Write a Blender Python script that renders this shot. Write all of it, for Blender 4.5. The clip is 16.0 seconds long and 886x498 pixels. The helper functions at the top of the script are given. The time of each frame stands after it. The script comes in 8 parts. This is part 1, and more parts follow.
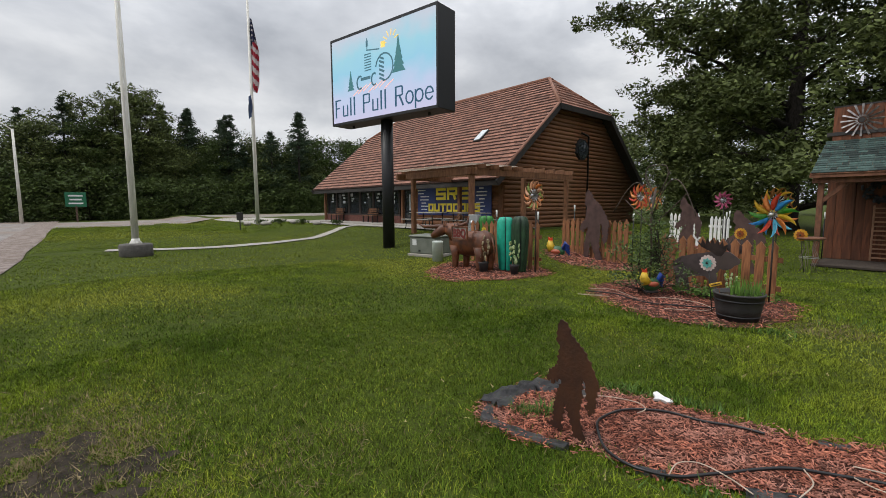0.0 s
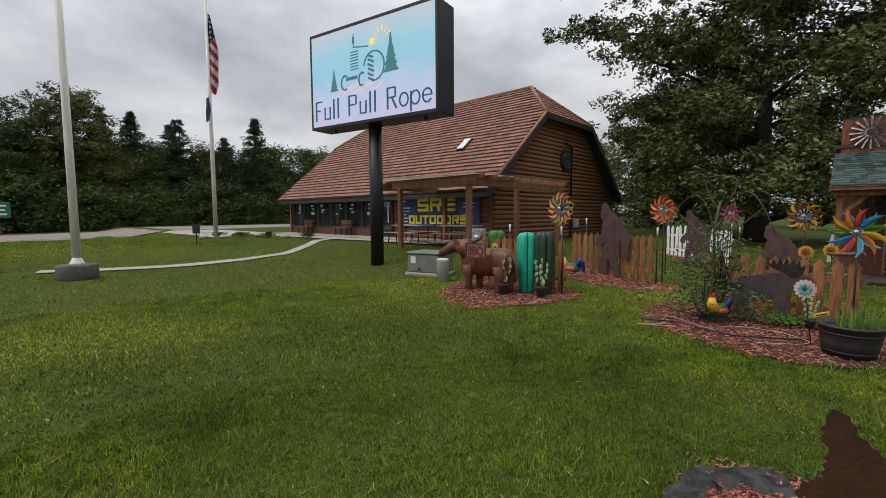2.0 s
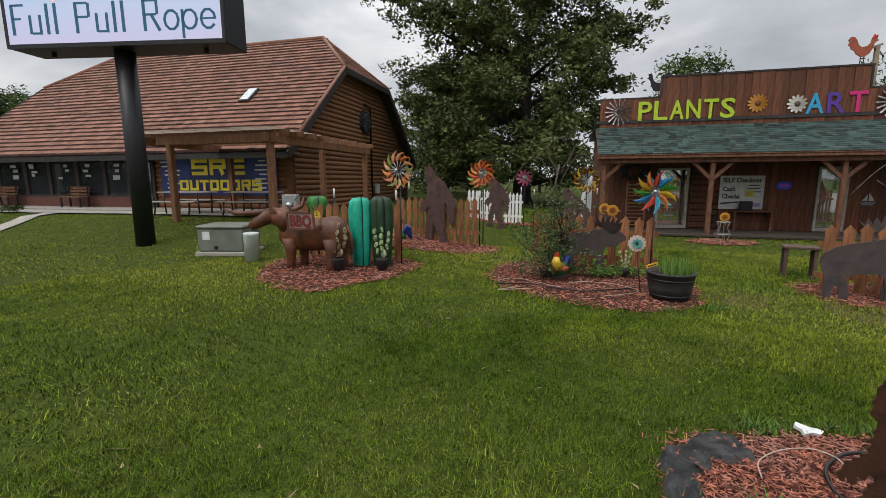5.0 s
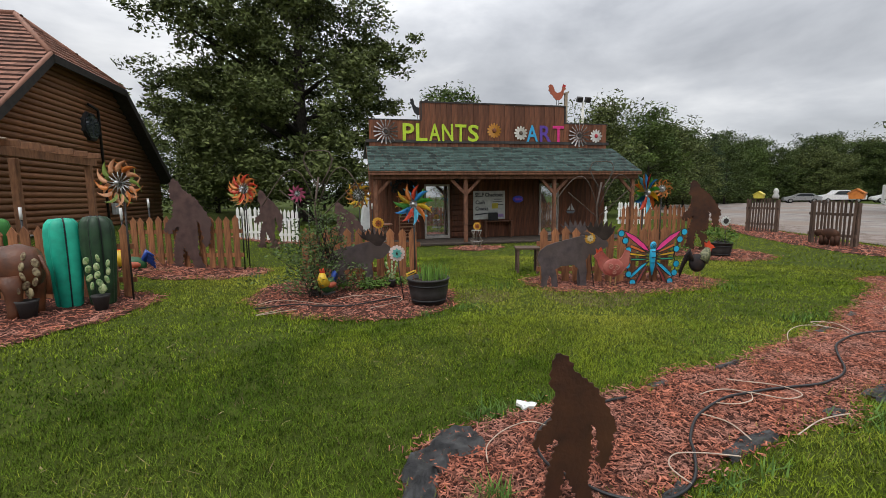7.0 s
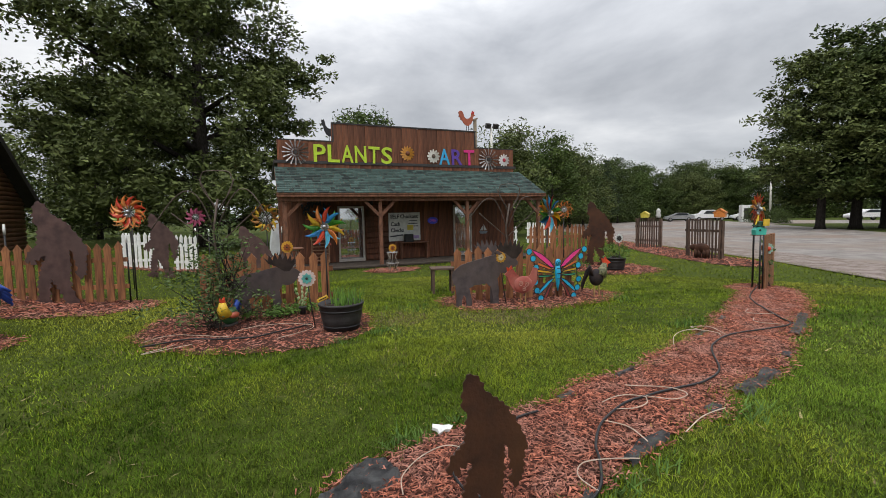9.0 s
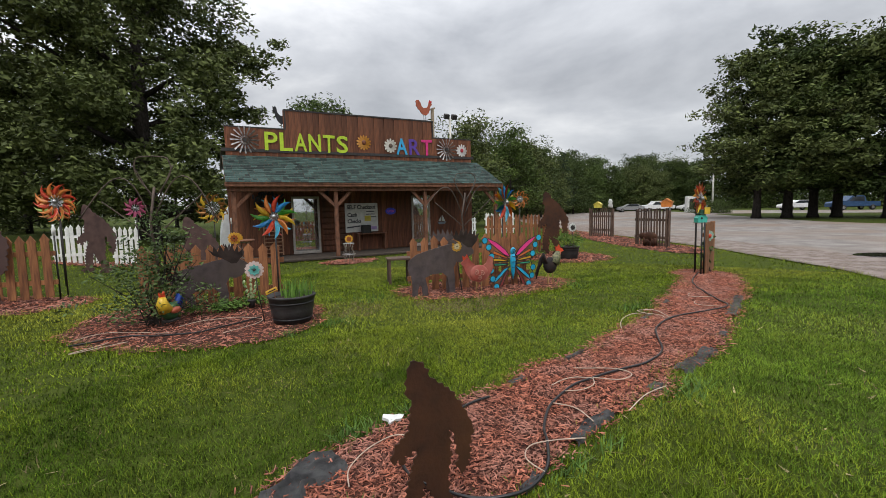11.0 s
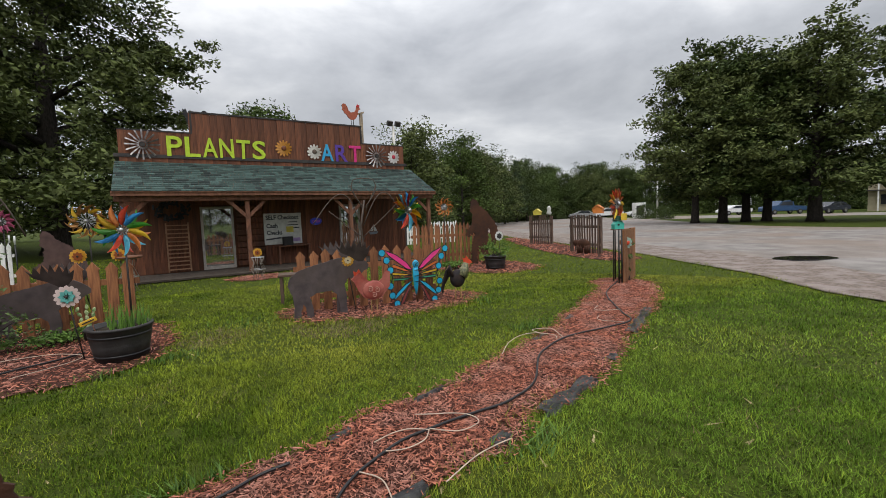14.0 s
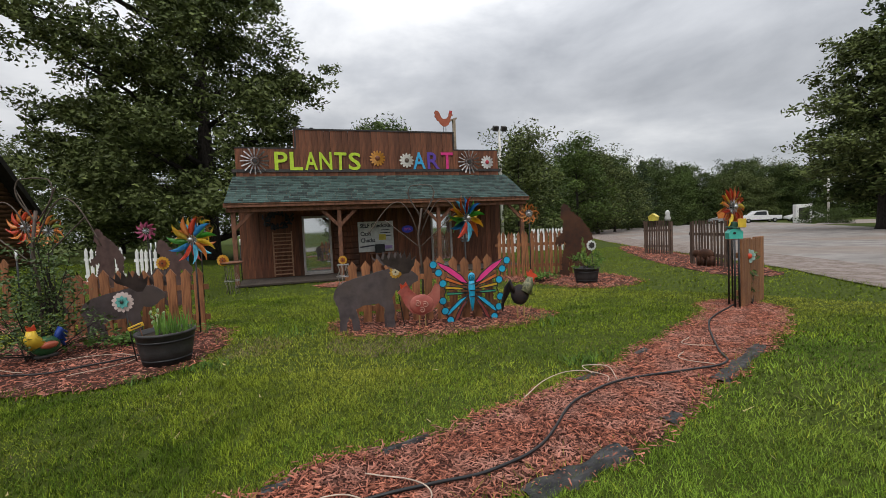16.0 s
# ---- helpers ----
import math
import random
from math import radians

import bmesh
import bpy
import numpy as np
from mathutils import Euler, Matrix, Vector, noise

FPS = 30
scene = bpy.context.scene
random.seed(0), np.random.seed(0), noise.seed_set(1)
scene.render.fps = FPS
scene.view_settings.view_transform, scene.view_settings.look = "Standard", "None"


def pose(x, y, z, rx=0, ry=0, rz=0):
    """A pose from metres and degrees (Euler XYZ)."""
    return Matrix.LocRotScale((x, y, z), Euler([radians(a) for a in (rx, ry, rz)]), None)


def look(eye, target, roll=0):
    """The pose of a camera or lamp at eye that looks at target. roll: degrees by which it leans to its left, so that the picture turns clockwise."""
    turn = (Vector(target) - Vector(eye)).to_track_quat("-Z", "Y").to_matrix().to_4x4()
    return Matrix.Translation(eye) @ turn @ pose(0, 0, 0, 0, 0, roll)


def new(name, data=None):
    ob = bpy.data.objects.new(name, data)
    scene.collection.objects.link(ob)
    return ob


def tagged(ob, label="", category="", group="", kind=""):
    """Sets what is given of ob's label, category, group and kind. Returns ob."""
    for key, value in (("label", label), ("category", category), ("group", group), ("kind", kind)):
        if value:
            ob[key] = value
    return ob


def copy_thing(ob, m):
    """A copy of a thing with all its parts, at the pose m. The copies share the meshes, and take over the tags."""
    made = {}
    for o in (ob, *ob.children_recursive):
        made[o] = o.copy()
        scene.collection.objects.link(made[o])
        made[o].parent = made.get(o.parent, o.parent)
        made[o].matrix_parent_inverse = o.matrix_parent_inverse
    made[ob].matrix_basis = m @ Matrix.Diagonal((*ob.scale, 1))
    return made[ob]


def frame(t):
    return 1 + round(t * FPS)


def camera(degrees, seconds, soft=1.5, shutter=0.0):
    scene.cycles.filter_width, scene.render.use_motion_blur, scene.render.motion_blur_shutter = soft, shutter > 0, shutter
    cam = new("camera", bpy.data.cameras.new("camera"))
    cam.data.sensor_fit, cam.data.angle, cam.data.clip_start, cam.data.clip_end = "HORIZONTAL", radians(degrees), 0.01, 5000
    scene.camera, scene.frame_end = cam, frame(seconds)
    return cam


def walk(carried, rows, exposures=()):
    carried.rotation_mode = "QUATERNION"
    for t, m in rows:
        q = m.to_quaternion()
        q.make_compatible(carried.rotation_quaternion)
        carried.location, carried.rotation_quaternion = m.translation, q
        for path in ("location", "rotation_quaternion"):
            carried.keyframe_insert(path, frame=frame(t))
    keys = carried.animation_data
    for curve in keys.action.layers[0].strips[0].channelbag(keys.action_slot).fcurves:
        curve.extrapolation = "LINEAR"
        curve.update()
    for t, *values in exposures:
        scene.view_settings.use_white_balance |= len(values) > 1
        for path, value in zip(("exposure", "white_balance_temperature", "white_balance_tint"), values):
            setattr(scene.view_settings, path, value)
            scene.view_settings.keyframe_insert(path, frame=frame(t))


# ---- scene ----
cam = camera(91.1, 16.0, soft=0.8)
PATH = [
    (0, (0.321, -0.268, 1.669), (-1.181, 1.036, 1.466), -0.3),
    (0.5, (-0.159, -0.347, 1.704), (-1.653, 0.966, 1.5), -0.4),
    (1, (-0.59, -0.369, 1.749), (-2.062, 0.972, 1.556), -0.4),
    (1.5, (-1.085, -0.421, 1.787), (-2.512, 0.969, 1.612), -0.4),
    (2, (-1.538, -0.286, 1.76), (-2.908, 1.162, 1.602), -0.3),
    (2.5, (-1.982, -0.236, 1.727), (-3.281, 1.276, 1.572), -0.3),
    (3, (-2.38, -0.165, 1.709), (-3.607, 1.404, 1.534), -0.4),
    (3.2, (-2.517, -0.12, 1.708), (-3.708, 1.476, 1.519), -0.5),
    (5.3, (-3.061, 0.309, 1.664), (-3.42, 2.252, 1.354), -0.1),
    (5.5, (-3.087, 0.336, 1.64), (-3.333, 2.297, 1.336), -0.1),
    (6, (-2.922, 0.424, 1.662), (-2.93, 2.401, 1.354), -0.1),
    (6.5, (-2.787, 0.505, 1.654), (-2.575, 2.473, 1.363), -0.3),
    (7, (-2.595, 0.549, 1.605), (-2.191, 2.493, 1.366), -0.7),
    (7.5, (-2.529, 0.585, 1.618), (-1.948, 2.488, 1.411), -0.9),
    (8, (-2.524, 0.581, 1.627), (-1.829, 2.449, 1.46), -1.0),
    (10.3, (-2.524, 0.585, 1.558), (-1.706, 2.404, 1.414), -1.5),
    (10.5, (-2.501, 0.583, 1.557), (-1.658, 2.391, 1.402), -1.5),
    (11, (-2.412, 0.6, 1.551), (-1.485, 2.362, 1.363), -1.4),
    (11.5, (-2.236, 0.607, 1.537), (-1.217, 2.316, 1.334), -1.4),
    (12, (-2.005, 0.601, 1.526), (-0.912, 2.263, 1.318), -1.4),
    (12.5, (-1.805, 0.689, 1.497), (-0.663, 2.317, 1.286), -1.4),
    (13, (-1.595, 0.777, 1.492), (-0.443, 2.4, 1.293), -1.4),
    (13.5, (-1.332, 0.779, 1.487), (-0.197, 2.416, 1.309), -1.6),
    (14, (-1.027, 0.728, 1.514), (0.051, 2.405, 1.361), -2.1),
    (14.5, (-0.722, 0.811, 1.457), (0.249, 2.554, 1.327), -2.4),
    (15, (-0.43, 0.858, 1.482), (0.397, 2.675, 1.365), -2.4),
    (15.5, (-0.116, 0.819, 1.53), (0.57, 2.695, 1.424), -2.5),
    (16, (0.209, 0.918, 1.506), (0.794, 2.828, 1.404), -2.5),
]
walk(cam, [(t, look(eye, at, roll)) for t, eye, at, roll in PATH],
     [(0.0, 0.0), (1.0, -0.12), (2.5, -0.12), (5.5, 0.0), (7.5, 0.1), (10.5, 0.1), (12.5, 0.08), (14.5, 0.02), (16.0, -0.03)])

# ---- world: overcast sky, weak wide sun ----
world = bpy.data.worlds.new("world")
scene.world = world
world.use_nodes = True
wn, wl = world.node_tree.nodes, world.node_tree.links
for nd in list(wn):
    wn.remove(nd)
w_out = wn.new("ShaderNodeOutputWorld")
w_bg = wn.new("ShaderNodeBackground")
w_sky = wn.new("ShaderNodeTexSky")
w_sky.sky_type = "NISHITA"
w_sky.sun_disc = False
w_sky.sun_elevation, w_sky.sun_rotation = radians(52), radians(-150)
w_co = wn.new("ShaderNodeTexCoord")
w_map = wn.new("ShaderNodeMapping")
w_map.inputs["Scale"].default_value = (1.5, 1.5, 3.3)
w_map.inputs["Location"].default_value = (0.35, 0.1, 0.2)
w_n1 = wn.new("ShaderNodeTexNoise")
w_n1.inputs["Scale"].default_value = 1.55
w_n1.inputs["Detail"].default_value = 6.0
w_n1.inputs["Roughness"].default_value = 0.54
w_n1.inputs["Distortion"].default_value = 0.2
w_ramp = wn.new("ShaderNodeValToRGB")
w_ramp.color_ramp.elements[0].position, w_ramp.color_ramp.elements[0].color = 0.28, (0.34, 0.355, 0.385, 1)
w_ramp.color_ramp.elements[1].position, w_ramp.color_ramp.elements[1].color = 0.66, (0.84, 0.845, 0.855, 1)
el = w_ramp.color_ramp.elements.new(0.48)
el.color = (0.55, 0.565, 0.595, 1)
w_scale = wn.new("ShaderNodeVectorMath")
w_scale.operation = "SCALE"
w_scale.inputs["Scale"].default_value = 0.10
w_mix = wn.new("ShaderNodeMix")
w_mix.data_type = "RGBA"
w_mix.inputs["Factor"].default_value = 0.93
wl.new(w_co.outputs["Generated"], w_map.inputs["Vector"])
wl.new(w_map.outputs["Vector"], w_n1.inputs["Vector"])
wl.new(w_n1.outputs["Fac"], w_ramp.inputs["Fac"])
wl.new(w_sky.outputs["Color"], w_scale.inputs[0])
wl.new(w_scale.outputs["Vector"], w_mix.inputs["A"])
wl.new(w_ramp.outputs["Color"], w_mix.inputs["B"])
# an overcast sky is brighter overhead than near the horizon
w_sep = wn.new("ShaderNodeSeparateXYZ")
w_up = wn.new("ShaderNodeMapRange")
w_up.inputs["From Min"].default_value, w_up.inputs["From Max"].default_value = 0.25, 1.0
w_up.inputs["To Min"].default_value, w_up.inputs["To Max"].default_value = 1.05, 3.0
w_mul = wn.new("ShaderNodeVectorMath")
w_mul.operation = "SCALE"
wl.new(w_co.outputs["Generated"], w_sep.inputs[0])
wl.new(w_sep.outputs["Z"], w_up.inputs["Value"])
wl.new(w_mix.outputs["Result"], w_mul.inputs[0])
wl.new(w_up.outputs["Result"], w_mul.inputs["Scale"])
wl.new(w_mul.outputs["Vector"], w_bg.inputs["Color"])
w_bg.inputs["Strength"].default_value = 1.0
wl.new(w_bg.outputs["Background"], w_out.inputs["Surface"])

sun = new("sun", bpy.data.lights.new("sun", "SUN"))
sun.data.energy, sun.data.angle, sun.data.color = 1.5, radians(25), (1.0, 0.97, 0.92)
sun.matrix_world = look((-12, -18, 30), (0, 0, 0))
scene.view_settings.exposure = 0.0


# ---- materials ----
def mat(name, c1, c2=None, rough=0.8, scale=6.0, detail=6.0, metal=0.0, bump=0.0, fine=0.0, island=0.0, obj=0.0,
        stretch=(1, 1, 1), c3=None, spec=0.4, bscale=None, leaf=0.0):
    """Two colours mixed by noise at two scales; optional bump, per-piece variation and a third stain colour."""
    m = bpy.data.materials.new(name)
    m.use_nodes = True
    nt = m.node_tree
    n, l = nt.nodes, nt.links
    b = n["Principled BSDF"]
    b.inputs["Roughness"].default_value = rough
    b.inputs["Metallic"].default_value = metal
    b.inputs["Specular IOR Level"].default_value = spec
    if leaf:
        b.inputs["Transmission Weight"].default_value = 0.0
        b.inputs["Subsurface Weight"].default_value = 0.0
    co = n.new("ShaderNodeTexCoord")
    mp = n.new("ShaderNodeMapping")
    mp.inputs["Scale"].default_value = stretch
    l.new(co.outputs["Object"], mp.inputs["Vector"])
    t1 = n.new("ShaderNodeTexNoise")
    t1.inputs["Scale"].default_value, t1.inputs["Detail"].default_value = scale, detail
    l.new(mp.outputs["Vector"], t1.inputs["Vector"])
    c2 = c2 or tuple(v * 0.7 for v in c1)
    r = n.new("ShaderNodeValToRGB")
    r.color_ramp.elements[0].position, r.color_ramp.elements[0].color = 0.35, (*c2, 1)
    r.color_ramp.elements[1].position, r.color_ramp.elements[1].color = 0.65, (*c1, 1)
    l.new(t1.outputs["Fac"], r.inputs["Fac"])
    out = r.outputs["Color"]
    if c3:
        t2 = n.new("ShaderNodeTexNoise")
        t2.inputs["Scale"].default_value, t2.inputs["Detail"].default_value = scale * 0.16, 4
        l.new(mp.outputs["Vector"], t2.inputs["Vector"])
        r2 = n.new("ShaderNodeValToRGB")
        r2.color_ramp.elements[0].position, r2.color_ramp.elements[1].position = 0.45, 0.62
        l.new(t2.outputs["Fac"], r2.inputs["Fac"])
        mx = n.new("ShaderNodeMix")
        mx.data_type = "RGBA"
        l.new(r2.outputs["Color"], mx.inputs["Factor"])
        l.new(out, mx.inputs["A"])
        mx.inputs["B"].default_value = (*c3, 1)
        out = mx.outputs["Result"]
    if island or obj:
        g = n.new("ShaderNodeNewGeometry" if island else "ShaderNodeObjectInfo")
        src = g.outputs["Random Per Island" if island else "Random"]
        mr = n.new("ShaderNodeMapRange")
        amp = island or obj
        mr.inputs["To Min"].default_value, mr.inputs["To Max"].default_value = 1 - amp, 1 + amp
        l.new(src, mr.inputs["Value"])
        sc = n.new("ShaderNodeVectorMath")
        sc.operation = "SCALE"
        l.new(out, sc.inputs[0])
        l.new(mr.outputs["Result"], sc.inputs["Scale"])
        out = sc.outputs["Vector"]
    l.new(out, b.inputs["Base Color"])
    if fine:
        rr = n.new("ShaderNodeMapRange")
        rr.inputs["To Min"].default_value, rr.inputs["To Max"].default_value = max(0.05, rough - fine), min(1, rough + fine)
        l.new(t1.outputs["Fac"], rr.inputs["Value"])
        l.new(rr.outputs["Result"], b.inputs["Roughness"])
    if bump:
        t3 = n.new("ShaderNodeTexNoise")
        t3.inputs["Scale"].default_value, t3.inputs["Detail"].default_value = bscale or scale * 4, 5
        l.new(mp.outputs["Vector"], t3.inputs["Vector"])
        bp = n.new("ShaderNodeBump")
        bp.inputs["Strength"].default_value, bp.inputs["Distance"].default_value = bump, 0.02
        l.new(t3.outputs["Fac"], bp.inputs["Height"])
        l.new(bp.outputs["Normal"], b.inputs["Normal"])
    return m


def paint(name, c, rough=0.45, dirt=0.78, metal=0.0, spec=0.4):
    return mat(name, c, tuple(v * dirt for v in c), rough, 9.0, bump=0.08, metal=metal, fine=0.1, spec=spec)


def glow(name, c, strength):
    m = bpy.data.materials.new(name)
    m.use_nodes = True
    b = m.node_tree.nodes["Principled BSDF"]
    b.inputs["Base Color"].default_value = (*c, 1)
    b.inputs["Emission Color"].default_value = (*c, 1)
    b.inputs["Emission Strength"].default_value = strength
    return m


def glass(name, c=(0.03, 0.035, 0.04), rough=0.04):
    m = bpy.data.materials.new(name)
    m.use_nodes = True
    b = m.node_tree.nodes["Principled BSDF"]
    b.inputs["Base Color"].default_value = (*c, 1)
    b.inputs["Roughness"].default_value = rough
    b.inputs["Specular IOR Level"].default_value = 0.9
    return m


M_SOIL = mat("lawn_soil", (0.060, 0.080, 0.012), (0.020, 0.030, 0.005), 1.0, 48, c3=(0.055, 0.072, 0.012), bump=0.6, bscale=60, spec=0.1)
M_GRASS = mat("grass_blades", (0.164, 0.212, 0.018), (0.066, 0.106, 0.009), 0.85, 1.6, c3=(0.225, 0.240, 0.033), island=0.75, spec=0.06)
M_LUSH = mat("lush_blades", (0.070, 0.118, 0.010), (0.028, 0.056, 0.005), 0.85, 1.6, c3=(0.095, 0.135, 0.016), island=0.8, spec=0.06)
M_FRESH = mat("fresh_blades", (0.125, 0.205, 0.022), (0.060, 0.108, 0.012), 0.85, 1.6, c3=(0.165, 0.225, 0.032), island=0.75, spec=0.06)
M_LAWNFAR = mat("far_blades", (0.148, 0.196, 0.019), (0.09, 0.132, 0.012), 0.85, 0.5, c3=(0.19, 0.215, 0.028), island=0.28, spec=0.06)
M_WEED = mat("weed_leaves", (0.10, 0.18, 0.03), (0.06, 0.115, 0.02), 0.7, 5, island=0.35, spec=0.25)
M_DRY = mat("dry_grass", (0.20, 0.15, 0.075), (0.11, 0.085, 0.04), 0.9, 6, island=0.4)
M_DIRT = mat("bare_soil", (0.05, 0.04, 0.03), (0.022, 0.018, 0.014), 1.0, 9, bump=0.9, bscale=35, spec=0.1)
M_ROAD = mat("worn_asphalt", (0.255, 0.232, 0.215), (0.15, 0.135, 0.125), 0.9, 1.1, c3=(0.20, 0.155, 0.125), bump=0.4, bscale=70, spec=0.3)
M_GRAVEL = mat("gravel_edge", (0.22, 0.175, 0.15), (0.12, 0.095, 0.08), 1.0, 14, c3=(0.25, 0.21, 0.19), bump=0.9, bscale=50, spec=0.2)
M_WATER = glass("puddle_water", (0.02, 0.018, 0.015), 0.02)
M_CONC = mat("concrete", (0.36, 0.33, 0.29), (0.24, 0.22, 0.2), 0.9, 5, c3=(0.3, 0.28, 0.24), bump=0.3)
M_MULCHBED = mat("mulch_bed", (0.085, 0.034, 0.024), (0.03, 0.013, 0.01), 1.0, 28, bump=1.0, bscale=40, spec=0.15)
M_CHIP = mat("mulch_chip", (0.40, 0.150, 0.095), (0.15, 0.052, 0.036), 0.85, 20, island=0.72, c3=(0.30, 0.14, 0.105), spec=0.2)
M_FABRIC = mat("weed_fabric", (0.10, 0.10, 0.10), (0.03, 0.03, 0.032), 0.5, 9, bump=0.8, bscale=14)
M_RUST = mat("rusted_steel", (0.060, 0.022, 0.010), (0.030, 0.012, 0.007), 0.7, 9, c3=(0.082, 0.032, 0.013), metal=0.25, bump=0.25, fine=0.15)
M_RUSTG = mat("weathered_steel", (0.118, 0.068, 0.060), (0.06, 0.034, 0.031), 0.6, 5, c3=(0.09, 0.055, 0.05), metal=0.35, bump=0.15)
M_GREYST = mat("grey_steel", (0.108, 0.084, 0.084), (0.062, 0.048, 0.05), 0.6, 6, c3=(0.10, 0.075, 0.065), metal=0.4, bump=0.15)
M_BULL = mat("bull_rust", (0.17, 0.056, 0.021), (0.07, 0.026, 0.013), 0.5, 6, c3=(0.075, 0.032, 0.02), metal=0.0, bump=0.3)
M_WOODF = mat("fence_wood", (0.30, 0.125, 0.052), (0.14, 0.054, 0.025), 0.85, 5, stretch=(6, 6, 0.7), obj=0.28, bump=0.4)
M_WOODG = mat("grey_fence_wood", (0.115, 0.072, 0.052), (0.06, 0.038, 0.028), 0.85, 5, stretch=(6, 6, 0.7), obj=0.3, bump=0.4)
M_WHITEF = mat("white_fence_paint", (0.78, 0.78, 0.76), (0.6, 0.6, 0.58), 0.6, 7, obj=0.08, bump=0.1)
M_BOARD = mat("shed_board", (0.18, 0.064, 0.030), (0.09, 0.033, 0.017), 0.8, 4, stretch=(5, 5, 0.6), obj=0.3, bump=0.35, c3=(0.075, 0.035, 0.02))
M_TIMBER = mat("shed_timber", (0.19, 0.083, 0.046), (0.10, 0.044, 0.026), 0.8, 5, stretch=(2, 2, 1), bump=0.3)
M_PERG = mat("pergola_wood", (0.23, 0.105, 0.05), (0.13, 0.058, 0.029), 0.75, 5, stretch=(3, 3, 0.8), bump=0.25)
M_LOG = mat("log_siding", (0.22, 0.088, 0.033), (0.12, 0.048, 0.02), 0.7, 4, stretch=(4, 0.6, 4), obj=0.18, bump=0.25, c3=(0.175, 0.08, 0.036))
M_ROOFT = mat("brown_roof_tile", (0.26, 0.13, 0.09), (0.16, 0.08, 0.056), 0.85, 3, obj=0.16, c3=(0.225, 0.105, 0.07), bump=0.4, bscale=30)
M_SHING = mat("green_shingle", (0.046, 0.078, 0.067), (0.014, 0.027, 0.024), 0.9, 30, island=0.7, c3=(0.028, 0.049, 0.043), bump=0.4, bscale=120)
M_TRIM = mat("dark_trim", (0.035, 0.03, 0.027), (0.02, 0.017, 0.016), 0.6, 6)
M_BLACK = mat("black_metal", (0.014, 0.014, 0.016), (0.008, 0.008, 0.009), 0.5, 8, fine=0.1)
M_WHITE = paint("white_paint", (0.72, 0.72, 0.7))
M_POLE = mat("pale_pole", (0.70, 0.68, 0.62), (0.52, 0.50, 0.45), 0.5, 3, metal=0.0, stretch=(4, 4, 0.5))
M_CHROME = mat("dull_steel", (0.5, 0.5, 0.5), (0.35, 0.35, 0.35), 0.35, 6, metal=0.9)
M_BRICK = mat("brick_red", (0.19, 0.075, 0.055), (0.12, 0.05, 0.04), 0.9, 10, obj=0.25, bump=0.4)
M_GLASS = glass("dark_glass")
M_BARK = mat("bark", (0.05, 0.042, 0.036), (0.022, 0.019, 0.017), 0.95, 6, stretch=(3, 3, 0.8), bump=1.0, bscale=14, spec=0.15)
M_OAK = mat("oak_leaves", (0.116, 0.140, 0.042), (0.052, 0.070, 0.022), 0.7, 1.2, island=0.5, spec=0.18)
M_LEAF2 = mat("maple_leaves", (0.068, 0.096, 0.022), (0.03, 0.048, 0.013), 0.7, 0.6, island=0.5, spec=0.18)
M_LEAF3 = mat("pale_leaves", (0.090, 0.130, 0.030), (0.045, 0.072, 0.018), 0.7, 0.6, island=0.45, spec=0.18)
M_PINE = mat("pine_needles", (0.042, 0.068, 0.032), (0.02, 0.036, 0.018), 0.75, 1.0, island=0.45, spec=0.2)
M_HOSE = mat("black_hose", (0.012, 0.012, 0.013), (0.008, 0.008, 0.009), 0.35, 12)
M_DRIP = mat("pale_drip_tube", (0.5, 0.4, 0.31), (0.36, 0.28, 0.22), 0.5, 12)
M_UTIL = mat("utility_green", (0.165, 0.175, 0.145), (0.12, 0.13, 0.105), 0.55, 4, bump=0.08)
M_PLASTIC = mat("dark_plastic", (0.036, 0.033, 0.033), (0.022, 0.02, 0.02), 0.6, 8, bump=0.15)
M_SIDING = mat("tan_siding", (0.38, 0.33, 0.22), (0.31, 0.27, 0.18), 0.8, 2)


# ---- mesh helpers ----
def bm_box(bm, size, at=(0, 0, 0), rot=None, bevel=0.0):
    m = Matrix.Translation(at) @ (rot or Matrix.Identity(4)) @ Matrix.Diagonal((*size, 1))
    vs = bmesh.ops.create_cube(bm, size=1.0, matrix=m)["verts"]
    if bevel:
        es = list({e for v in vs for e in v.link_edges})
        bmesh.ops.bevel(bm, geom=es, offset=bevel, segments=1, affect="EDGES", clamp_overlap=True)
    return vs


def bm_tube(bm, pts, radii, n=8, cap=True):
    """A tube along pts with one radius a point."""
    rings = []
    if isinstance(radii, (int, float)):
        radii = [radii] * len(pts)
    pts = [Vector(p) for p in pts]
    side = None
    for i, p in enumerate(pts):
        d = (pts[min(i + 1, len(pts) - 1)] - pts[max(i - 1, 0)]).normalized()
        if side is None or abs(d.dot(side)) > 0.95:
            side = d.orthogonal().normalized()
        side = (side - d * side.dot(d)).normalized()
        up = d.cross(side)
        rings.append([bm.verts.new(p + (side * math.cos(2 * math.pi * k / n) + up * math.sin(2 * math.pi * k / n)) * radii[i]) for k in range(n)])
    for a, b in zip(rings, rings[1:]):
        for k in range(n):
            f = bm.faces.new((a[k], a[(k + 1) % n], b[(k + 1) % n], b[k]))
            f.smooth = True
    if cap:
        bm.faces.new(rings[0][::-1])
        bm.faces.new(rings[-1])


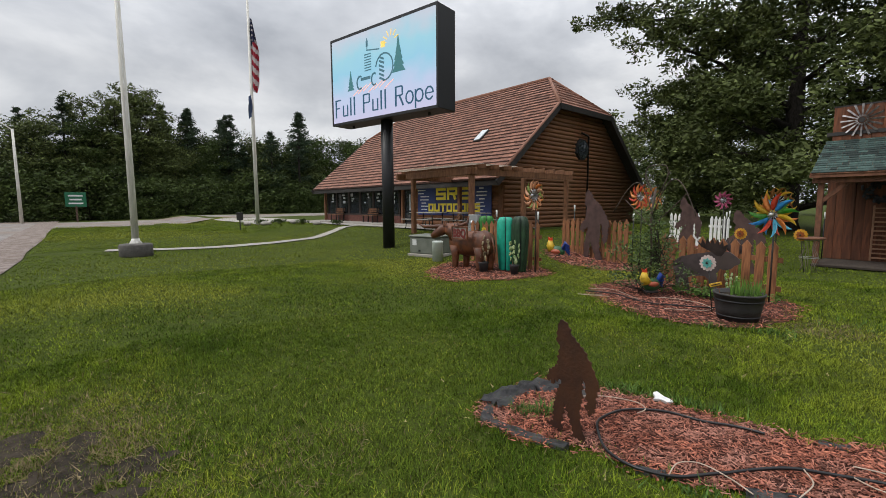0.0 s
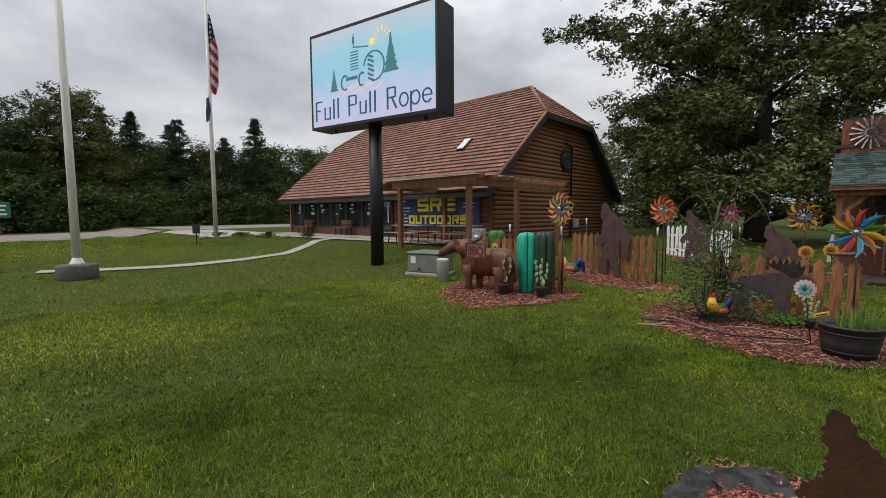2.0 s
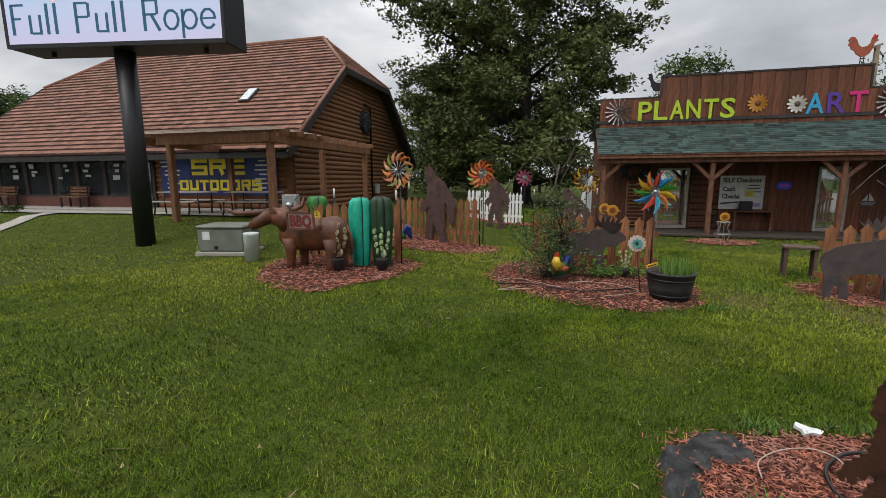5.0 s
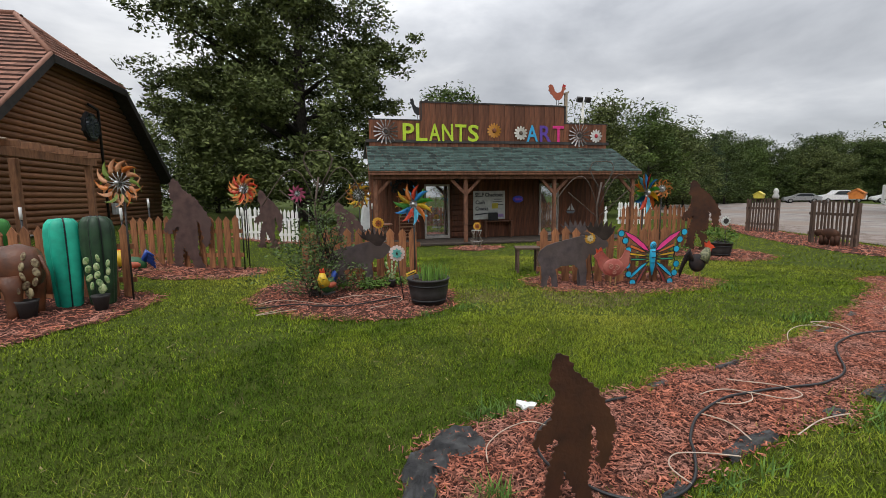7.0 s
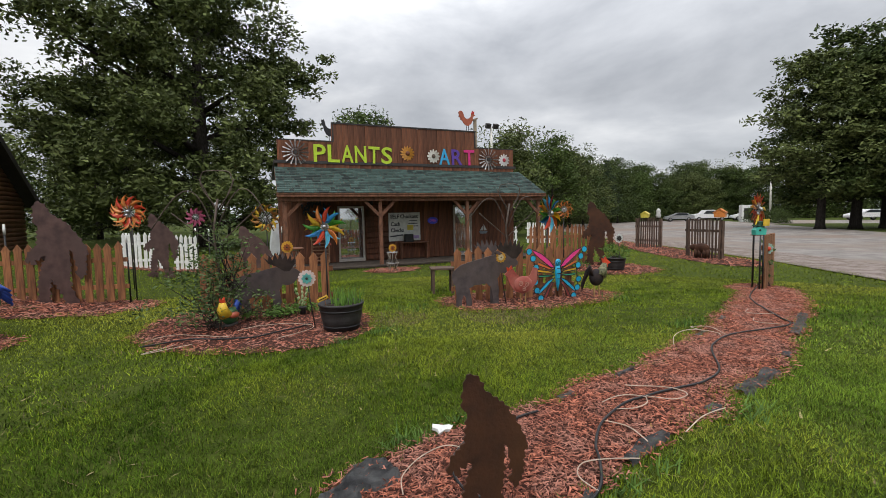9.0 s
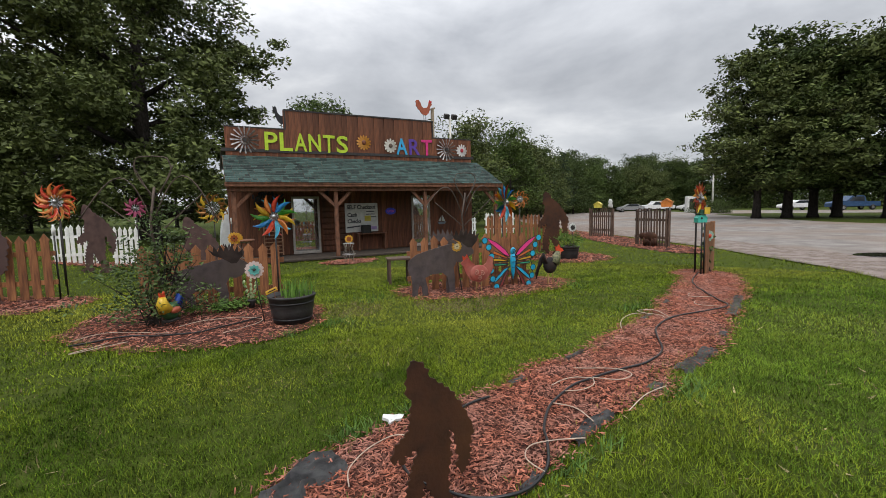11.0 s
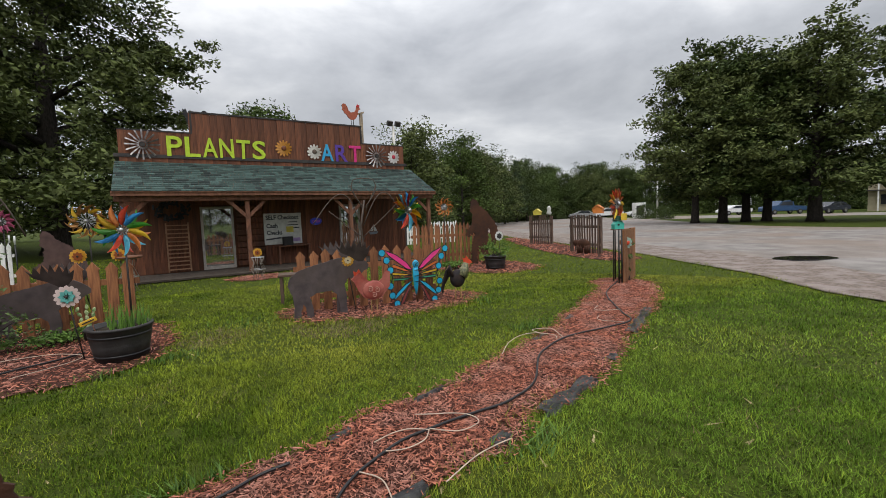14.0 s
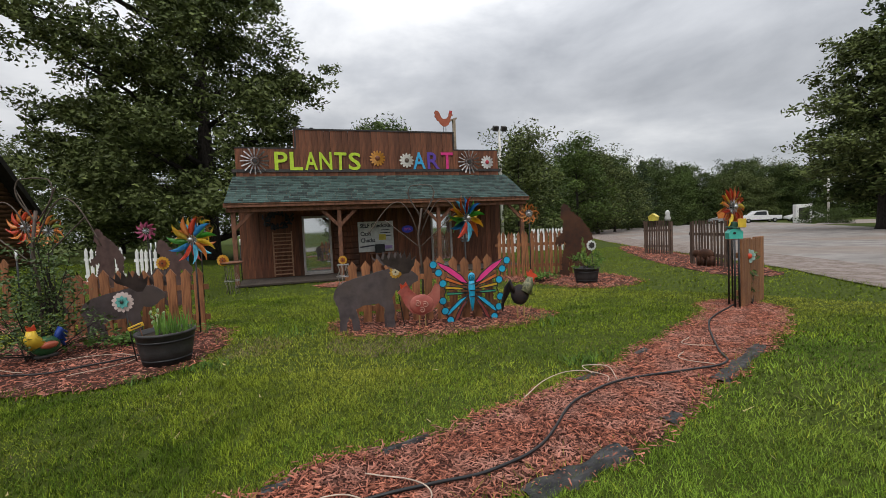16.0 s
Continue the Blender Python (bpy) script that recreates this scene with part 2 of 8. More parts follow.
def bm_lathe(bm, prof, at=(0, 0, 0), n=20, sx=1.0, sy=1.0):
    rings = []
    for r, z in prof:
        rings.append([bm.verts.new((at[0] + r * sx * math.cos(2 * math.pi * k / n), at[1] + r * sy * math.sin(2 * math.pi * k / n), at[2] + z)) for k in range(n)])
    for a, b in zip(rings, rings[1:]):
        for k in range(n):
            f = bm.faces.new((a[k], a[(k + 1) % n], b[(k + 1) % n], b[k]))
            f.smooth = True
    bm.faces.new(rings[0][::-1])
    bm.faces.new(rings[-1])


def bm_slab(bm, pts, thick, m=None):
    """A flat outline in x, z given a thickness along y."""
    m = m or Matrix.Identity(4)
    front = [bm.verts.new(m @ Vector((x, -thick / 2, z))) for x, z in pts]
    back = [bm.verts.new(m @ Vector((x, thick / 2, z))) for x, z in pts]
    bm.faces.new(front)
    bm.faces.new(back[::-1])
    k = len(pts)
    for i in range(k):
        bm.faces.new((front[(i + 1) % k], front[i], back[i], back[(i + 1) % k]))


def bm_ball(bm, at, r, scale=(1, 1, 1), seg=12, rot=None):
    m = Matrix.Translation(at) @ (rot or Matrix.Identity(4)) @ Matrix.Diagonal((scale[0] * r, scale[1] * r, scale[2] * r, 1))
    vs = bmesh.ops.create_uvsphere(bm, u_segments=seg, v_segments=max(6, seg * 2 // 3), radius=1.0, matrix=m)["verts"]
    for v in vs:
        for f in v.link_faces:
            f.smooth = True


def mesh_of(name, bm, material):
    bmesh.ops.recalc_face_normals(bm, faces=bm.faces)
    me = bpy.data.meshes.new(name)
    bm.to_mesh(me)
    bm.free()
    me.materials.append(material)
    return me


def part(name, bm, material, parent, label=""):
    ob = new(name, mesh_of(name, bm, material))
    ob.parent = parent
    if label:
        tagged(ob, label)
    return ob


def piece(name, me, parent, m):
    """A repeat of one mesh under a thing."""
    ob = new(name, me)
    ob.parent = parent
    ob.matrix_basis = m
    return ob


def thing(name, label, category, at=(0, 0, 0), rz=0.0, group="", kind="", scale=1.0):
    ob = new(name)
    ob.matrix_basis = pose(*at, 0, 0, rz) @ Matrix.Scale(scale, 4)
    return tagged(ob, label, category, group, kind)


def solo(name, bm, material, label, category, at=(0, 0, 0), rz=0.0, group="", kind=""):
    ob = new(name, mesh_of(name, bm, material))
    ob.matrix_basis = pose(*at, 0, 0, rz)
    return tagged(ob, label, category, group, kind)


def raw_mesh(name, verts, faces, material):
    """Fast mesh from arrays; faces all have the same corner count."""
    me = bpy.data.meshes.new(name)
    k = faces.shape[1]
    me.vertices.add(len(verts))
    me.vertices.foreach_set("co", np.ascontiguousarray(verts, dtype=np.float32).ravel())
    me.loops.add(faces.size)
    me.loops.foreach_set("vertex_index", np.ascontiguousarray(faces, dtype=np.int32).ravel())
    me.polygons.add(len(faces))
    me.polygons.foreach_set("loop_start", np.arange(0, faces.size, k, dtype=np.int32))
    me.update(calc_edges=True)
    me.materials.append(material)
    return me


def text_mesh(word, size, depth, material, name="lettering", bold=0.0):
    cu = bpy.data.curves.new(name, "FONT")
    cu.body, cu.size, cu.extrude, cu.offset = word, size, depth, bold
    cu.resolution_u = 3
    tmp = bpy.data.objects.new("tmp", cu)
    scene.collection.objects.link(tmp)
    me = bpy.data.meshes.new_from_object(tmp.evaluated_get(bpy.context.evaluated_depsgraph_get()))
    bpy.data.objects.remove(tmp)
    bpy.data.curves.remove(cu)
    me.name = name
    me.materials.clear()
    me.materials.append(material)
    return me


def text_part(word, size, parent, m, material, name="lettering", width=None, bold=0.0, label="", depth=0.004):
    """Words that stand in the x, z plane and face -y; width squeezes them to a length."""
    me = text_mesh(word, size, depth, material, name, bold)
    xs = [v.co.x for v in me.vertices]
    ys = [v.co.y for v in me.vertices]
    sx = width / (max(xs) - min(xs)) if width else 1.0
    x0 = min(xs)
    for v in me.vertices:
        v.co = Vector(((v.co.x - x0) * sx, -v.co.z, v.co.y))
    me.flip_normals()
    ob = piece(name, me, parent, m)
    if label:
        tagged(ob, label)
    return ob


def smooth(a, b, x):
    t = min(1.0, max(0.0, (x - a) / (b - a)))
    return t * t * (3 - 2 * t)


def ground_z(x, y):
    h = 0.42 * smooth(8.4, 11.0, y) * smooth(-4.5, -9.5, x)
    h += 0.08 * smooth(-6.0, -11.0, x) * smooth(3, 7, y)
    # the lawn sinks a little round the tip of the long bed
    h -= 0.15 * smooth(0.6, -1.2, x) * smooth(5.6, 3.9, y) * smooth(-9.0, -4.0, x)
    return h + 0.012 * math.sin(x * 0.7 + 1.3) * math.cos(y * 0.6)


# ---- ground, roads, walks ----
def sheet(name, left, right, material, label, category, lift=0.02, steps=6, n=24):
    """A strip between two edge lines that lies on the ground."""
    def along(line, n):
        pts = [Vector(p) for p in line]
        ds = [0.0]
        for a, b in zip(pts, pts[1:]):
            ds.append(ds[-1] + (b - a).length)
        out = []
        for i in range(n):
            d = ds[-1] * i / (n - 1)
            k = max(j for j in range(len(ds) - 1) if ds[j] <= d + 1e-9)
            s = (d - ds[k]) / max(1e-6, ds[k + 1] - ds[k])
            out.append(pts[k].lerp(pts[k + 1], min(1, s)))
        return out
    la, ra = along(left, n), along(right, n)
    verts, faces = [], []
    for a, b in zip(la, ra):
        for j in range(steps + 1):
            p = a.lerp(b, j / steps)
            if j in (0, steps):
                p = p + Vector((noise.noise((p.x * 0.9, p.y * 0.9, 0)), noise.noise((p.x * 0.9, p.y * 0.9, 7)))) * 0.12
            verts.append((p.x, p.y, ground_z(p.x, p.y) + lift))
    for i in range(n - 1):
        for j in range(steps):
            k = i * (steps + 1) + j
            faces.append((k, k + 1, k + steps + 2, k + steps + 1))
    me = bpy.data.meshes.new(name)
    me.from_pydata(verts, [], faces)
    me.materials.append(material)
    bm = bmesh.new()
    bm.from_mesh(me)
    bmesh.ops.recalc_face_normals(bm, faces=bm.faces)
    if sum(f.normal.z for f in bm.faces) < 0:
        bmesh.ops.reverse_faces(bm, faces=bm.faces)
    bm.to_mesh(me)
    bm.free()
    return tagged(new(name, me), label, category, kind="structure")


gx = np.concatenate([[-1800, -700, -300, -150, -90, -60], np.linspace(-40, 40, 221), [60, 90, 150, 300, 700, 1800]])
gy = np.concatenate([[-1800, -700, -300, -120, -60, -30], np.linspace(-16, 40, 155), [60, 90, 150, 300, 700, 1800]])
gv = np.array([(x, y, ground_z(x, y)) for x in gx for y in gy])
ni, nj = len(gx), len(gy)
gi = np.array([(i * nj + j, (i + 1) * nj + j, (i + 1) * nj + j + 1, i * nj + j + 1) for i in range(ni - 1) for j in range(nj - 1)])
ground = tagged(new("ground", raw_mesh("ground", gv, gi, M_SOIL)), "green mown lawn on level sandy soil", "lawn", kind="structure")

LOT_IN = [(7.2, -30), (6.9, -2), (7.3, 2.1), (8.4, 3.6), (9.75, 5.1), (10.9, 7.1), (12.1, 9.0), (13.6, 12.3), (16.4, 19.5), (20, 27), (27, 40), (36, 56)]
LOT_OUT = [(60, -30), (36, -8), (31, 2), (31.5, 8), (33.5, 14), (38, 19), (43, 24), (50, 31), (59, 40), (66, 48), (72, 56), (78, 64)]
sheet("road", LOT_IN, LOT_OUT, M_ROAD, "worn pale asphalt parking lot with dirt film", "parking lot", 0.02, 10, 40)
sheet("road_edge", LOT_IN, [(x + 2.1, y - 0.9) for x, y in LOT_IN], M_GRAVEL, "sandy gravel verge along the parking lot", "verge", 0.032, 3, 40)
ROAD_IN = [(-120, -0.4), (-51, -0.9), (-24, -1.3), (-13.4, -1.5), (-9, -2.4), (-4, -4.2), (7.4, -4.8)]
sheet("road", ROAD_IN, [(x, -14 + 0.02 * x) for x, y in ROAD_IN], M_ROAD, "pale worn asphalt drive", "road", 0.02, 6, 40)
sheet("road_edge", ROAD_IN, [(x, y - 1.5) for x, y in ROAD_IN], M_GRAVEL, "gravel shoulder beside the drive", "verge", 0.032, 3, 40)
sheet("road", [(-44, -2), (-44.5, 8), (-46, 18), (-48, 45)], [(-60, -2), (-60, 8), (-60, 18), (-60, 45)], M_ROAD, "asphalt side street in front of the woods", "road", 0.02, 4, 20)
sheet("pavement", [(-31.5, 10.0), (-30.8, 11.8), (-29, 14.0)], [(-43.5, 10.0), (-43.5, 11.8), (-43.5, 14.0)], M_CONC, "pale concrete apron before the store", "pavement", 0.03, 4, 10)
WALK = [(-20.2, 0.8), (-19.25, 2.45), (-18.45, 4.5), (-18.4, 6.5), (-19.4, 8.5), (-19.95, 10.2), (-22.2, 12.9)]
sheet("pavement", [(x - 0.42, y + 0.1) for x, y in WALK], [(x + 0.42, y - 0.1) for x, y in WALK], M_CONC, "narrow curved concrete garden walk", "walkway", 0.035, 2, 30)
sheet("pavement", [(-29.5, 11.6), (-13.0, 12.4)], [(-29.5, 16.0), (-12.0, 16.8)], M_CONC, "concrete walk and patio before the store front", "pavement", 0.05, 3, 16)
bm = bmesh.new()
bm_lathe(bm, [(1.0, 0.0), (0.98, 0.004)], n=28, sx=0.85, sy=0.5)
for v in bm.verts:
    v.co.x *= 1 + 0.25 * noise.noise((v.co.x * 2, v.co.y * 2, 3))
    v.co.y *= 1 + 0.3 * noise.noise((v.co.y * 2, v.co.x * 2, 9))
solo("puddle", bm, M_WATER, "dark shallow puddle on the asphalt", "puddle", (13.2, 5.2, ground_z(13.2, 5.2) + 0.034), -30, kind="structure")


# ---- the store ----
A5 = 0.86
store = thing("store_building", "brown log-sided store with a steep tiled roof", "building", (0, 0, 0), A5)
U0, U1, V0, V1, VR, HW = -29.76, -12.09, 13.95, 28.15, 21.05, 7.1
ZE, SL, BRK = 2.75, 0.83, 2.53
ZR, ZB = ZE + HW * SL, ZE + (HW - BRK) * SL
HIPU = 2.37


def roof_z(v):
    return ZE + (HW - abs(v - VR)) * SL


def u_end(z, right):
    """How far the roof reaches along its ridge at height z: the gable ends lean back above the break."""
    k = max(0.0, (z - ZB) / (ZR - ZB)) * HIPU
    return U1 - k if right else U0 + k


bm = bmesh.new()
rows_n = 30
for side in (-1, 1):
    for i in range(rows_n):
        za, zb = ZE + (ZR - ZE) * i / rows_n, ZE + (ZR - ZE) * (i + 1) / rows_n
        va = VR + side * (HW - (za - ZE) / SL)
        vb = VR + side * (HW - (zb - ZE) / SL)
        ua, ub = u_end(za, False), u_end(za, True)
        k = int((ub - ua) / 0.34) + 1
        off = 0.17 * (i % 2)
        for j in range(k):
            x0, x1 = max(ua, ua + j * 0.34 - off), min(ub, ua + (j + 1) * 0.34 - off)
            if x1 - x0 < 0.03 or (side > 0 and j % 3):
                if side > 0:
                    x1 = min(ub, x0 + 1.02)
                    if j % 3 or x1 - x0 < 0.03:
                        continue
                else:
                    continue
            lift = 0.075 + random.uniform(-0.008, 0.008)
            dx = random.uniform(-0.005, 0.005)
            q = [bm.verts.new(p) for p in ((x0 + 0.004, va - side * 0.0, za + lift), (x1 - 0.004, va, za + lift + dx), (x1 - 0.004, vb, zb + 0.012), (x0 + 0.004, vb, zb + 0.012),
                                           (x0 + 0.004, va, za - 0.01), (x1 - 0.004, va, za - 0.01))]
            bm.faces.new(q[:4])
            # slot 1 darkens the butt face to draw the shadow line of the course
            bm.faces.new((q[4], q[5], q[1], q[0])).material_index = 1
for right in (False, True):
    for i in range(9):
        za, zb = ZB + (ZR - ZB) * i / 9, ZB + (ZR - ZB) * (i + 1) / 9
        ha, hb = BRK * (1 - i / 9), BRK * (1 - (i + 1) / 9)
        k = max(1, int(2 * ha / 0.34))
        for j in range(k):
            ya, yb = -ha + 2 * ha * j / k, -ha + 2 * ha * (j + 1) / k
            yc, yd = max(-hb, min(hb, ya)), max(-hb, min(hb, yb))
            s = 0.05 if right else -0.05
            q = [(u_end(za, right) + s, VR + ya, za + 0.045), (u_end(za, right) + s, VR + yb, za + 0.045), (u_end(zb, right), VR + yd, zb + 0.01), (u_end(zb, right), VR + yc, zb + 0.01)]
            vs = [bm.verts.new(p) for p in q]
            bm.faces.new(vs)
            w = [bm.verts.new((q[0][0], q[0][1], za - 0.01)), bm.verts.new((q[1][0], q[1][1], za - 0.01))]
            bm.faces.new((w[0], w[1], vs[1], vs[0]))
M_ROOFI = mat("brown_roof_tiles", (0.27, 0.125, 0.084), (0.16, 0.074, 0.05), 0.85, 3, island=0.3, c3=(0.21, 0.095, 0.062), bump=0.3, bscale=30)
# shade below the tile overhang, put into the colour of the butt faces
M_ROOFE = mat("tile_butt_shade", (0.075, 0.036, 0.026), (0.04, 0.02, 0.015), 0.95, 5, island=0.3)
tiles = part("roof_tiles", bm, M_ROOFI, store, "brown clay-look roof tiles in straight courses")
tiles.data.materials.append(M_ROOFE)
tagged(tiles, kind="stuff")
bm = bmesh.new()
# deck below the tiles, with the leaning gable tops
prof = [(V0 + 0.03, ZE - 0.06), (VR - BRK, ZB - 0.06), (VR, ZR - 0.07), (VR + BRK, ZB - 0.06), (V1 - 0.03, ZE - 0.06)]
ring = []
for right in (False, True):
    ring.append([bm.verts.new((u_end(z, right), v, z)) for v, z in prof])
    ring.append([bm.verts.new((u_end(z, right), v, z - 0.2)) for v, z in prof])
for a, b in ((0, 2), (1, 3)):
    for i in range(4):
        bm.faces.new((ring[a][i], ring[a][i + 1], ring[b][i + 1], ring[b][i]))
for a, b in ((0, 1), (2, 3)):
    for i in range(4):
        bm.faces.new((ring[a][i], ring[a][i + 1], ring[b][i + 1], ring[b][i]))
for i in (0, 4):
    bm.faces.new((ring[0][i], ring[2][i], ring[3][i], ring[1][i]))
part("roof", bm, M_TRIM, store, "dark roof deck and fascia")
for right in (False, True):
    u = U1 + 0.03 if right else U0 - 0.03
    pts = [(u, V0, ZE - 0.06), (u, VR - BRK, ZB - 0.02), (u, VR + BRK, ZB - 0.02), (u, V1, ZE - 0.06)]
    for a, b in zip(pts, pts[1:]):
        a, b = Vector(a), Vector(b)
        d = b - a
        ang = math.atan2(d.z, d.y)
        bm = bmesh.new()
        bm_box(bm, (0.06, d.length + 0.1, 0.28), (a + b) / 2 - Vector((0, 0, 0.08)), Matrix.Rotation(ang, 4, "X"))
        part("bargeboard", bm, M_TRIM, store, "dark brown bargeboard")
bm = bmesh.new()
bm_tube(bm, [(u_end(ZR, False), VR, ZR + 0.02), (u_end(ZR, True), VR, ZR + 0.02)], 0.12, 8)
for right in (False, True):
    for sgn in (-1, 1):
        bm_tube(bm, [(u_end(ZR, right), VR, ZR + 0.03), (u_end(ZB, right), VR + sgn * BRK, ZB + 0.05)], 0.09, 8)
for sgn in (-1,):
    bm_tube(bm, [(U1, V0, ZE + 0.05), (U1, VR - BRK, ZB + 0.06)], 0.07, 6)
part("ridge_cap", bm, M_ROOFT, store)
# skylight
sk = bmesh.new()
n_up = Matrix.Rotation(math.atan(SL), 4, "X")
bm_box(sk, (0.5, 1.0, 0.12), (0, 0, 0), None, 0.01)
sky_ob = part("skylight", sk, M_TRIM, store, "roof skylight with a pale pane")
sky_ob.matrix_basis = pose(-15.79, 16.9, roof_z(16.9) + 0.07) @ n_up
sk = bmesh.new()
bm_box(sk, (0.4, 0.88, 0.02), (0, 0, 0.075))
part("pane", sk, paint("skylight_pane", (0.62, 0.66, 0.68), 0.1), sky_ob)

# walls: gable end of half-round logs, front set back under the roof
FL, VF = 0.5, 14.92
bm = bmesh.new()
bm_box(bm, (0.25, 27.85 - VF, ZE - FL + 0.3), (U1 - 0.65, (27.85 + VF) / 2, (ZE + FL + 0.3) / 2))
bm_slab(bm, [(VF + 0.1, ZE), (VF + 0.1, roof_z(VF + 0.1) - 0.3), (VR - BRK - 0.05, ZB - 0.35), (VR + BRK + 0.05, ZB - 0.35), (27.85, ZE)], 0.25, Matrix.Translation((U1 - 0.65, 0, 0)) @ Matrix.Rotation(radians(90), 4, "Z"))
bm_box(bm, (0.25, 12.8, ZE), (U0 + 0.45, 21.6, FL + 1.2))
bm_box(bm, (16.7, 0.25, ZE - FL + 0.3), ((U0 + U1) / 2 - 0.1, VF + 0.21, (ZE + FL + 0.3) / 2))
bm_box(bm, (16.0, 0.25, ZE - FL + 0.3), ((U0 + U1) / 2, 27.85, (ZE + FL + 0.3) / 2))
part("wall", bm, M_LOG, store, "brown stained timber walls")
bm = bmesh.new()
bm_box(bm, (17.6, 1.6, 0.1), ((U0 + U1) / 2, VF - 0.7, FL + 0.05))
part("porch_floor", bm, M_CONC, store)
bm = bmesh.new()
bm_box(bm, (17.2, 1.0, 0.08), ((U0 + U1) / 2, VF - 0.4, ZE - 0.06))
part("soffit", bm, M_PERG, store)
for u in (U0 + 0.3, -19.95):
    bm = bmesh.new()
    bm_box(bm, (0.16, 0.16, ZE - FL - 0.1), (u, VF - 0.14, (ZE + FL) / 2), None, 0.01)
    part("porch_post", bm, M_PERG, store)
lh = 0.205
z = FL
while z < ZB + 0.15:
    half = 6.8 if z + lh < ZE else min(6.8, (HW - (z + lh - ZE) / SL) - 0.12)
    if half > BRK * 0.3:
        bm = bmesh.new()
        ring0, ring1 = [], []
        for k in range(6):
            a = -math.pi / 2 + math.pi * k / 5
            ring0.append(bm.verts.new((0.085 * math.cos(a), max(-half, VF + 0.05 - VR), lh / 2 * math.sin(a) * 0.97)))
            ring1.append(bm.verts.new((0.085 * math.cos(a), half, lh / 2 * math.sin(a) * 0.97)))
        for k in range(5):
            f = bm.faces.new((ring0[k], ring1[k], ring1[k + 1], ring0[k + 1]))
            f.smooth = True
        bm.faces.new(ring0)
        bm.faces.new(ring1[::-1])
        ob = part("log", bm, M_LOG, store)
        ob.matrix_basis = Matrix.Translation((U1 - 0.52, VR, z + lh / 2))
    z += lh
for k in range(11):
    bm = bmesh.new()
    rings_ = []
    for u in (U0 + 0.5, U1 - 0.55):
        rings_.append([bm.verts.new((u, -0.06 * math.cos(-math.pi / 2 + math.pi * q / 4), lh / 2 * math.sin(-math.pi / 2 + math.pi * q / 4) * 0.97)) for q in range(5)])
    for q in range(4):
        bm.faces.new((rings_[0][q], rings_[1][q], rings_[1][q + 1], rings_[0][q + 1])).smooth = True
    part("log", bm, M_LOG, store).matrix_basis = Matrix.Translation((0, VF + 0.09, FL + 0.1 + lh * (k + 0.5)))
# round window, service pipe and box on the gable
bm = bmesh.new()
bmesh.ops.create_cone(bm, cap_ends=True, segments=8, radius1=0.62, radius2=0.58, depth=0.12, matrix=Matrix.Translation((U1 - 0.4, 21.31, 4.59)) @ Matrix.Rotation(radians(90), 4, "Y") @ Matrix.Rotation(radians(22.5), 4, "Z"))
win = part("window", bm, M_BLACK, store, "dark eight-sided gable window")
bm = bmesh.new()
bmesh.ops.create_cone(bm, cap_ends=True, segments=8, radius1=0.5, radius2=0.5, depth=0.02, matrix=Matrix.Translation((U1 - 0.325, 21.31, 4.59)) @ Matrix.Rotation(radians(90), 4, "Y") @ Matrix.Rotation(radians(22.5), 4, "Z"))
bm_box(bm, (0.02, 0.03, 0.95), (U1 - 0.31, 21.31, 4.59))
part("pane", bm, M_GLASS, win)
bm = bmesh.new()
bm_tube(bm, [(U1 - 0.38, 21.95, FL), (U1 - 0.38, 21.95, 5.3), (U1 - 0.38, 21.88, 5.37), (U1 - 0.36, 21.2, 5.45)], 0.05, 8)
part("pipe", bm, M_BLACK, store, "black service conduit")
bm = bmesh.new()
bm_box(bm, (0.18, 0.34, 0.5), (U1 - 0.34, 22.5, 1.25), None, 0.02)
part("meter_box", bm, paint("meter_grey", (0.4, 0.41, 0.4)), store, "grey meter box")
# store front: windows with posts and signs inside, door, banner
us = [-29.32, -27.96, -26.23, -24.8, -23.19, -21.66, -20.37]
M_STICK = paint("sticker_white", (0.55, 0.56, 0.58))
M_FRAME = mat("store_frame", (0.045, 0.032, 0.026), (0.025, 0.019, 0.016), 0.6, 6)
bm = bmesh.new()
bm_box(bm, (9.1, 0.14, 0.42), (-24.85, VF, FL + 0.3), None, 0.01)
part("sill_wall", bm, M_BRICK, store, "low red brick wall below the shop windows")
for a, b in zip(us, us[1:]):
    bm = bmesh.new()
    for sx, cx, sz, cz in ((0.1, a + 0.05, 2.0, 1.65), (0.1, b - 0.05, 2.0, 1.65)):
        bm_box(bm, (sx, 0.12, sz), (cx, VF, cz))
    bm_box(bm, (b - a - 0.2, 0.12, 0.1), ((a + b) / 2, VF, 2.6))
    bm_box(bm, (b - a - 0.2, 0.12, 0.1), ((a + b) / 2, VF, 1.06))
    wob = part("window", bm, M_FRAME, store, "shop window with stickers")
    bm = bmesh.new()
    bm_box(bm, (b - a - 0.2, 0.02, 1.46), ((a + b) / 2, VF + 0.01, 1.83))
    part("pane", bm, M_GLASS, wob)
    for k in range(3):
        bm = bmesh.new()
        bm_box(bm, (random.uniform(0.18, 0.4), 0.004, random.uniform(0.08, 0.2)), ((a + b) / 2 + random.uniform(-0.3, 0.3), VF - 0.07, 2.35 - 0.22 * k * random.uniform(0.8, 1.2)))
        part("sticker", bm, M_STICK, wob, "pale window sticker")
bm = bmesh.new()
bm_box(bm, (1.15, 0.1, 2.1), (-19.6, VF, FL + 1.1), None, 0.01)
dr = part("door", bm, M_FRAME, store, "dark glazed shop door")
bm = bmesh.new()
bm_box(bm, (0.85, 0.02, 1.8), (-19.6, VF - 0.06, FL + 1.12))
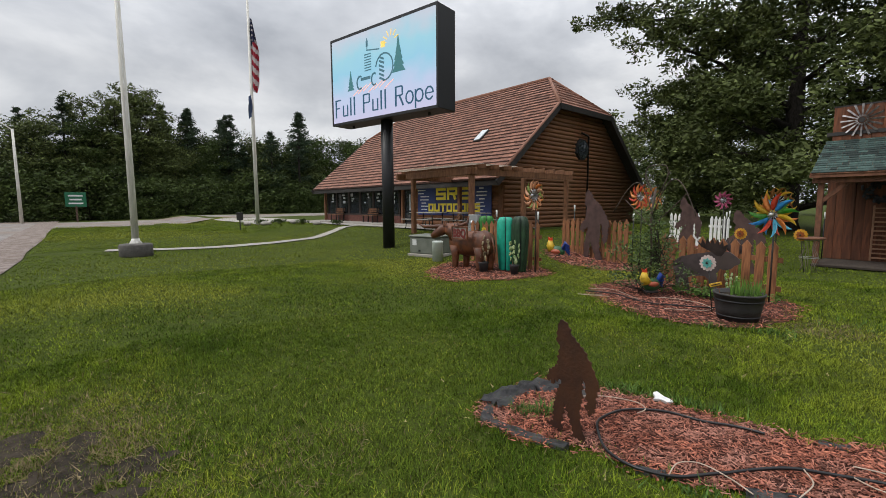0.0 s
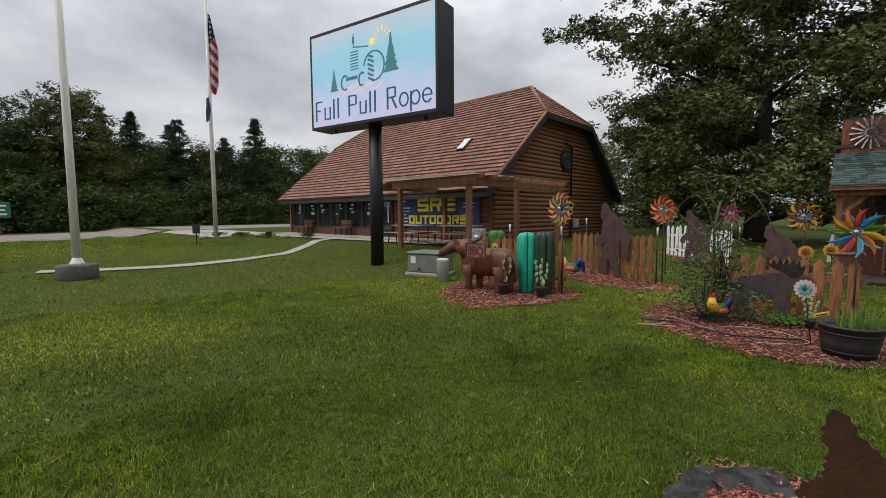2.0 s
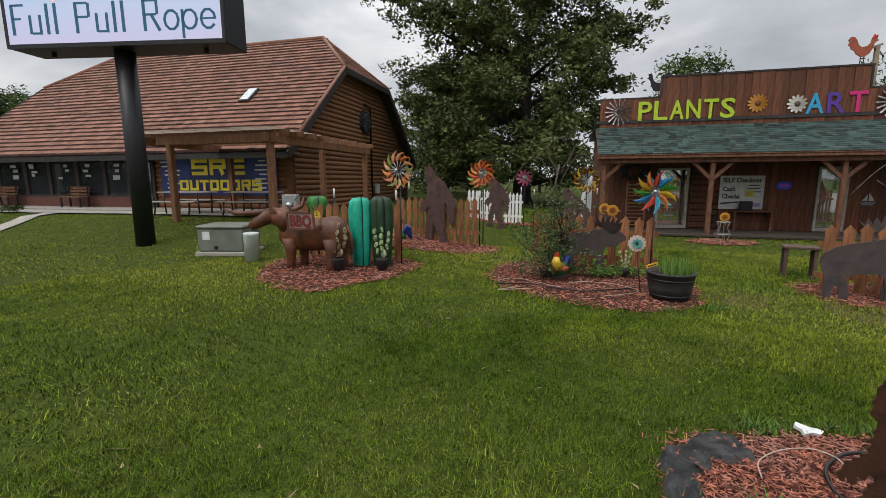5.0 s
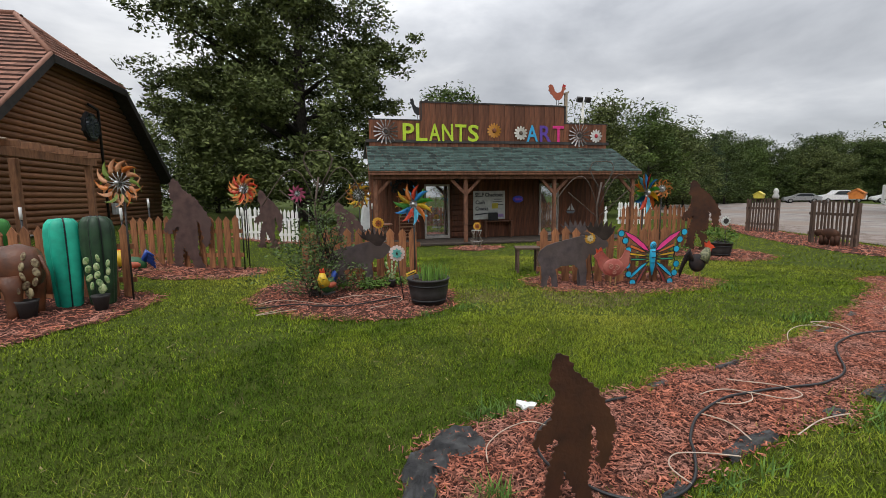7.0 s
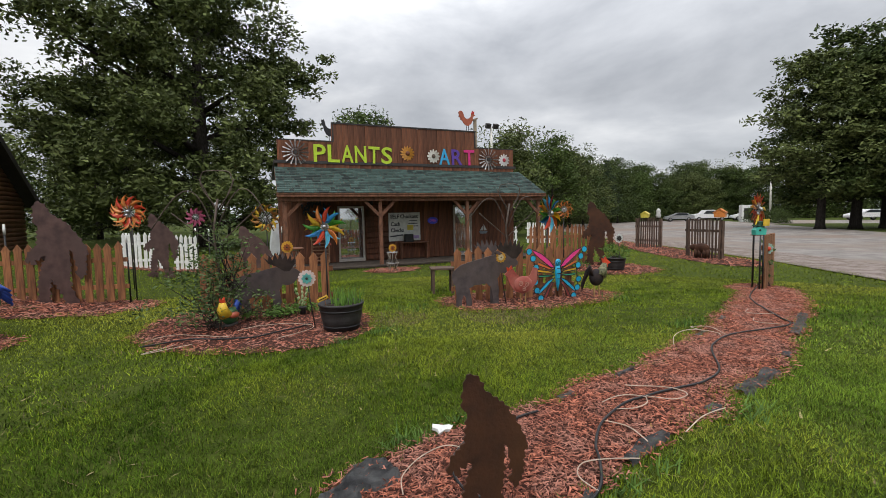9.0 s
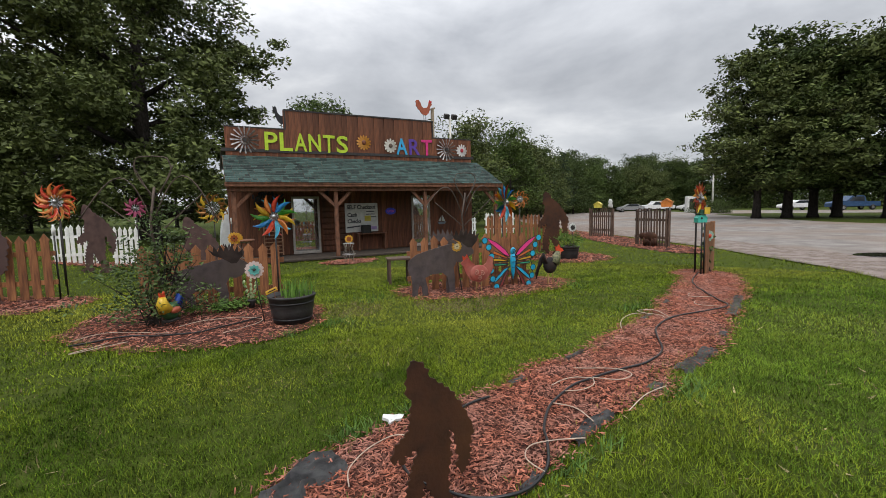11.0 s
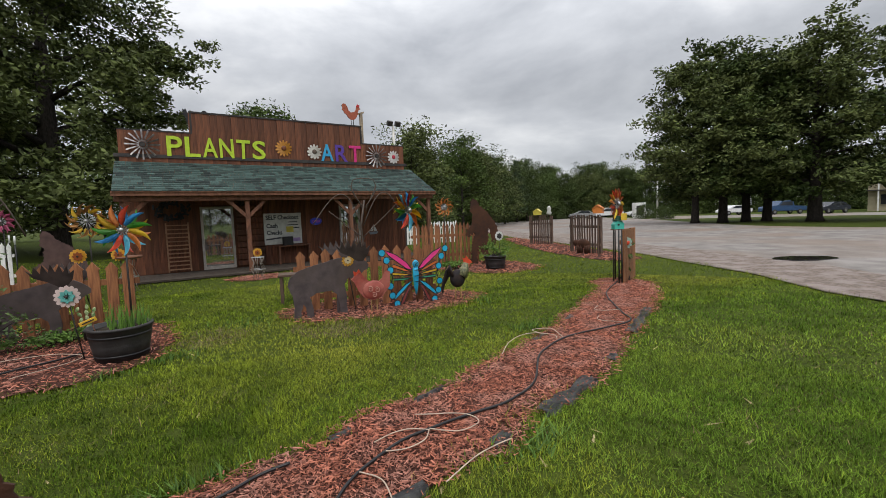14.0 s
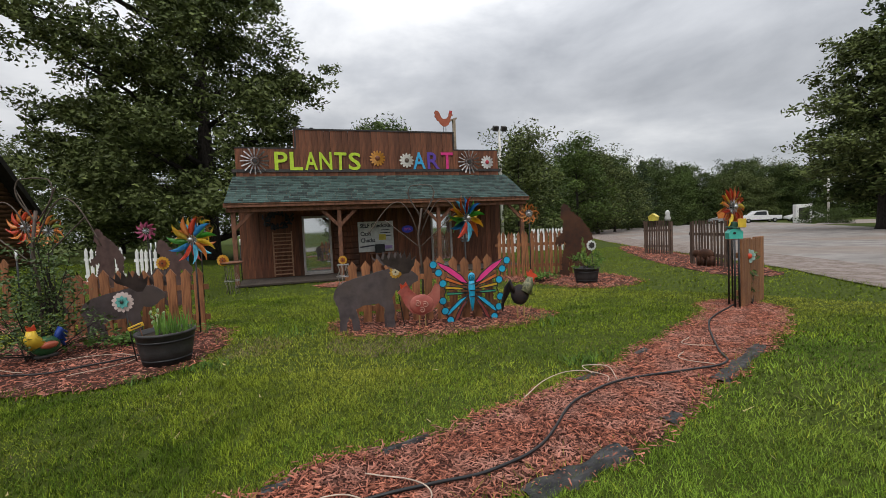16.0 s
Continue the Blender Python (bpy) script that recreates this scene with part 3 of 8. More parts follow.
part("pane", bm, M_GLASS, dr)
bm = bmesh.new()
bm_box(bm, (0.1, 0.02, 0.9), (-19.35, VF - 0.075, 1.8))
part("lettering_bars", bm, paint("sticker_pale", (0.6, 0.62, 0.64)), dr)
NAVY = paint("banner_navy", (0.02, 0.03, 0.13), 0.45)
YEL = paint("banner_yellow", (0.9, 0.74, 0.06), 0.5, 0.92)
BLUE = paint("banner_blue", (0.025, 0.05, 0.2), 0.45)
PALE = paint("banner_white", (0.78, 0.79, 0.8), 0.5)
banner = thing("banner", "navy vinyl shop banner with yellow block shapes", "banner", (0, 0, 0), A5)
bm = bmesh.new()
bm_box(bm, (5.46, 0.03, 1.5), (-15.97, VF - 0.02, 1.87), None, 0.006)
part("sheet", bm, NAVY, banner)
for x, w_ in ((-17.95, 1.4), (-13.98, 1.4)):
    bm = bmesh.new()
    bm_box(bm, (w_, 0.01, 1.42), (x, VF - 0.04, 1.87))
    part("side_panel", bm, BLUE, banner)


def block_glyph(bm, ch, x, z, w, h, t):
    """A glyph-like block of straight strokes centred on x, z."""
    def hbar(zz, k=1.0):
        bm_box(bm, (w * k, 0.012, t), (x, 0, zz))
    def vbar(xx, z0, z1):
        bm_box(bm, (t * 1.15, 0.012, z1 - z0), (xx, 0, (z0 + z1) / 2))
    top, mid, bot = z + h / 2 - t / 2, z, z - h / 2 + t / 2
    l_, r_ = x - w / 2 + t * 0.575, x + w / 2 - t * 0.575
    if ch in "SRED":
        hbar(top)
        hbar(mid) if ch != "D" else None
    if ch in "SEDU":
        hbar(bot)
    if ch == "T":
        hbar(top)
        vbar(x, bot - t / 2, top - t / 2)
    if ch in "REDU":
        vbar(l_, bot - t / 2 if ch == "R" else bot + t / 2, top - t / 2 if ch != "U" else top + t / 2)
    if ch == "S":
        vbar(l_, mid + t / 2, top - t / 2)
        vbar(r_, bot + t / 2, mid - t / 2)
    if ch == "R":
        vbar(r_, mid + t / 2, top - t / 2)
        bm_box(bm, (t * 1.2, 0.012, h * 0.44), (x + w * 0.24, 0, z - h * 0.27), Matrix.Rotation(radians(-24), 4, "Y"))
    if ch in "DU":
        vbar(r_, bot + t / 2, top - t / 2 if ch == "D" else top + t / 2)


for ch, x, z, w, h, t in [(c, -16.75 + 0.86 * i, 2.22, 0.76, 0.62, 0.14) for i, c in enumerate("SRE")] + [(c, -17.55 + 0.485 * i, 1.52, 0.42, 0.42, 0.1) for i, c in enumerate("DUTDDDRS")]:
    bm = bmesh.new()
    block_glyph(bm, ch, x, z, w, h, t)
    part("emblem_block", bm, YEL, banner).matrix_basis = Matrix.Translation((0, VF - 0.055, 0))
for i in range(7):
    for x, dx in ((-18.2, 0.2), (-13.85, 0.12)):
        bm = bmesh.new()
        bm_box(bm, (random.uniform(0.3, 0.75), 0.01, 0.055), (x + random.uniform(-dx, dx), VF - 0.052, 2.44 - 0.17 * i))
        part("print_bar", bm, PALE, banner)


def bench(at, rz):
    t = thing("bench", "brown wooden bench against the shop wall", "bench", at, rz, "benches at the store")
    bm = bmesh.new()
    for k in range(3):
        bm_box(bm, (1.2, 0.12, 0.035), (0, -0.13 + 0.13 * k, 0.43), None, 0.006)
    part("seat", bm, M_PERG, t)
    bm = bmesh.new()
    for k in range(3):
        bm_box(bm, (1.2, 0.03, 0.1), (0, 0.2 + 0.03 * k, 0.55 + 0.13 * k), None, 0.006)
    part("backrest", bm, M_PERG, t)
    for sx in (-0.52, 0.52):
        bm = bmesh.new()
        bm_box(bm, (0.06, 0.06, 0.42), (sx, -0.16, 0.21))
        bm_box(bm, (0.06, 0.06, 0.88), (sx, 0.2, 0.44))
        bm_box(bm, (0.06, 0.4, 0.05), (sx, 0.02, 0.6))
        part("leg_frame", bm, M_TRIM, t)


def uv(u, v, z=0.0):
    a = radians(A5)
    return (u * math.cos(a) - v * math.sin(a), u * math.sin(a) + v * math.cos(a), z)


bench(uv(-27.1, VF - 0.5, FL + 0.1), A5)
bench(uv(-22.9, VF - 0.5, FL + 0.1), A5)

# ---- pergola with open beams ----
pg = thing("pergola", "reddish stained timber pergola over the patio", "pergola", (0, 0, 0), 0)
posts = [(-14.15, 10.7), (-10.75, 10.7), (-11.3, 14.3), (-10.75, 16.6), (-15.2, 14.3)]
for x, y in posts:
    bm = bmesh.new()
    gz = ground_z(x, y)
    bm_box(bm, (0.17, 0.17, 2.75 - gz), (x, y, (2.75 + gz) / 2), None, 0.012)
    part("post", bm, M_PERG, pg)
for a, b in (((-14.6, 10.7), (-10.5, 10.7)), ((-10.75, 10.4), (-10.75, 17.0)), ((-14.9, 10.4), (-15.5, 16.6))):
    a, b = Vector((*a, 2.84)), Vector((*b, 2.84))
    bm = bmesh.new()
    d = b - a
    bm_box(bm, (d.length, 0.12, 0.24), (a + b) / 2, Matrix.Rotation(math.atan2(d.y, d.x), 4, "Z"), 0.01)
    part("beam", bm, M_PERG, pg)
for k in range(9):
    bm = bmesh.new()
    y = 10.9 + 0.68 * k
    bm_box(bm, (5.0, 0.05, 0.16), (-12.75, y, 3.0), None, 0.008)
    part("rafter", bm, M_PERG, pg)
M_PANEL = mat("roof_panel_plastic", (0.42, 0.34, 0.28), (0.32, 0.25, 0.2), 0.5, 4)
pn = M_PANEL.node_tree
p_tr, p_mix = pn.nodes.new("ShaderNodeBsdfTranslucent"), pn.nodes.new("ShaderNodeMixShader")
p_tr.inputs["Color"].default_value = (0.75, 0.68, 0.6, 1)
p_mix.inputs["Fac"].default_value = 0.65
pn.links.new(pn.nodes["Principled BSDF"].outputs["BSDF"], p_mix.inputs[1])
pn.links.new(p_tr.outputs["BSDF"], p_mix.inputs[2])
pn.links.new(p_mix.outputs["Shader"], pn.nodes["Material Output"].inputs["Surface"])
for k in range(7):
    bm = bmesh.new()
    bm_box(bm, (0.66, 2.4, 0.015), (-14.9 + 0.68 * k, 11.7, 3.1 + 0.02 * (k % 2)))
    part("roof_panel", bm, M_PANEL, pg, "brown plastic roof panel")


def picnic_table(at, rz):
    t = thing("picnic_table", "metal-framed picnic table with pale top and benches", "picnic table", at, rz, "picnic tables under the pergola")
    bm = bmesh.new()
    for k in range(5):
        bm_box(bm, (1.8, 0.14, 0.04), (0, -0.3 + 0.15 * k, 0.75), None, 0.005)
    part("tabletop", bm, paint("table_pale", (0.34, 0.31, 0.28)), t)
    for s in (-1, 1):
        bm = bmesh.new()
        bm_box(bm, (1.8, 0.26, 0.04), (0, s * 0.72, 0.45), None, 0.005)
        part("seat", bm, paint("table_pale", (0.34, 0.31, 0.28)), t)
    for sx in (-0.65, 0.65):
        bm = bmesh.new()
        bm_tube(bm, [(sx, -0.8, 0.02), (sx, -0.72, 0.43), (sx, 0.72, 0.43), (sx, 0.8, 0.02)], 0.025, 6)
        bm_tube(bm, [(sx, -0.35, 0.73), (sx, -0.3, 0.02)], 0.025, 6)
        bm_tube(bm, [(sx, 0.35, 0.73), (sx, 0.3, 0.02)], 0.025, 6)
        part("leg_frame", bm, M_BLACK, t)


picnic_table((-13.2, 13.0, ground_z(-13.2, 13) + 0.05), 5)
picnic_table((-15.6, 12.6, ground_z(-15.6, 12.6) + 0.05), 5)

# ---- pylon sign ----
SX0, SX1, SY0, SY1, SZ0, SZ1 = -15.38, -10.33, 7.84, 8.78, 4.75, 7.78
sc = ((SX0 + SX1) / 2, (SY0 + SY1) / 2)
sang = math.degrees(math.atan2(SY1 - SY0, SX1 - SX0))
SW, SH = math.hypot(SX1 - SX0, SY1 - SY0), SZ1 - SZ0
sign = thing("pylon_sign", "tall black pylon sign with a glowing pale blue display", "sign", (sc[0], sc[1], 0), sang)
bm = bmesh.new()
bm_box(bm, (SW + 0.12, 0.85, SH + 0.12), (0, 0.44, (SZ0 + SZ1) / 2), None, 0.02)
part("cabinet", bm, M_BLACK, sign)
bm = bmesh.new()
bm_box(bm, (SW + 0.1, 0.05, 0.09), (0, -0.005, SZ1 + 0.02))
bm_box(bm, (SW + 0.1, 0.05, 0.09), (0, -0.005, SZ0 - 0.02))
bm_box(bm, (0.07, 0.05, SH), (-SW / 2 - 0.02, -0.005, (SZ0 + SZ1) / 2))
bm_box(bm, (0.07, 0.05, SH), (SW / 2 + 0.02, -0.005, (SZ0 + SZ1) / 2))
part("bezel", bm, M_BLACK, sign)
bm = bmesh.new()
bm_tube(bm, [(-0.15, 0.45, 0), (-0.15, 0.45, SZ0 + 0.1)], 0.215, 20)
part("pole", bm, M_BLACK, sign, "thick black steel pole")
bm = bmesh.new()
for k in range(3):
    bm_tube(bm, [(-1.9 + 1.9 * k, 0.4, SZ0 - 0.04), (-1.9 + 1.9 * k, 0.4, SZ0 - 0.16)], 0.05, 8)
part("fitting", bm, M_BLACK, sign)
m_led = bpy.data.materials.new("display")
m_led.use_nodes = True
nt = m_led.node_tree
co = nt.nodes.new("ShaderNodeTexCoord")
sp = nt.nodes.new("ShaderNodeSeparateXYZ")
rp = nt.nodes.new("ShaderNodeValToRGB")
els = rp.color_ramp.elements
els[0].position, els[0].color = 0.0, (0.60, 0.58, 0.80, 1)
els[1].position, els[1].color = 1.0, (0.56, 0.62, 0.72, 1)
for p, c in ((0.3, (0.53, 0.62, 0.84)), (0.55, (0.30, 0.62, 0.80)), (0.75, (0.33, 0.65, 0.78))):
    e = els.new(p)
    e.color = (*c, 1)
nz = nt.nodes.new("ShaderNodeTexNoise")
nz.inputs["Scale"].default_value = 1.2
mul = nt.nodes.new("ShaderNodeMath")
mul.operation = "MULTIPLY_ADD"
mul.inputs[1].default_value, mul.inputs[2].default_value = 0.35, -0.17
add = nt.nodes.new("ShaderNodeMath")
nt.links.new(co.outputs["Generated"], sp.inputs[0])
nt.links.new(co.outputs["Object"], nz.inputs["Vector"])
nt.links.new(nz.outputs["Fac"], mul.inputs[0])
nt.links.new(sp.outputs["Z"], add.inputs[0])
nt.links.new(mul.outputs[0], add.inputs[1])
nt.links.new(add.outputs[0], rp.inputs["Fac"])
bs = nt.nodes["Principled BSDF"]
bs.inputs["Base Color"].default_value = (0.02, 0.02, 0.02, 1)
bs.inputs["Roughness"].default_value = 0.5
nt.links.new(rp.outputs["Color"], bs.inputs["Emission Color"])
bs.inputs["Emission Strength"].default_value = 0.92
bm = bmesh.new()
bm_box(bm, (SW, 0.02, SH), (0, -0.005, (SZ0 + SZ1) / 2))
screen = part("display", bm, m_led, sign, "glowing pale blue and lilac screen")


def disp(bm, name, c, lab=""):
    return part(name, bm, glow("screen_" + name, c, 0.8), screen, lab)


M_STROKE = glow("screen_strokes", (0.008, 0.055, 0.10), 0.8)
bm = bmesh.new()
X0 = -SW / 2 + 0.12
zb = SZ0 + 0.22


def stems(bm, x, spec):
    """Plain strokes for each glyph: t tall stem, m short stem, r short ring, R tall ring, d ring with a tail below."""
    for ch in spec:
        if ch == "F":
            bm_box(bm, (0.07, 0.01, 0.72), (x + 0.06, -0.022, zb + 0.36))
            bm_box(bm, (0.3, 0.01, 0.05), (x + 0.2, -0.022, zb + 0.7))
            bm_box(bm, (0.2, 0.01, 0.05), (x + 0.16, -0.022, zb + 0.38))
            x += 0.42
        elif ch == "t":
            bm_box(bm, (0.07, 0.01, 0.72), (x + 0.06, -0.022, zb + 0.36))
            x += 0.2
        elif ch == "u":
            bm_box(bm, (0.06, 0.01, 0.44), (x + 0.06, -0.022, zb + 0.24))
            bm_box(bm, (0.06, 0.01, 0.46), (x + 0.3, -0.022, zb + 0.23))
            bm_box(bm, (0.2, 0.01, 0.05), (x + 0.18, -0.022, zb + 0.03))
            x += 0.42
        elif ch in "PR":
            bm_box(bm, (0.07, 0.01, 0.72), (x + 0.06, -0.022, zb + 0.36))
            bm_box(bm, (0.28, 0.01, 0.05), (x + 0.2, -0.022, zb + 0.7))
            bm_box(bm, (0.28, 0.01, 0.05), (x + 0.2, -0.022, zb + 0.38))
            bm_box(bm, (0.06, 0.01, 0.32), (x + 0.36, -0.022, zb + 0.54))
            if ch == "R":
                bm_box(bm, (0.07, 0.01, 0.42), (x + 0.31, -0.022, zb + 0.19), Matrix.Rotation(radians(-25), 4, "Y"))
            x += 0.48
        elif ch in "ope":
            for k in range(10):
                a0, a1 = 2 * math.pi * k / 10, 2 * math.pi * (k + 1) / 10
                if ch == "e" and k == 9:
                    continue
                p0 = Vector((x + 0.2 + 0.16 * math.cos(a0), -0.022, zb + 0.24 + 0.22 * math.sin(a0)))
                p1 = Vector((x + 0.2 + 0.16 * math.cos(a1), -0.022, zb + 0.24 + 0.22 * math.sin(a1)))
                d = p1 - p0
                bm_box(bm, (d.length + 0.02, 0.01, 0.055), (p0 + p1) / 2, Matrix.Rotation(-math.atan2(d.z, d.x), 4, "Y"))
            if ch == "p":
                bm_box(bm, (0.06, 0.01, 0.66), (x + 0.04, -0.022, zb + 0.14))
            if ch == "e":
                bm_box(bm, (0.3, 0.01, 0.04), (x + 0.2, -0.022, zb + 0.25))
            x += 0.42
        else:
            x += 0.3
    return x


xs_end = stems(bm, X0, "Futt Putt Rope") - 0.05
bm.free()
xc = X0
for ch in "Futt Putt Rope":
    bm = bmesh.new()
    x_next = stems(bm, xc, ch)
    for v in bm.verts:
        v.co.x = X0 + (v.co.x - X0) * (SW - 0.26) / (xs_end - X0)
        v.co.z = zb + (v.co.z - zb) * 0.9
    xc = x_next
    if len(bm.verts):
        part("glyph_stroke", bm, M_STROKE, screen)
    else:
        bm.free()
# emblem: wheel, grille, trees, furrows
DK = (0.035, 0.10, 0.13)
cx, cz = 0.15, SZ0 + 1.82


def arc(bm, x, z, rx, rz, a0, a1, t, n=14, y=-0.022):
    for k in range(n):
        p, q = radians(a0 + (a1 - a0) * k / n), radians(a0 + (a1 - a0) * (k + 1) / n)
        A = Vector((x + rx * math.cos(p), y, z + rz * math.sin(p)))
        B = Vector((x + rx * math.cos(q), y, z + rz * math.sin(q)))
        d = B - A
        bm_box(bm, (d.length + t * 0.3, 0.01, t), (A + B) / 2, Matrix.Rotation(-math.atan2(d.z, d.x), 4, "Y"))


bm = bmesh.new()
arc(bm, cx + 0.1, cz - 0.2, 0.42, 0.45, -100, 170, 0.05)
for k in range(6):
    bm_box(bm, (0.26, 0.01, 0.07), (cx - 0.02 - 0.02 * (k % 2), -0.022, cz - 0.58 + 0.14 * k), Matrix.Rotation(radians(25), 4, "Y"))
for k in range(7):
    bm_box(bm, (0.34, 0.01, 0.035), (cx - 0.72, -0.022, cz - 0.16 + 0.09 * k))
arc(bm, cx - 1.15, cz - 0.52, 0.16, 0.22, 60, 300, 0.06)
arc(bm, cx - 0.4, cz - 0.52, 0.14, 0.2, 60, 300, 0.06)
bm_box(bm, (0.5, 0.01, 0.1), (cx - 0.85, -0.022, cz - 0.42))
bm_box(bm, (0.65, 0.01, 0.04), (cx - 0.45, -0.022, cz + 0.48), Matrix.Rotation(radians(8), 4, "Y"))
bm_box(bm, (0.03, 0.01, 0.42), (cx - 0.75, -0.022, cz + 0.72))
bm_box(bm, (0.09, 0.01, 0.2), (cx - 0.75, -0.024, cz + 0.74))
disp(bm, "wheel_emblem", DK)
for x, z, s in ((cx + 0.78, cz - 0.48, 1.0), (cx - 1.65, cz - 0.72, 0.6)):
    bm = bmesh.new()
    for k in range(5):
        w = s * (0.62 - 0.12 * k)
        bm_slab(bm, [(x - w / 2, z + s * 0.2 * k), (x + w / 2, z + s * 0.2 * k), (x + w * 0.12, z + s * (0.2 * k + 0.34)), (x - w * 0.12, z + s * (0.2 * k + 0.34))], 0.01, Matrix.Translation((0, -0.022 - 0.001 * k, 0)))
    disp(bm, "tree_shape", (0.03, 0.12, 0.13))
bm = bmesh.new()
for k in range(7):
    bm_box(bm, (0.5, 0.01, 0.03), (cx - 1.3 + 0.27 * k, -0.022, cz - 0.80 + 0.04 * (k % 3)), Matrix.Rotation(radians(-28), 4, "Y"))
disp(bm, "furrow_lines", (0.75, 0.4, 0.35))
bm = bmesh.new()
for k in range(6):
    a = radians(20 + 32 * k)
    bm_box(bm, (0.2, 0.01, 0.03), (cx + 0.42 + 0.3 * math.cos(a), -0.022, cz + 0.56 + 0.3 * math.sin(a)), Matrix.Rotation(-a, 4, "Y"))
bm_box(bm, (0.2, 0.01, 0.2), (cx + 0.05, -0.022, cz + 0.55))
disp(bm, "sun_rays", (0.75, 0.5, 0.12))


# ---- flagpoles ----
def flagpole(at, height, r, label, block):
    t = thing("flagpole", label, "flagpole", at, 0, "flagpoles")
    if block:
        bm = bmesh.new()
        bm_lathe(bm, [(0.46, 0), (0.48, 0.03), (0.48, 0.38), (0.45, 0.42), (0.05, 0.43)], n=28)
        part("base_block", bm, mat("dark_concrete", (0.12, 0.11, 0.1), (0.07, 0.065, 0.06), 0.95, 6, bump=0.5), t, "round dark concrete base")
        bm = bmesh.new()
        bm_lathe(bm, [(0.19, 0.42), (0.17, 0.47), (0.13, 0.53), (r, 0.6)], n=18)
        part("collar", bm, M_POLE, t)
    bm = bmesh.new()
    bm_tube(bm, [(0, 0, 0.0), (0, 0, height * 0.4), (0, 0, height)], [r, r * 0.9, r * 0.55], 14)
    part("pole", bm, M_POLE, t)
    bm = bmesh.new()
    bm_ball(bm, (0, 0, height + 0.08), 0.09)
    part("finial", bm, M_CHROME, t)
    bm = bmesh.new()
    bm_tube(bm, [(r + 0.02, -0.01, 0.9), (r + 0.01, -0.01, height - 0.2)], 0.007, 4)
    part("halyard", bm, M_WHITE, t)
    return t


flagpole((-17.35, 1.47, 0), 10.6, 0.11, "white tapered flagpole on a round concrete block", True)
flagpole((-31.1, 9.9, ground_z(-31, 9.9)), 15.4, 0.13, "tall white flagpole with a drooping flag", False)
flag = thing("flag", "striped red and white flag hanging limp on its pole", "flag", (-31.1, 9.9, 9.1), 49)
NR, NC = 46, 12


def drape(i, j):
    s, t_ = j / NC, i / NR
    fold = 0.12 * math.sin(s * 9 + 1.5 * t_) * (0.4 + s)
    wide = 0.62 * min(1.0, 0.12 + t_ * 1.9) * (1.0 - 0.25 * max(0.0, t_ - 0.9) * 10)
    return Vector((s * wide - 0.12 * t_ + 0.1, fold, 5.0 - t_ * 4.7 - 0.15 * s * t_))


FLAG_RED, FLAG_WHITE, FLAG_BLUE = paint("flag_red", (0.36, 0.02, 0.04), 0.8), paint("flag_white", (0.62, 0.56, 0.56), 0.8), paint("flag_blue", (0.015, 0.02, 0.06), 0.8)
bands = {}
for i in range(NR):
    for j in range(NC):
        key = "canton" if i + j * 0.4 < 17 else int((i + (NC - j) * 0.5) / 3.4)
        if key == "canton" and i % 3 == 1 and (j + i // 3) % 4 < 2:
            key = "stars"
        bmq = bands.setdefault(key, bmesh.new())
        bmq.faces.new([bmq.verts.new(drape(a, b)) for a, b in ((i, j), (i, j + 1), (i + 1, j + 1), (i + 1, j))])
for key, bmq in bands.items():
    if key in ("canton", "stars"):
        part("canton" if key == "canton" else "star_field", bmq, FLAG_BLUE if key == "canton" else FLAG_WHITE, flag)
    else:
        part("stripe", bmq, FLAG_RED if key % 2 else FLAG_WHITE, flag)


# ---- garden shed with a false front ----
shed = thing("garden_shed", "brown board shed with false front and green shingled porch", "shed", (0, 0, 0))
WY = 16.3
FX0, FX1, GX0, GX1 = -1.92, 7.25, -0.06, 5.49


def board(w, h, d=0.022):
    bm = bmesh.new()
    bm_box(bm, (w, d, h), (0, 0, h / 2))
    return mesh_of("board", bm, M_BOARD)


boards = {}


def put_board(x, w, z0, z1, y):
    key = (round(w, 3), round(z1 - z0, 3))
    if key not in boards:
        boards[key] = board(w - 0.008, z1 - z0)
    piece("board", boards[key], shed, pose(x, y + random.uniform(-0.006, 0.006), z0, 0, random.uniform(-0.3, 0.3), 0))


bm = bmesh.new()
bm_box(bm, (9.0, 0.1, 3.4), (2.66, WY + 0.08, 1.75))
bm_box(bm, (9.1, 0.08, 0.95), (2.665, WY + 0.07, 3.84))
bm_box(bm, (5.5, 0.08, 0.62), (2.715, WY + 0.07, 4.6))
for x in (-1.78, 7.1):
    bm_box(bm, (0.1, 3.4, 3.3), (x, WY + 1.8, 1.7))
bm_box(bm, (9.0, 0.1, 3.3), (2.66, WY + 3.5, 1.7))
part("wall", bm, M_BOARD, shed, "brown board walls")
bm = bmesh.new()
bm_box(bm, (9.4, 3.8, 0.1), (2.66, WY + 1.85, 3.45), Matrix.Rotation(radians(-4), 4, "X"))
part("main_roof", bm, M_TRIM, shed)
n = 46
w = (FX1 - FX0) / n
for i in range(n):
    x = FX0 + (i + 0.5) * w
    top = 4.93 if GX0 < x < GX1 else 4.3
    put_board(x, w, 3.36, top, WY - 0.012)
    if not (-0.06 < x < 0.98 or 4.45 < x < 5.3 or 1.0 < x < 1.85):
        put_board(x, w, 0.08, 3.3, WY - 0.012)
    elif not 1.0 < x < 1.85:
        put_board(x, w, 2.12, 3.3, WY - 0.012)
bm = bmesh.new()
for k in range(15):
    bm_box(bm, (0.85, 0.05, 0.17), (1.42, WY - 0.02, 0.2 + 0.2 * k), None, 0.02)
part("lap_siding", bm, M_BOARD, shed, "horizontal lap siding")
bm = bmesh.new()
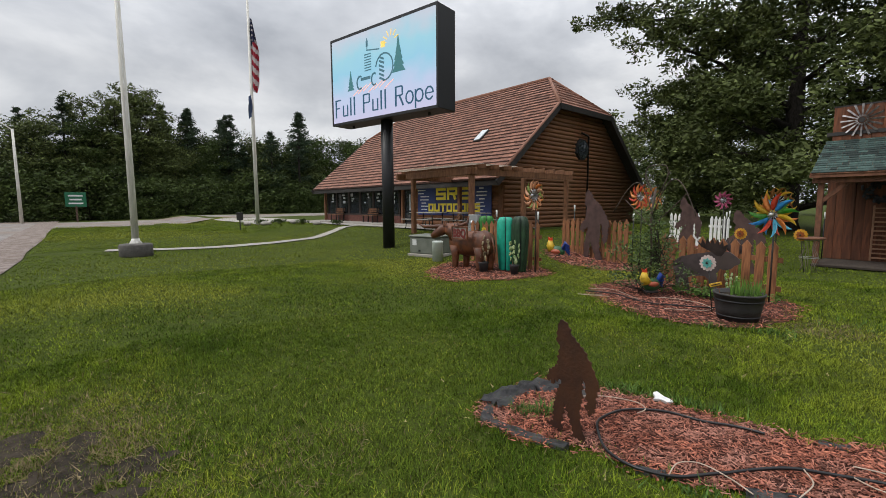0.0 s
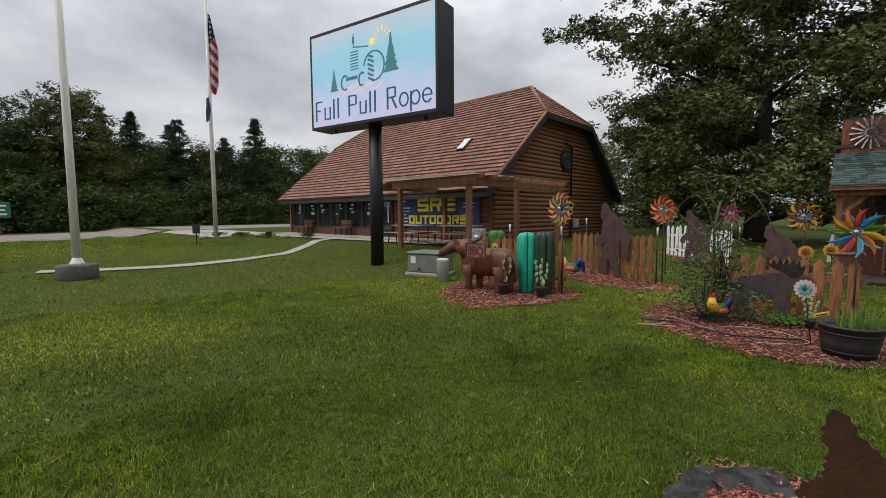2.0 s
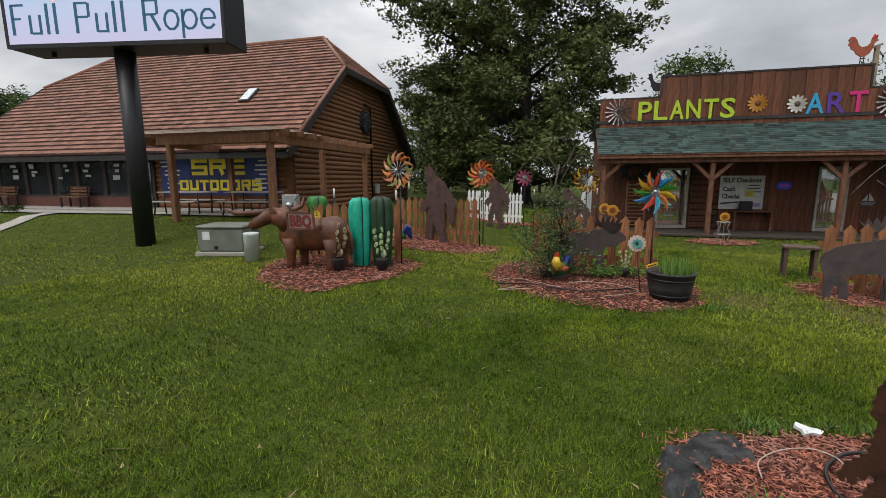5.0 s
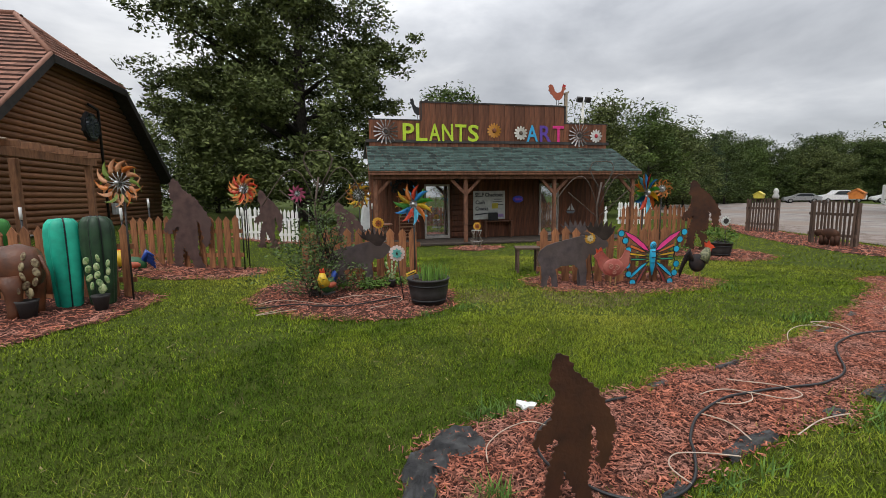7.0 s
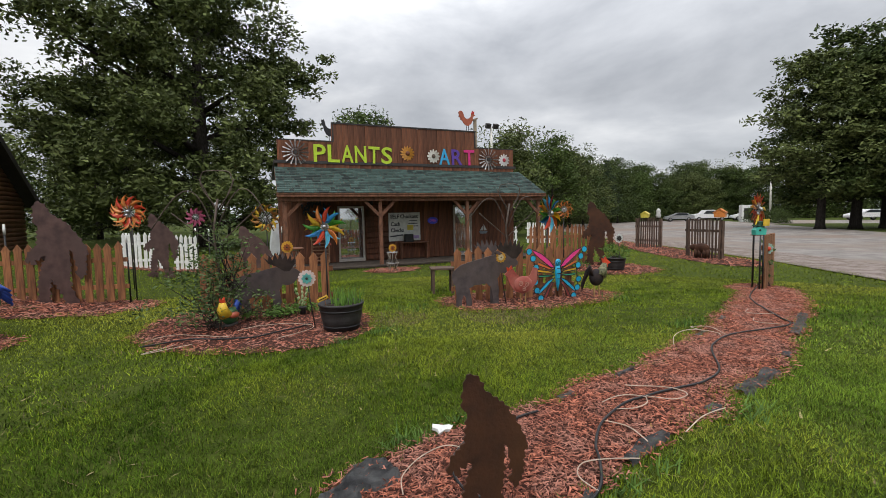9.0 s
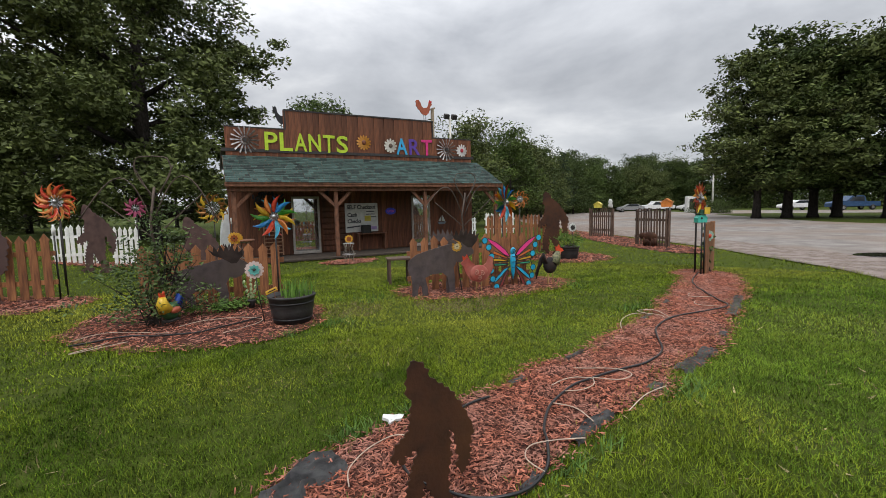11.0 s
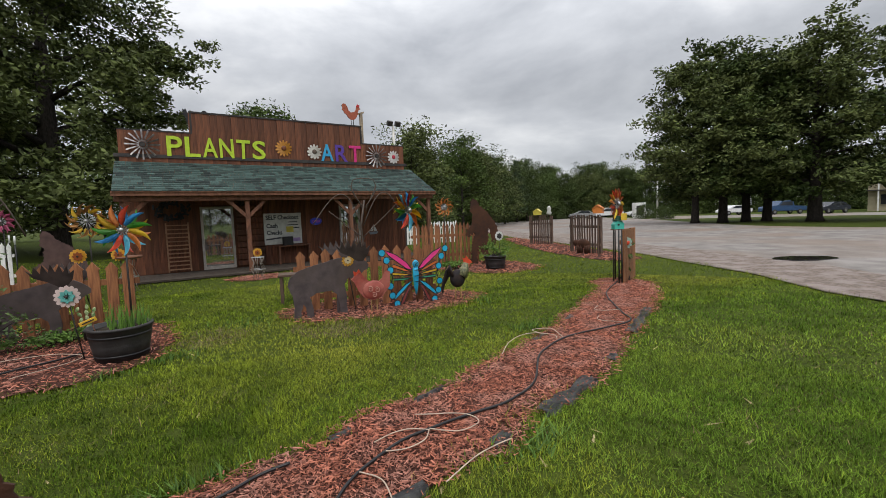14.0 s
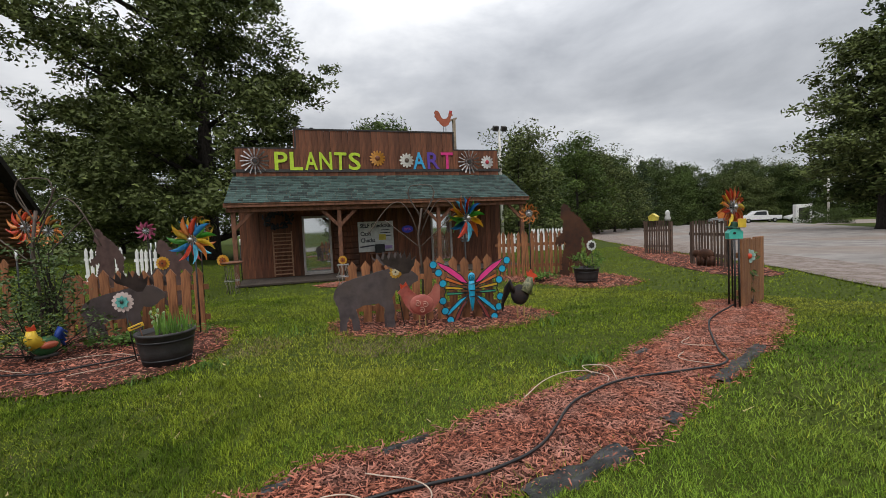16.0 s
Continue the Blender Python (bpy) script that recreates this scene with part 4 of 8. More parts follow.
bm_box(bm, (5.62, 0.14, 0.05), (2.715, WY + 0.03, 4.955))
bm_box(bm, (1.85, 0.13, 0.04), (-1.0, WY + 0.03, 4.32))
bm_box(bm, (1.75, 0.13, 0.04), (6.38, WY + 0.03, 4.32))
for x in (GX0, GX1):
    bm_box(bm, (0.05, 0.12, 0.63), (x, WY + 0.03, 4.62))
part("cap_trim", bm, M_TRIM, shed)
# porch: floor, posts, braces, beam, shingles
bm = bmesh.new()
bm_box(bm, (9.3, 0.145, 0.05), (0, 0, 0), None, 0.004)
plank = mesh_of("porch_plank", bm, mat("porch_deck", (0.06, 0.045, 0.034), (0.032, 0.024, 0.018), 0.9, 5, stretch=(1, 6, 1), obj=0.25))
for k in range(12):
    piece("porch_plank", plank, shed, pose(2.75, WY - 0.15 - 0.152 * k, 0.05))
PY = 14.67
PXS = (-1.84, 1.13, 4.31, 7.35)
for x in PXS:
    bm = bmesh.new()
    bm_box(bm, (0.12, 0.12, 2.2), (x, PY, 1.12), None, 0.008)
    part("post", bm, M_TIMBER, shed)
    for s in (-1, 1):
        if (x == PXS[0] and s < 0) or (x == PXS[-1] and s > 0):
            continue
        bm = bmesh.new()
        bm_box(bm, (0.72, 0.07, 0.1), (x + s * 0.28, PY, 1.95), Matrix.Rotation(radians(-45 * s), 4, "Y"), 0.005)
        part("brace", bm, M_TIMBER, shed)
bm = bmesh.new()
bm_box(bm, (9.5, 0.09, 0.16), (2.74, PY - 0.07, 2.25), None, 0.006)
part("beam", bm, M_TIMBER, shed)
bm = bmesh.new()
bm_box(bm, (9.6, 0.04, 0.13), (2.745, 14.45, 2.37), None, 0.005)
part("fascia", bm, M_TIMBER, shed)
EY, EZ, JY, JZ = 14.42, 2.43, 16.27, 3.40
bm = bmesh.new()
sl = Vector((0, JY - EY, JZ - EZ))
ang = math.atan2(sl.z, sl.y)
bm_box(bm, (9.55, sl.length, 0.04), (2.74, (EY + JY) / 2, (EZ + JZ) / 2 - 0.045), Matrix.Rotation(ang, 4, "X"))
part("porch_roof", bm, M_TIMBER, shed)
for k in range(12):
    bm = bmesh.new()
    bm_box(bm, (0.05, sl.length - 0.1, 0.1), (-1.9 + 0.84 * k, (EY + JY) / 2, (EZ + JZ) / 2 - 0.12), Matrix.Rotation(ang, 4, "X"))
    part("rafter", bm, M_TIMBER, shed)
bm = bmesh.new()
rows_s = 15
for r in range(rows_s):
    a, b = r / rows_s, (r + 1.15) / rows_s
    x = -2.03 - random.uniform(0, 0.25)
    xe = 7.52
    while x < xe:
        wd = random.choice((0.13, 0.18, 0.24, 0.3))
        x0, x1 = max(x, -2.03), min(x + wd - 0.006, xe)
        if x1 - x0 > 0.02:
            up = 0.012 + random.uniform(0, 0.007)
            dz = random.uniform(-0.008, 0.004)
            p = [(x0, EY + sl.y * a + dz, EZ + sl.z * a + up), (x1, EY + sl.y * a + dz, EZ + sl.z * a + up), (x1, EY + sl.y * min(1, b), EZ + sl.z * min(1, b) + 0.002), (x0, EY + sl.y * min(1, b), EZ + sl.z * min(1, b) + 0.002)]
            vs = [bm.verts.new(q) for q in p]
            bm.faces.new(vs)
            w2 = [bm.verts.new((p[0][0], p[0][1], p[0][2] - 0.014)), bm.verts.new((p[1][0], p[1][1], p[1][2] - 0.014))]
            bm.faces.new((w2[0], w2[1], vs[1], vs[0]))
        x += wd
shg = part("shingles", bm, M_SHING, shed, "green-grey asphalt shingles")
tagged(shg, kind="stuff")


def screen_door(x0, x1, z1, nm):
    bm = bmesh.new()
    t = 0.07
    bm_box(bm, (t, 0.06, z1 - 0.08), (x0 + t / 2, WY - 0.03, (z1 + 0.08) / 2), None, 0.005)
    bm_box(bm, (t, 0.06, z1 - 0.08), (x1 - t / 2, WY - 0.03, (z1 + 0.08) / 2), None, 0.005)
    bm_box(bm, (x1 - x0 - 2 * t, 0.06, t), ((x0 + x1) / 2, WY - 0.03, z1 - t / 2), None, 0.005)
    bm_box(bm, (x1 - x0 - 2 * t, 0.06, 0.1), ((x0 + x1) / 2, WY - 0.03, 0.13), None, 0.005)
    d = part("door", bm, mat("door_frame_" + nm, (0.42, 0.38, 0.34), (0.3, 0.27, 0.24), 0.6, 6), shed, "framed full-length glass door")
    bm = bmesh.new()
    bm_box(bm, (x1 - x0 - 2 * t, 0.012, z1 - 0.26), ((x0 + x1) / 2, WY - 0.03, (z1 + 0.1) / 2))
    m = glass("door_glass_" + nm, (0.6, 0.63, 0.64), 0.03)
    b = m.node_tree.nodes["Principled BSDF"]
    b.inputs["Metallic"].default_value = 0.9
    part("pane", bm, m, d, "pane that mirrors the sky and lawn")
    bm = bmesh.new()
    bm_box(bm, (0.03, 0.05, 0.14), (x0 + 0.05, WY - 0.08, 1.0), None, 0.005)
    part("handle", bm, M_CHROME, d)


screen_door(0.0, 0.94, 2.06, "a")
screen_door(4.48, 5.28, 2.06, "b")
# slatted trellis panel
M_RACK = mat("rack_wood", (0.34, 0.19, 0.11), (0.22, 0.12, 0.07), 0.8, 5, obj=0.2)
tr = thing("slatted_rack", "narrow wooden rack of slats on the shed wall", "rack", (-0.64, WY - 0.07, 0.09))
for s in (-1, 1):
    bm = bmesh.new()
    bm_box(bm, (0.04, 0.05, 1.5), (s * 0.29, 0, 0.75))
    part("rail", bm, M_RACK, tr)
bm = bmesh.new()
bm_box(bm, (0.54, 0.03, 0.035), (0, 0, 0))
slat = mesh_of("slat", bm, M_RACK)
for k in range(12):
    piece("slat", slat, tr, pose(0, -0.012, 0.08 + 0.122 * k))
# checkout board
cb = thing("notice_board", "white hand-lettered self checkout notice board", "notice board", (1.84, WY - 0.05, 0.74))
bm = bmesh.new()
bm_box(bm, (1.24, 0.03, 1.06), (0.62, 0, 0.53), None, 0.006)
part("board_sheet", bm, paint("board_white", (0.58, 0.59, 0.56), 0.5), cb)
INK = paint("board_ink", (0.05, 0.05, 0.06), 0.6)
text_part("SELF Checkout", 0.2, cb, pose(0.07, -0.02, 0.85), INK, width=1.08, bold=0.006)
text_part("Cash", 0.2, cb, pose(0.08, -0.02, 0.57), INK, width=0.36, bold=0.006)
text_part("Checks", 0.2, cb, pose(0.08, -0.02, 0.34), INK, width=0.5, bold=0.006)
for k in range(3):
    bm = bmesh.new()
    bm_box(bm, (0.3 + 0.06 * k, 0.008, 0.03), (0.95, -0.018, 0.75 - 0.1 * k))
    part("writing_bar", bm, INK, cb)
bm = bmesh.new()
bm_box(bm, (0.5, 0.008, 0.05), (0.3, -0.018, 0.2), Matrix.Rotation(radians(-6), 4, "Y"))
part("writing_bar", bm, INK, cb)
bm = bmesh.new()
bm_box(bm, (0.24, 0.008, 0.2), (0.84, -0.02, 0.5))
part("sticker", bm, paint("sticker_yellow", (0.55, 0.45, 0.05)), cb)
bm = bmesh.new()
bm_box(bm, (0.52, 0.008, 0.12), (0.92, -0.02, 0.14))
part("marker_bar", bm, paint("marker_lilac", (0.35, 0.25, 0.5)), cb)
# shelf with cash boxes under the board
cs = thing("counter_shelf", "narrow wooden shelf holding dark boxes", "shelf", (2.75, WY - 0.2, 0.0))
bm = bmesh.new()
bm_box(bm, (1.1, 0.34, 0.04), (0, 0, 0.68), None, 0.006)
part("shelf_board", bm, M_TIMBER, cs)
for s in (-0.5, 0.5):
    bm = bmesh.new()
    bm_box(bm, (0.05, 0.28, 0.66), (s, 0, 0.34))
    part("leg", bm, M_TIMBER, cs)
bm = bmesh.new()
bm_box(bm, (0.32, 0.22, 0.3), (0, 0, 0.15), None, 0.015)
solo("cash_box", bm, M_BLACK, "dark cash box on the wooden shelf", "box", (2.55, WY - 0.24, 0.7))
# open lamp
op = thing("open_sign", "small oval blue and red glowing open sign", "sign", (3.6, WY - 0.05, 1.48))
bm = bmesh.new()
bm_lathe(bm, [(0.2, -0.015), (0.21, 0.0), (0.2, 0.015)], n=24, sx=1, sy=0.62)
for v in bm.verts:
    v.co = Vector((v.co.x, v.co.z, v.co.y))
part("backing", bm, glow("open_blue", (0.02, 0.03, 0.3), 0.12), op)
text_part("OPEN", 0.13, op, pose(-0.13, -0.022, -0.045), glow("open_red", (0.3, 0.06, 0.2), 0.2), width=0.26)
# boat plaque
bo = thing("wall_plaque", "small pale sailboat plaque on the shed wall", "plaque", (5.8, WY - 0.04, 1.0))
bm = bmesh.new()
bm_slab(bm, [(-0.2, 0), (0.2, 0), (0.13, -0.1), (-0.13, -0.1)], 0.02)
part("hull", bm, paint("plaque_blue", (0.16, 0.19, 0.22)), bo)
bm = bmesh.new()
bm_slab(bm, [(0.02, 0.03), (0.16, 0.03), (0.02, 0.28)], 0.015)
bm_slab(bm, [(-0.02, 0.03), (-0.15, 0.03), (-0.02, 0.22)], 0.015)
part("sail", bm, paint("plaque_white", (0.5, 0.5, 0.48)), bo)
# hanging light brackets
for x in (1.0, 4.3):
    lp = thing("wall_lamp", "small dark wall lamp on the porch", "lamp", (x + 0.2, WY - 0.06, 2.2))
    bm = bmesh.new()
    bm_lathe(bm, [(0.03, 0.1), (0.07, 0.05), (0.07, -0.1), (0.03, -0.13)], at=(0, -0.06, 0), n=10)
    part("shade", bm, M_BLACK, lp)
# plant basket hanging on the left of the porch
hb = thing("wreath", "dark leafy wreath hanging under the porch", "wreath", (-0.75, WY - 0.12, 1.95))
bm = bmesh.new()
for k in range(60):
    a = random.uniform(0, 2 * math.pi)
    r = 0.28 + random.gauss(0, 0.05)
    bm_box(bm, (0.14, 0.01, 0.06), (r * math.cos(a) * 1.3, random.uniform(-0.05, 0.03), r * math.sin(a) * 0.8), Matrix.Rotation(random.uniform(0, 6), 4, "Y") @ Matrix.Rotation(random.uniform(-1, 1), 4, "X"))
part("leaves", bm, mat("wreath_leaf", (0.02, 0.022, 0.028), (0.012, 0.013, 0.016), 0.7, 8), hb)


# big letters on the false front
def letters(word, x0, x1, z, h, cols):
    width = 0.0
    step = (x1 - x0) / len(word)
    for i, ch in enumerate(word):
        c = cols[i % len(cols)]
        t = thing("wall_letter", "bright %s painted wooden letter %s on the shed" % (c[0], ch), "letter", (x0 + step * i, WY - 0.045, z), 0, "letters on the shed")
        me = text_mesh(ch, h * 1.38, 0.012, c[1], "letter_body", bold=0.012)
        xs = [v.co.x for v in me.vertices]
        ys = [v.co.y for v in me.vertices]
        wd = step * 0.86
        for v in me.vertices:
            v.co = Vector(((v.co.x - min(xs)) / (max(xs) - min(xs)) * wd, -v.co.z, (v.co.y - min(ys)) / (max(ys) - min(ys)) * h))
        me.flip_normals()
        piece("letter_body", me, t, pose(0, 0, 0, 0, random.uniform(-2, 2), 0))


LIME = ("lime green", paint("letter_lime", (0.46, 0.62, 0.035), 0.5))
letters("PLANTS", -0.74, 2.12, 3.60, 0.60, [LIME])
letters("ART", 3.93, 5.52, 3.62, 0.60, [("sky blue", paint("letter_blue", (0.04, 0.35, 0.62))), ("purple", paint("letter_purple", (0.10, 0.045, 0.30))), ("pink", paint("letter_pink", (0.62, 0.03, 0.2)))])


def petal_set(t, n, r0, r1, w, c, tilt=0.0, z=0.0, name="petal"):
    bm = bmesh.new()
    bm_slab(bm, [(-w * 0.25, r0), (-w * 0.5, r0 + (r1 - r0) * 0.55), (-w * 0.3, r0 + (r1 - r0) * 0.9), (0, r1), (w * 0.3, r0 + (r1 - r0) * 0.9), (w * 0.5, r0 + (r1 - r0) * 0.55), (w * 0.25, r0)], 0.006)
    me = mesh_of(name, bm, c)
    for k in range(n):
        piece(name, me, t, Matrix.Translation((0, 0, z)) @ Matrix.Rotation(2 * math.pi * k / n, 4, "Y") @ Matrix.Rotation(tilt, 4, "Z"))


def wall_flower(at, r, n, c, centre, label):
    t = thing("metal_flower", label, "wall flower", at, 0, "metal flowers on the shed")
    petal_set(t, n, r * 0.2, r, 1.9 * math.pi * r / n * 0.75, c, 0.3)
    bm = bmesh.new()
    bm_ball(bm, (0, -0.02, 0), r * 0.3, (1, 0.35, 1))
    part("flower_centre", bm, centre, t)


wall_flower((2.65, WY - 0.06, 4.0), 0.28, 14, paint("flower_gold", (0.5, 0.22, 0.03)), paint("flower_brown", (0.16, 0.05, 0.02)), "orange metal sunflower on the shed front")
wall_flower((3.69, WY - 0.06, 3.93), 0.27, 12, paint("flower_white", (0.6, 0.58, 0.52)), paint("flower_dark", (0.1, 0.07, 0.05)), "white metal daisy on the shed front")
wall_flower((6.79, WY - 0.06, 3.87), 0.26, 12, paint("flower_white_b", (0.62, 0.6, 0.58)), paint("flower_red", (0.4, 0.03, 0.05)), "white and red metal daisy on the shed front")


def windmill(at, r):
    t = thing("windmill_wheel", "weathered galvanized windmill wheel on the shed front", "wheel", at, 0, "windmill wheels")
    bm = bmesh.new()
    bm_slab(bm, [(-0.02, r * 0.2), (0.02, r * 0.2), (r * 0.062, r), (-r * 0.062, r)], 0.006)
    me = mesh_of("blade", bm, mat("galvanized", (0.40, 0.38, 0.37), (0.10, 0.075, 0.07), 0.55, 9, metal=0.6, obj=0.3))
    for k in range(16):
        piece("blade", me, t, Matrix.Rotation(2 * math.pi * k / 16, 4, "Y") @ Matrix.Rotation(0.55, 4, "Z"))
    bm = bmesh.new()
    bm_lathe(bm, [(0.07, -0.02), (0.07, 0.02)], n=12)
    for v in bm.verts:
        v.co = Vector((v.co.x, v.co.z - 0.02, v.co.y))
    part("hub", bm, M_TRIM, t)


windmill((-1.33, WY - 0.08, 3.9), 0.44)
windmill((6.07, WY - 0.08, 3.88), 0.44)

BIRD = [(-0.48, 0.74), (-0.40, 0.80), (-0.38, 0.88), (-0.30, 0.90), (-0.24, 0.82), (-0.22, 0.68), (-0.12, 0.56), (0.06, 0.52), (0.18, 0.62), (0.24, 0.80), (0.34, 0.93), (0.46, 0.94), (0.54, 0.84), (0.50, 0.74), (0.53, 0.62), (0.44, 0.56), (0.42, 0.46), (0.30, 0.40), (0.22, 0.26), (0.08, 0.16), (-0.08, 0.15), (-0.22, 0.26), (-0.30, 0.44), (-0.34, 0.62), (-0.40, 0.70)]


def roof_bird(at, s, body, comb, label, flip=1, legs=0.2):
    t = thing("rooster_ornament", label, "rooster ornament", at)
    bm = bmesh.new()
    bm_slab(bm, [(flip * x * s, (z - 0.12) * s + legs) for x, z in BIRD], 0.03)
    part("body_plate", bm, body, t)
    bm = bmesh.new()
    bm_slab(bm, [(flip * -0.42 * s, 0.70 * s + legs), (flip * -0.43 * s, 0.84 * s + legs), (flip * -0.36 * s, 0.80 * s + legs), (flip * -0.31 * s, 0.87 * s + legs), (flip * -0.24 * s, 0.70 * s + legs)], 0.036)
    part("comb", bm, comb, t)
    for sx in (-0.06, 0.06):
        bm = bmesh.new()
        bm_tube(bm, [(flip * sx * s, 0, -0.02), (flip * sx * s, 0, legs + 0.05)], 0.012, 5)
        part("leg", bm, M_TRIM, t)
    return t


R_COP = paint("copper_red", (0.36, 0.09, 0.045), 0.5)
R_RED = paint("comb_red", (0.45, 0.03, 0.03), 0.5)
roof_bird((5.2, WY + 0.03, 4.98), 0.72, R_COP, R_RED, "copper-red rooster ornament standing on the false front", -1, 0.18)
roof_bird((0.2, WY + 2.2, 3.62), 0.8, M_BLACK, M_BLACK, "black metal rooster ornament on the shed roof", 1, 1.25)
bm = bmesh.new()
bm_box(bm, (0.1, 0.1, 1.2), (0, 0, 0.6))
bm_box(bm, (0.34, 0.08, 0.06), (-0.05, 0, 1.2), Matrix.Rotation(radians(-20), 4, "Y"))
solo("chimney_post", bm, mat("post_pale", (0.36, 0.29, 0.2), (0.24, 0.19, 0.14), 0.8, 8), "pale wooden post behind the false front", "post", (5.62, WY + 0.2, 4.28))
# pale hoop tent behind the shed
ht = thing("hoop_tent", "white plastic hoop tent beside the shed", "tent", (-1.5, 20.3, 0))
bm = bmesh.new()
k0 = None
for y in (0.0, 3.0):
    ringv = [bm.verts.new((0.7 * math.cos(math.pi * k / 12), y, 2.0 * math.sin(math.pi * k / 12))) for k in range(13)]
    if k0:
        for a, b, c, d in zip(k0, k0[1:], ringv[1:], ringv):
            f = bm.faces.new((a, b, c, d))
            f.smooth = True
    else:
        bm.faces.new(ringv)
    k0 = ringv
part("plastic_cover", bm, mat("tent_plastic", (0.62, 0.64, 0.64), (0.45, 0.47, 0.48), 0.5, 3, bump=0.4), ht)


# ---- trees ----
def leaf_cards(centres, radii, per, size, rng, slim=0.42, three=False):
    ball = rng.normal(size=(len(centres) * per, 3))
    ball *= (rng.uniform(0, 1, len(ball)) ** 0.45 / np.linalg.norm(ball, axis=1))[:, None]
    c = np.repeat(centres, per, axis=0) + ball * np.repeat(radii * 1.45, per)[:, None] * np.array([1, 1, 0.6])
    n = len(c)
    d1 = rng.normal(size=(n, 3))
    d1[:, 2] *= 0.6
    d1 /= np.linalg.norm(d1, axis=1)[:, None]
    d2 = np.cross(d1, rng.normal(size=(n, 3)))
    d2 /= np.linalg.norm(d2, axis=1)[:, None]
    s = size * rng.uniform(0.6, 1.35, n)[:, None]
    if three:
        v = np.stack([c - d1 * s, c + d2 * s * slim * 1.6, c + d1 * s], axis=1).reshape(-1, 3)
        return v, np.arange(n * 3).reshape(-1, 3)
    v = np.stack([c - d1 * s, c + d2 * s * slim, c + d1 * s, c - d2 * s * slim], axis=1).reshape(-1, 3)
    return v, np.arange(n * 4).reshape(-1, 4)


def broadleaf(name, label, height, spread, base, n_clump, per, leaf, material, seed, at, rz=0.0, trunk=0.35, clump_r=0.75, top=1.0, group="", low=0.0, three=False, fill=0, arms=()):
    rng = np.random.default_rng(seed)
    t = thing(name, label, "tree", at, rz, group)
    bm = bmesh.new()
    lean = rng.uniform(-0.03, 0.03, 2) * height
    bend = [Vector((lean[0] * s, lean[1] * s, height * 0.86 * s)) for s in (0, 0.03, 0.12, 0.3, 0.55, 0.8, 1.0)]
    bm_tube(bm, bend, [trunk * 1.4, trunk * 1.08, trunk * 0.95, trunk * 0.8, trunk * 0.5, trunk * 0.25, 0.03], 10)
    cents, rad = [], []
    n_limb = 22
    for i in range(n_limb):
        f = base + (0.95 - base) * (i + rng.uniform(0, 1)) / n_limb
        a = i * 2.399 + rng.uniform(-0.4, 0.4)
        k = (f - base) / (1 - base)
        reach = spread * (0.62 + 0.55 * math.sin(math.pi * min(1, k * 0.8 + 0.18))) * (1 - 0.62 * k ** 2.2) * rng.uniform(0.72, 1.08)
        z0 = height * (f * 0.80)
        p0 = Vector((lean[0] * f, lean[1] * f, z0))
        rise = height * (0.06 + 0.16 * k) * top
        pts = [p0]
        for s in (0.35, 0.7, 1.0):
            pts.append(Vector((p0.x + math.cos(a + 0.15 * s) * reach * s, p0.y + math.sin(a + 0.15 * s) * reach * s, z0 + rise * s ** 0.8 - low * reach * s * s * (1 - k) + rng.uniform(-0.15, 0.15))))
        r0 = trunk * (0.42 - 0.25 * k)
        bm_tube(bm, pts, [r0, r0 * 0.6, r0 * 0.35, 0.015], 6)
        m = max(2, int(n_clump / n_limb))
        for j in range(m):
            s = 0.28 + 0.75 * rng.uniform() ** 0.7
            q = pts[0].lerp(pts[-1], s)
            off = rng.normal(size=3) * np.array([0.16, 0.16, 0.13]) * spread * (0.45 + 0.5 * s)
            cents.append((q.x + off[0], q.y + off[1], q.z + abs(off[2]) * 0.8 - 0.1 * spread * rng.uniform(0, 0.6)))
            rad.append(clump_r * rng.uniform(0.6, 1.25))
    wood = bm
    # more foliage masses through the body of the crown, with gaps between them
    while fill > 0:
        f, a, u = rng.uniform(base, 0.97), rng.uniform(0, 2 * math.pi), rng.uniform()
        k = (f - base) / (1 - base)
        reach = spread * (0.86 + 0.22 * math.sin(math.pi * min(1, k * 0.9 + 0.1))) * (1 - 0.62 * k ** 2.4)
        r = reach * (0.25 + 0.75 * u ** 0.6)
        p = (math.cos(a) * r, math.sin(a) * r, height * (0.03 + 0.94 * f))
        fill -= 1
        if noise.noise((p[0] * 0.34 + seed, p[1] * 0.34, p[2] * 0.5)) > 0.07:
            cents.append(p)
            rad.append(clump_r * rng.uniform(0.7, 1.4))
    for a, z, far in arms:
        p1 = Vector((math.cos(a) * far, math.sin(a) * far, z + 2.0))
        bm_tube(wood, [(0, 0, z - 3), p1 * 0.5 + Vector((0, 0, z * 0.5 - 1)), p1], [trunk * 0.3, trunk * 0.16, 0.03], 6)
        for _ in range(52):
            s = rng.uniform(0.35, 1.03)
            q = p1 * s + Vector((0, 0, (1 - s) * (z - 1)))
            cents.append((q.x + rng.normal() * 0.9, q.y + rng.normal() * 0.9, q.z + rng.normal() * 0.8 * (1.4 - s)))
            rad.append(clump_r * rng.uniform(0.7, 1.3))
    part("trunk", wood, M_BARK, t)
    v, f = leaf_cards(np.array(cents), np.array(rad), per, leaf, rng, three=three)
    cr = new("crown", raw_mesh("crown", v, f, material))
    cr.parent = t
    return t


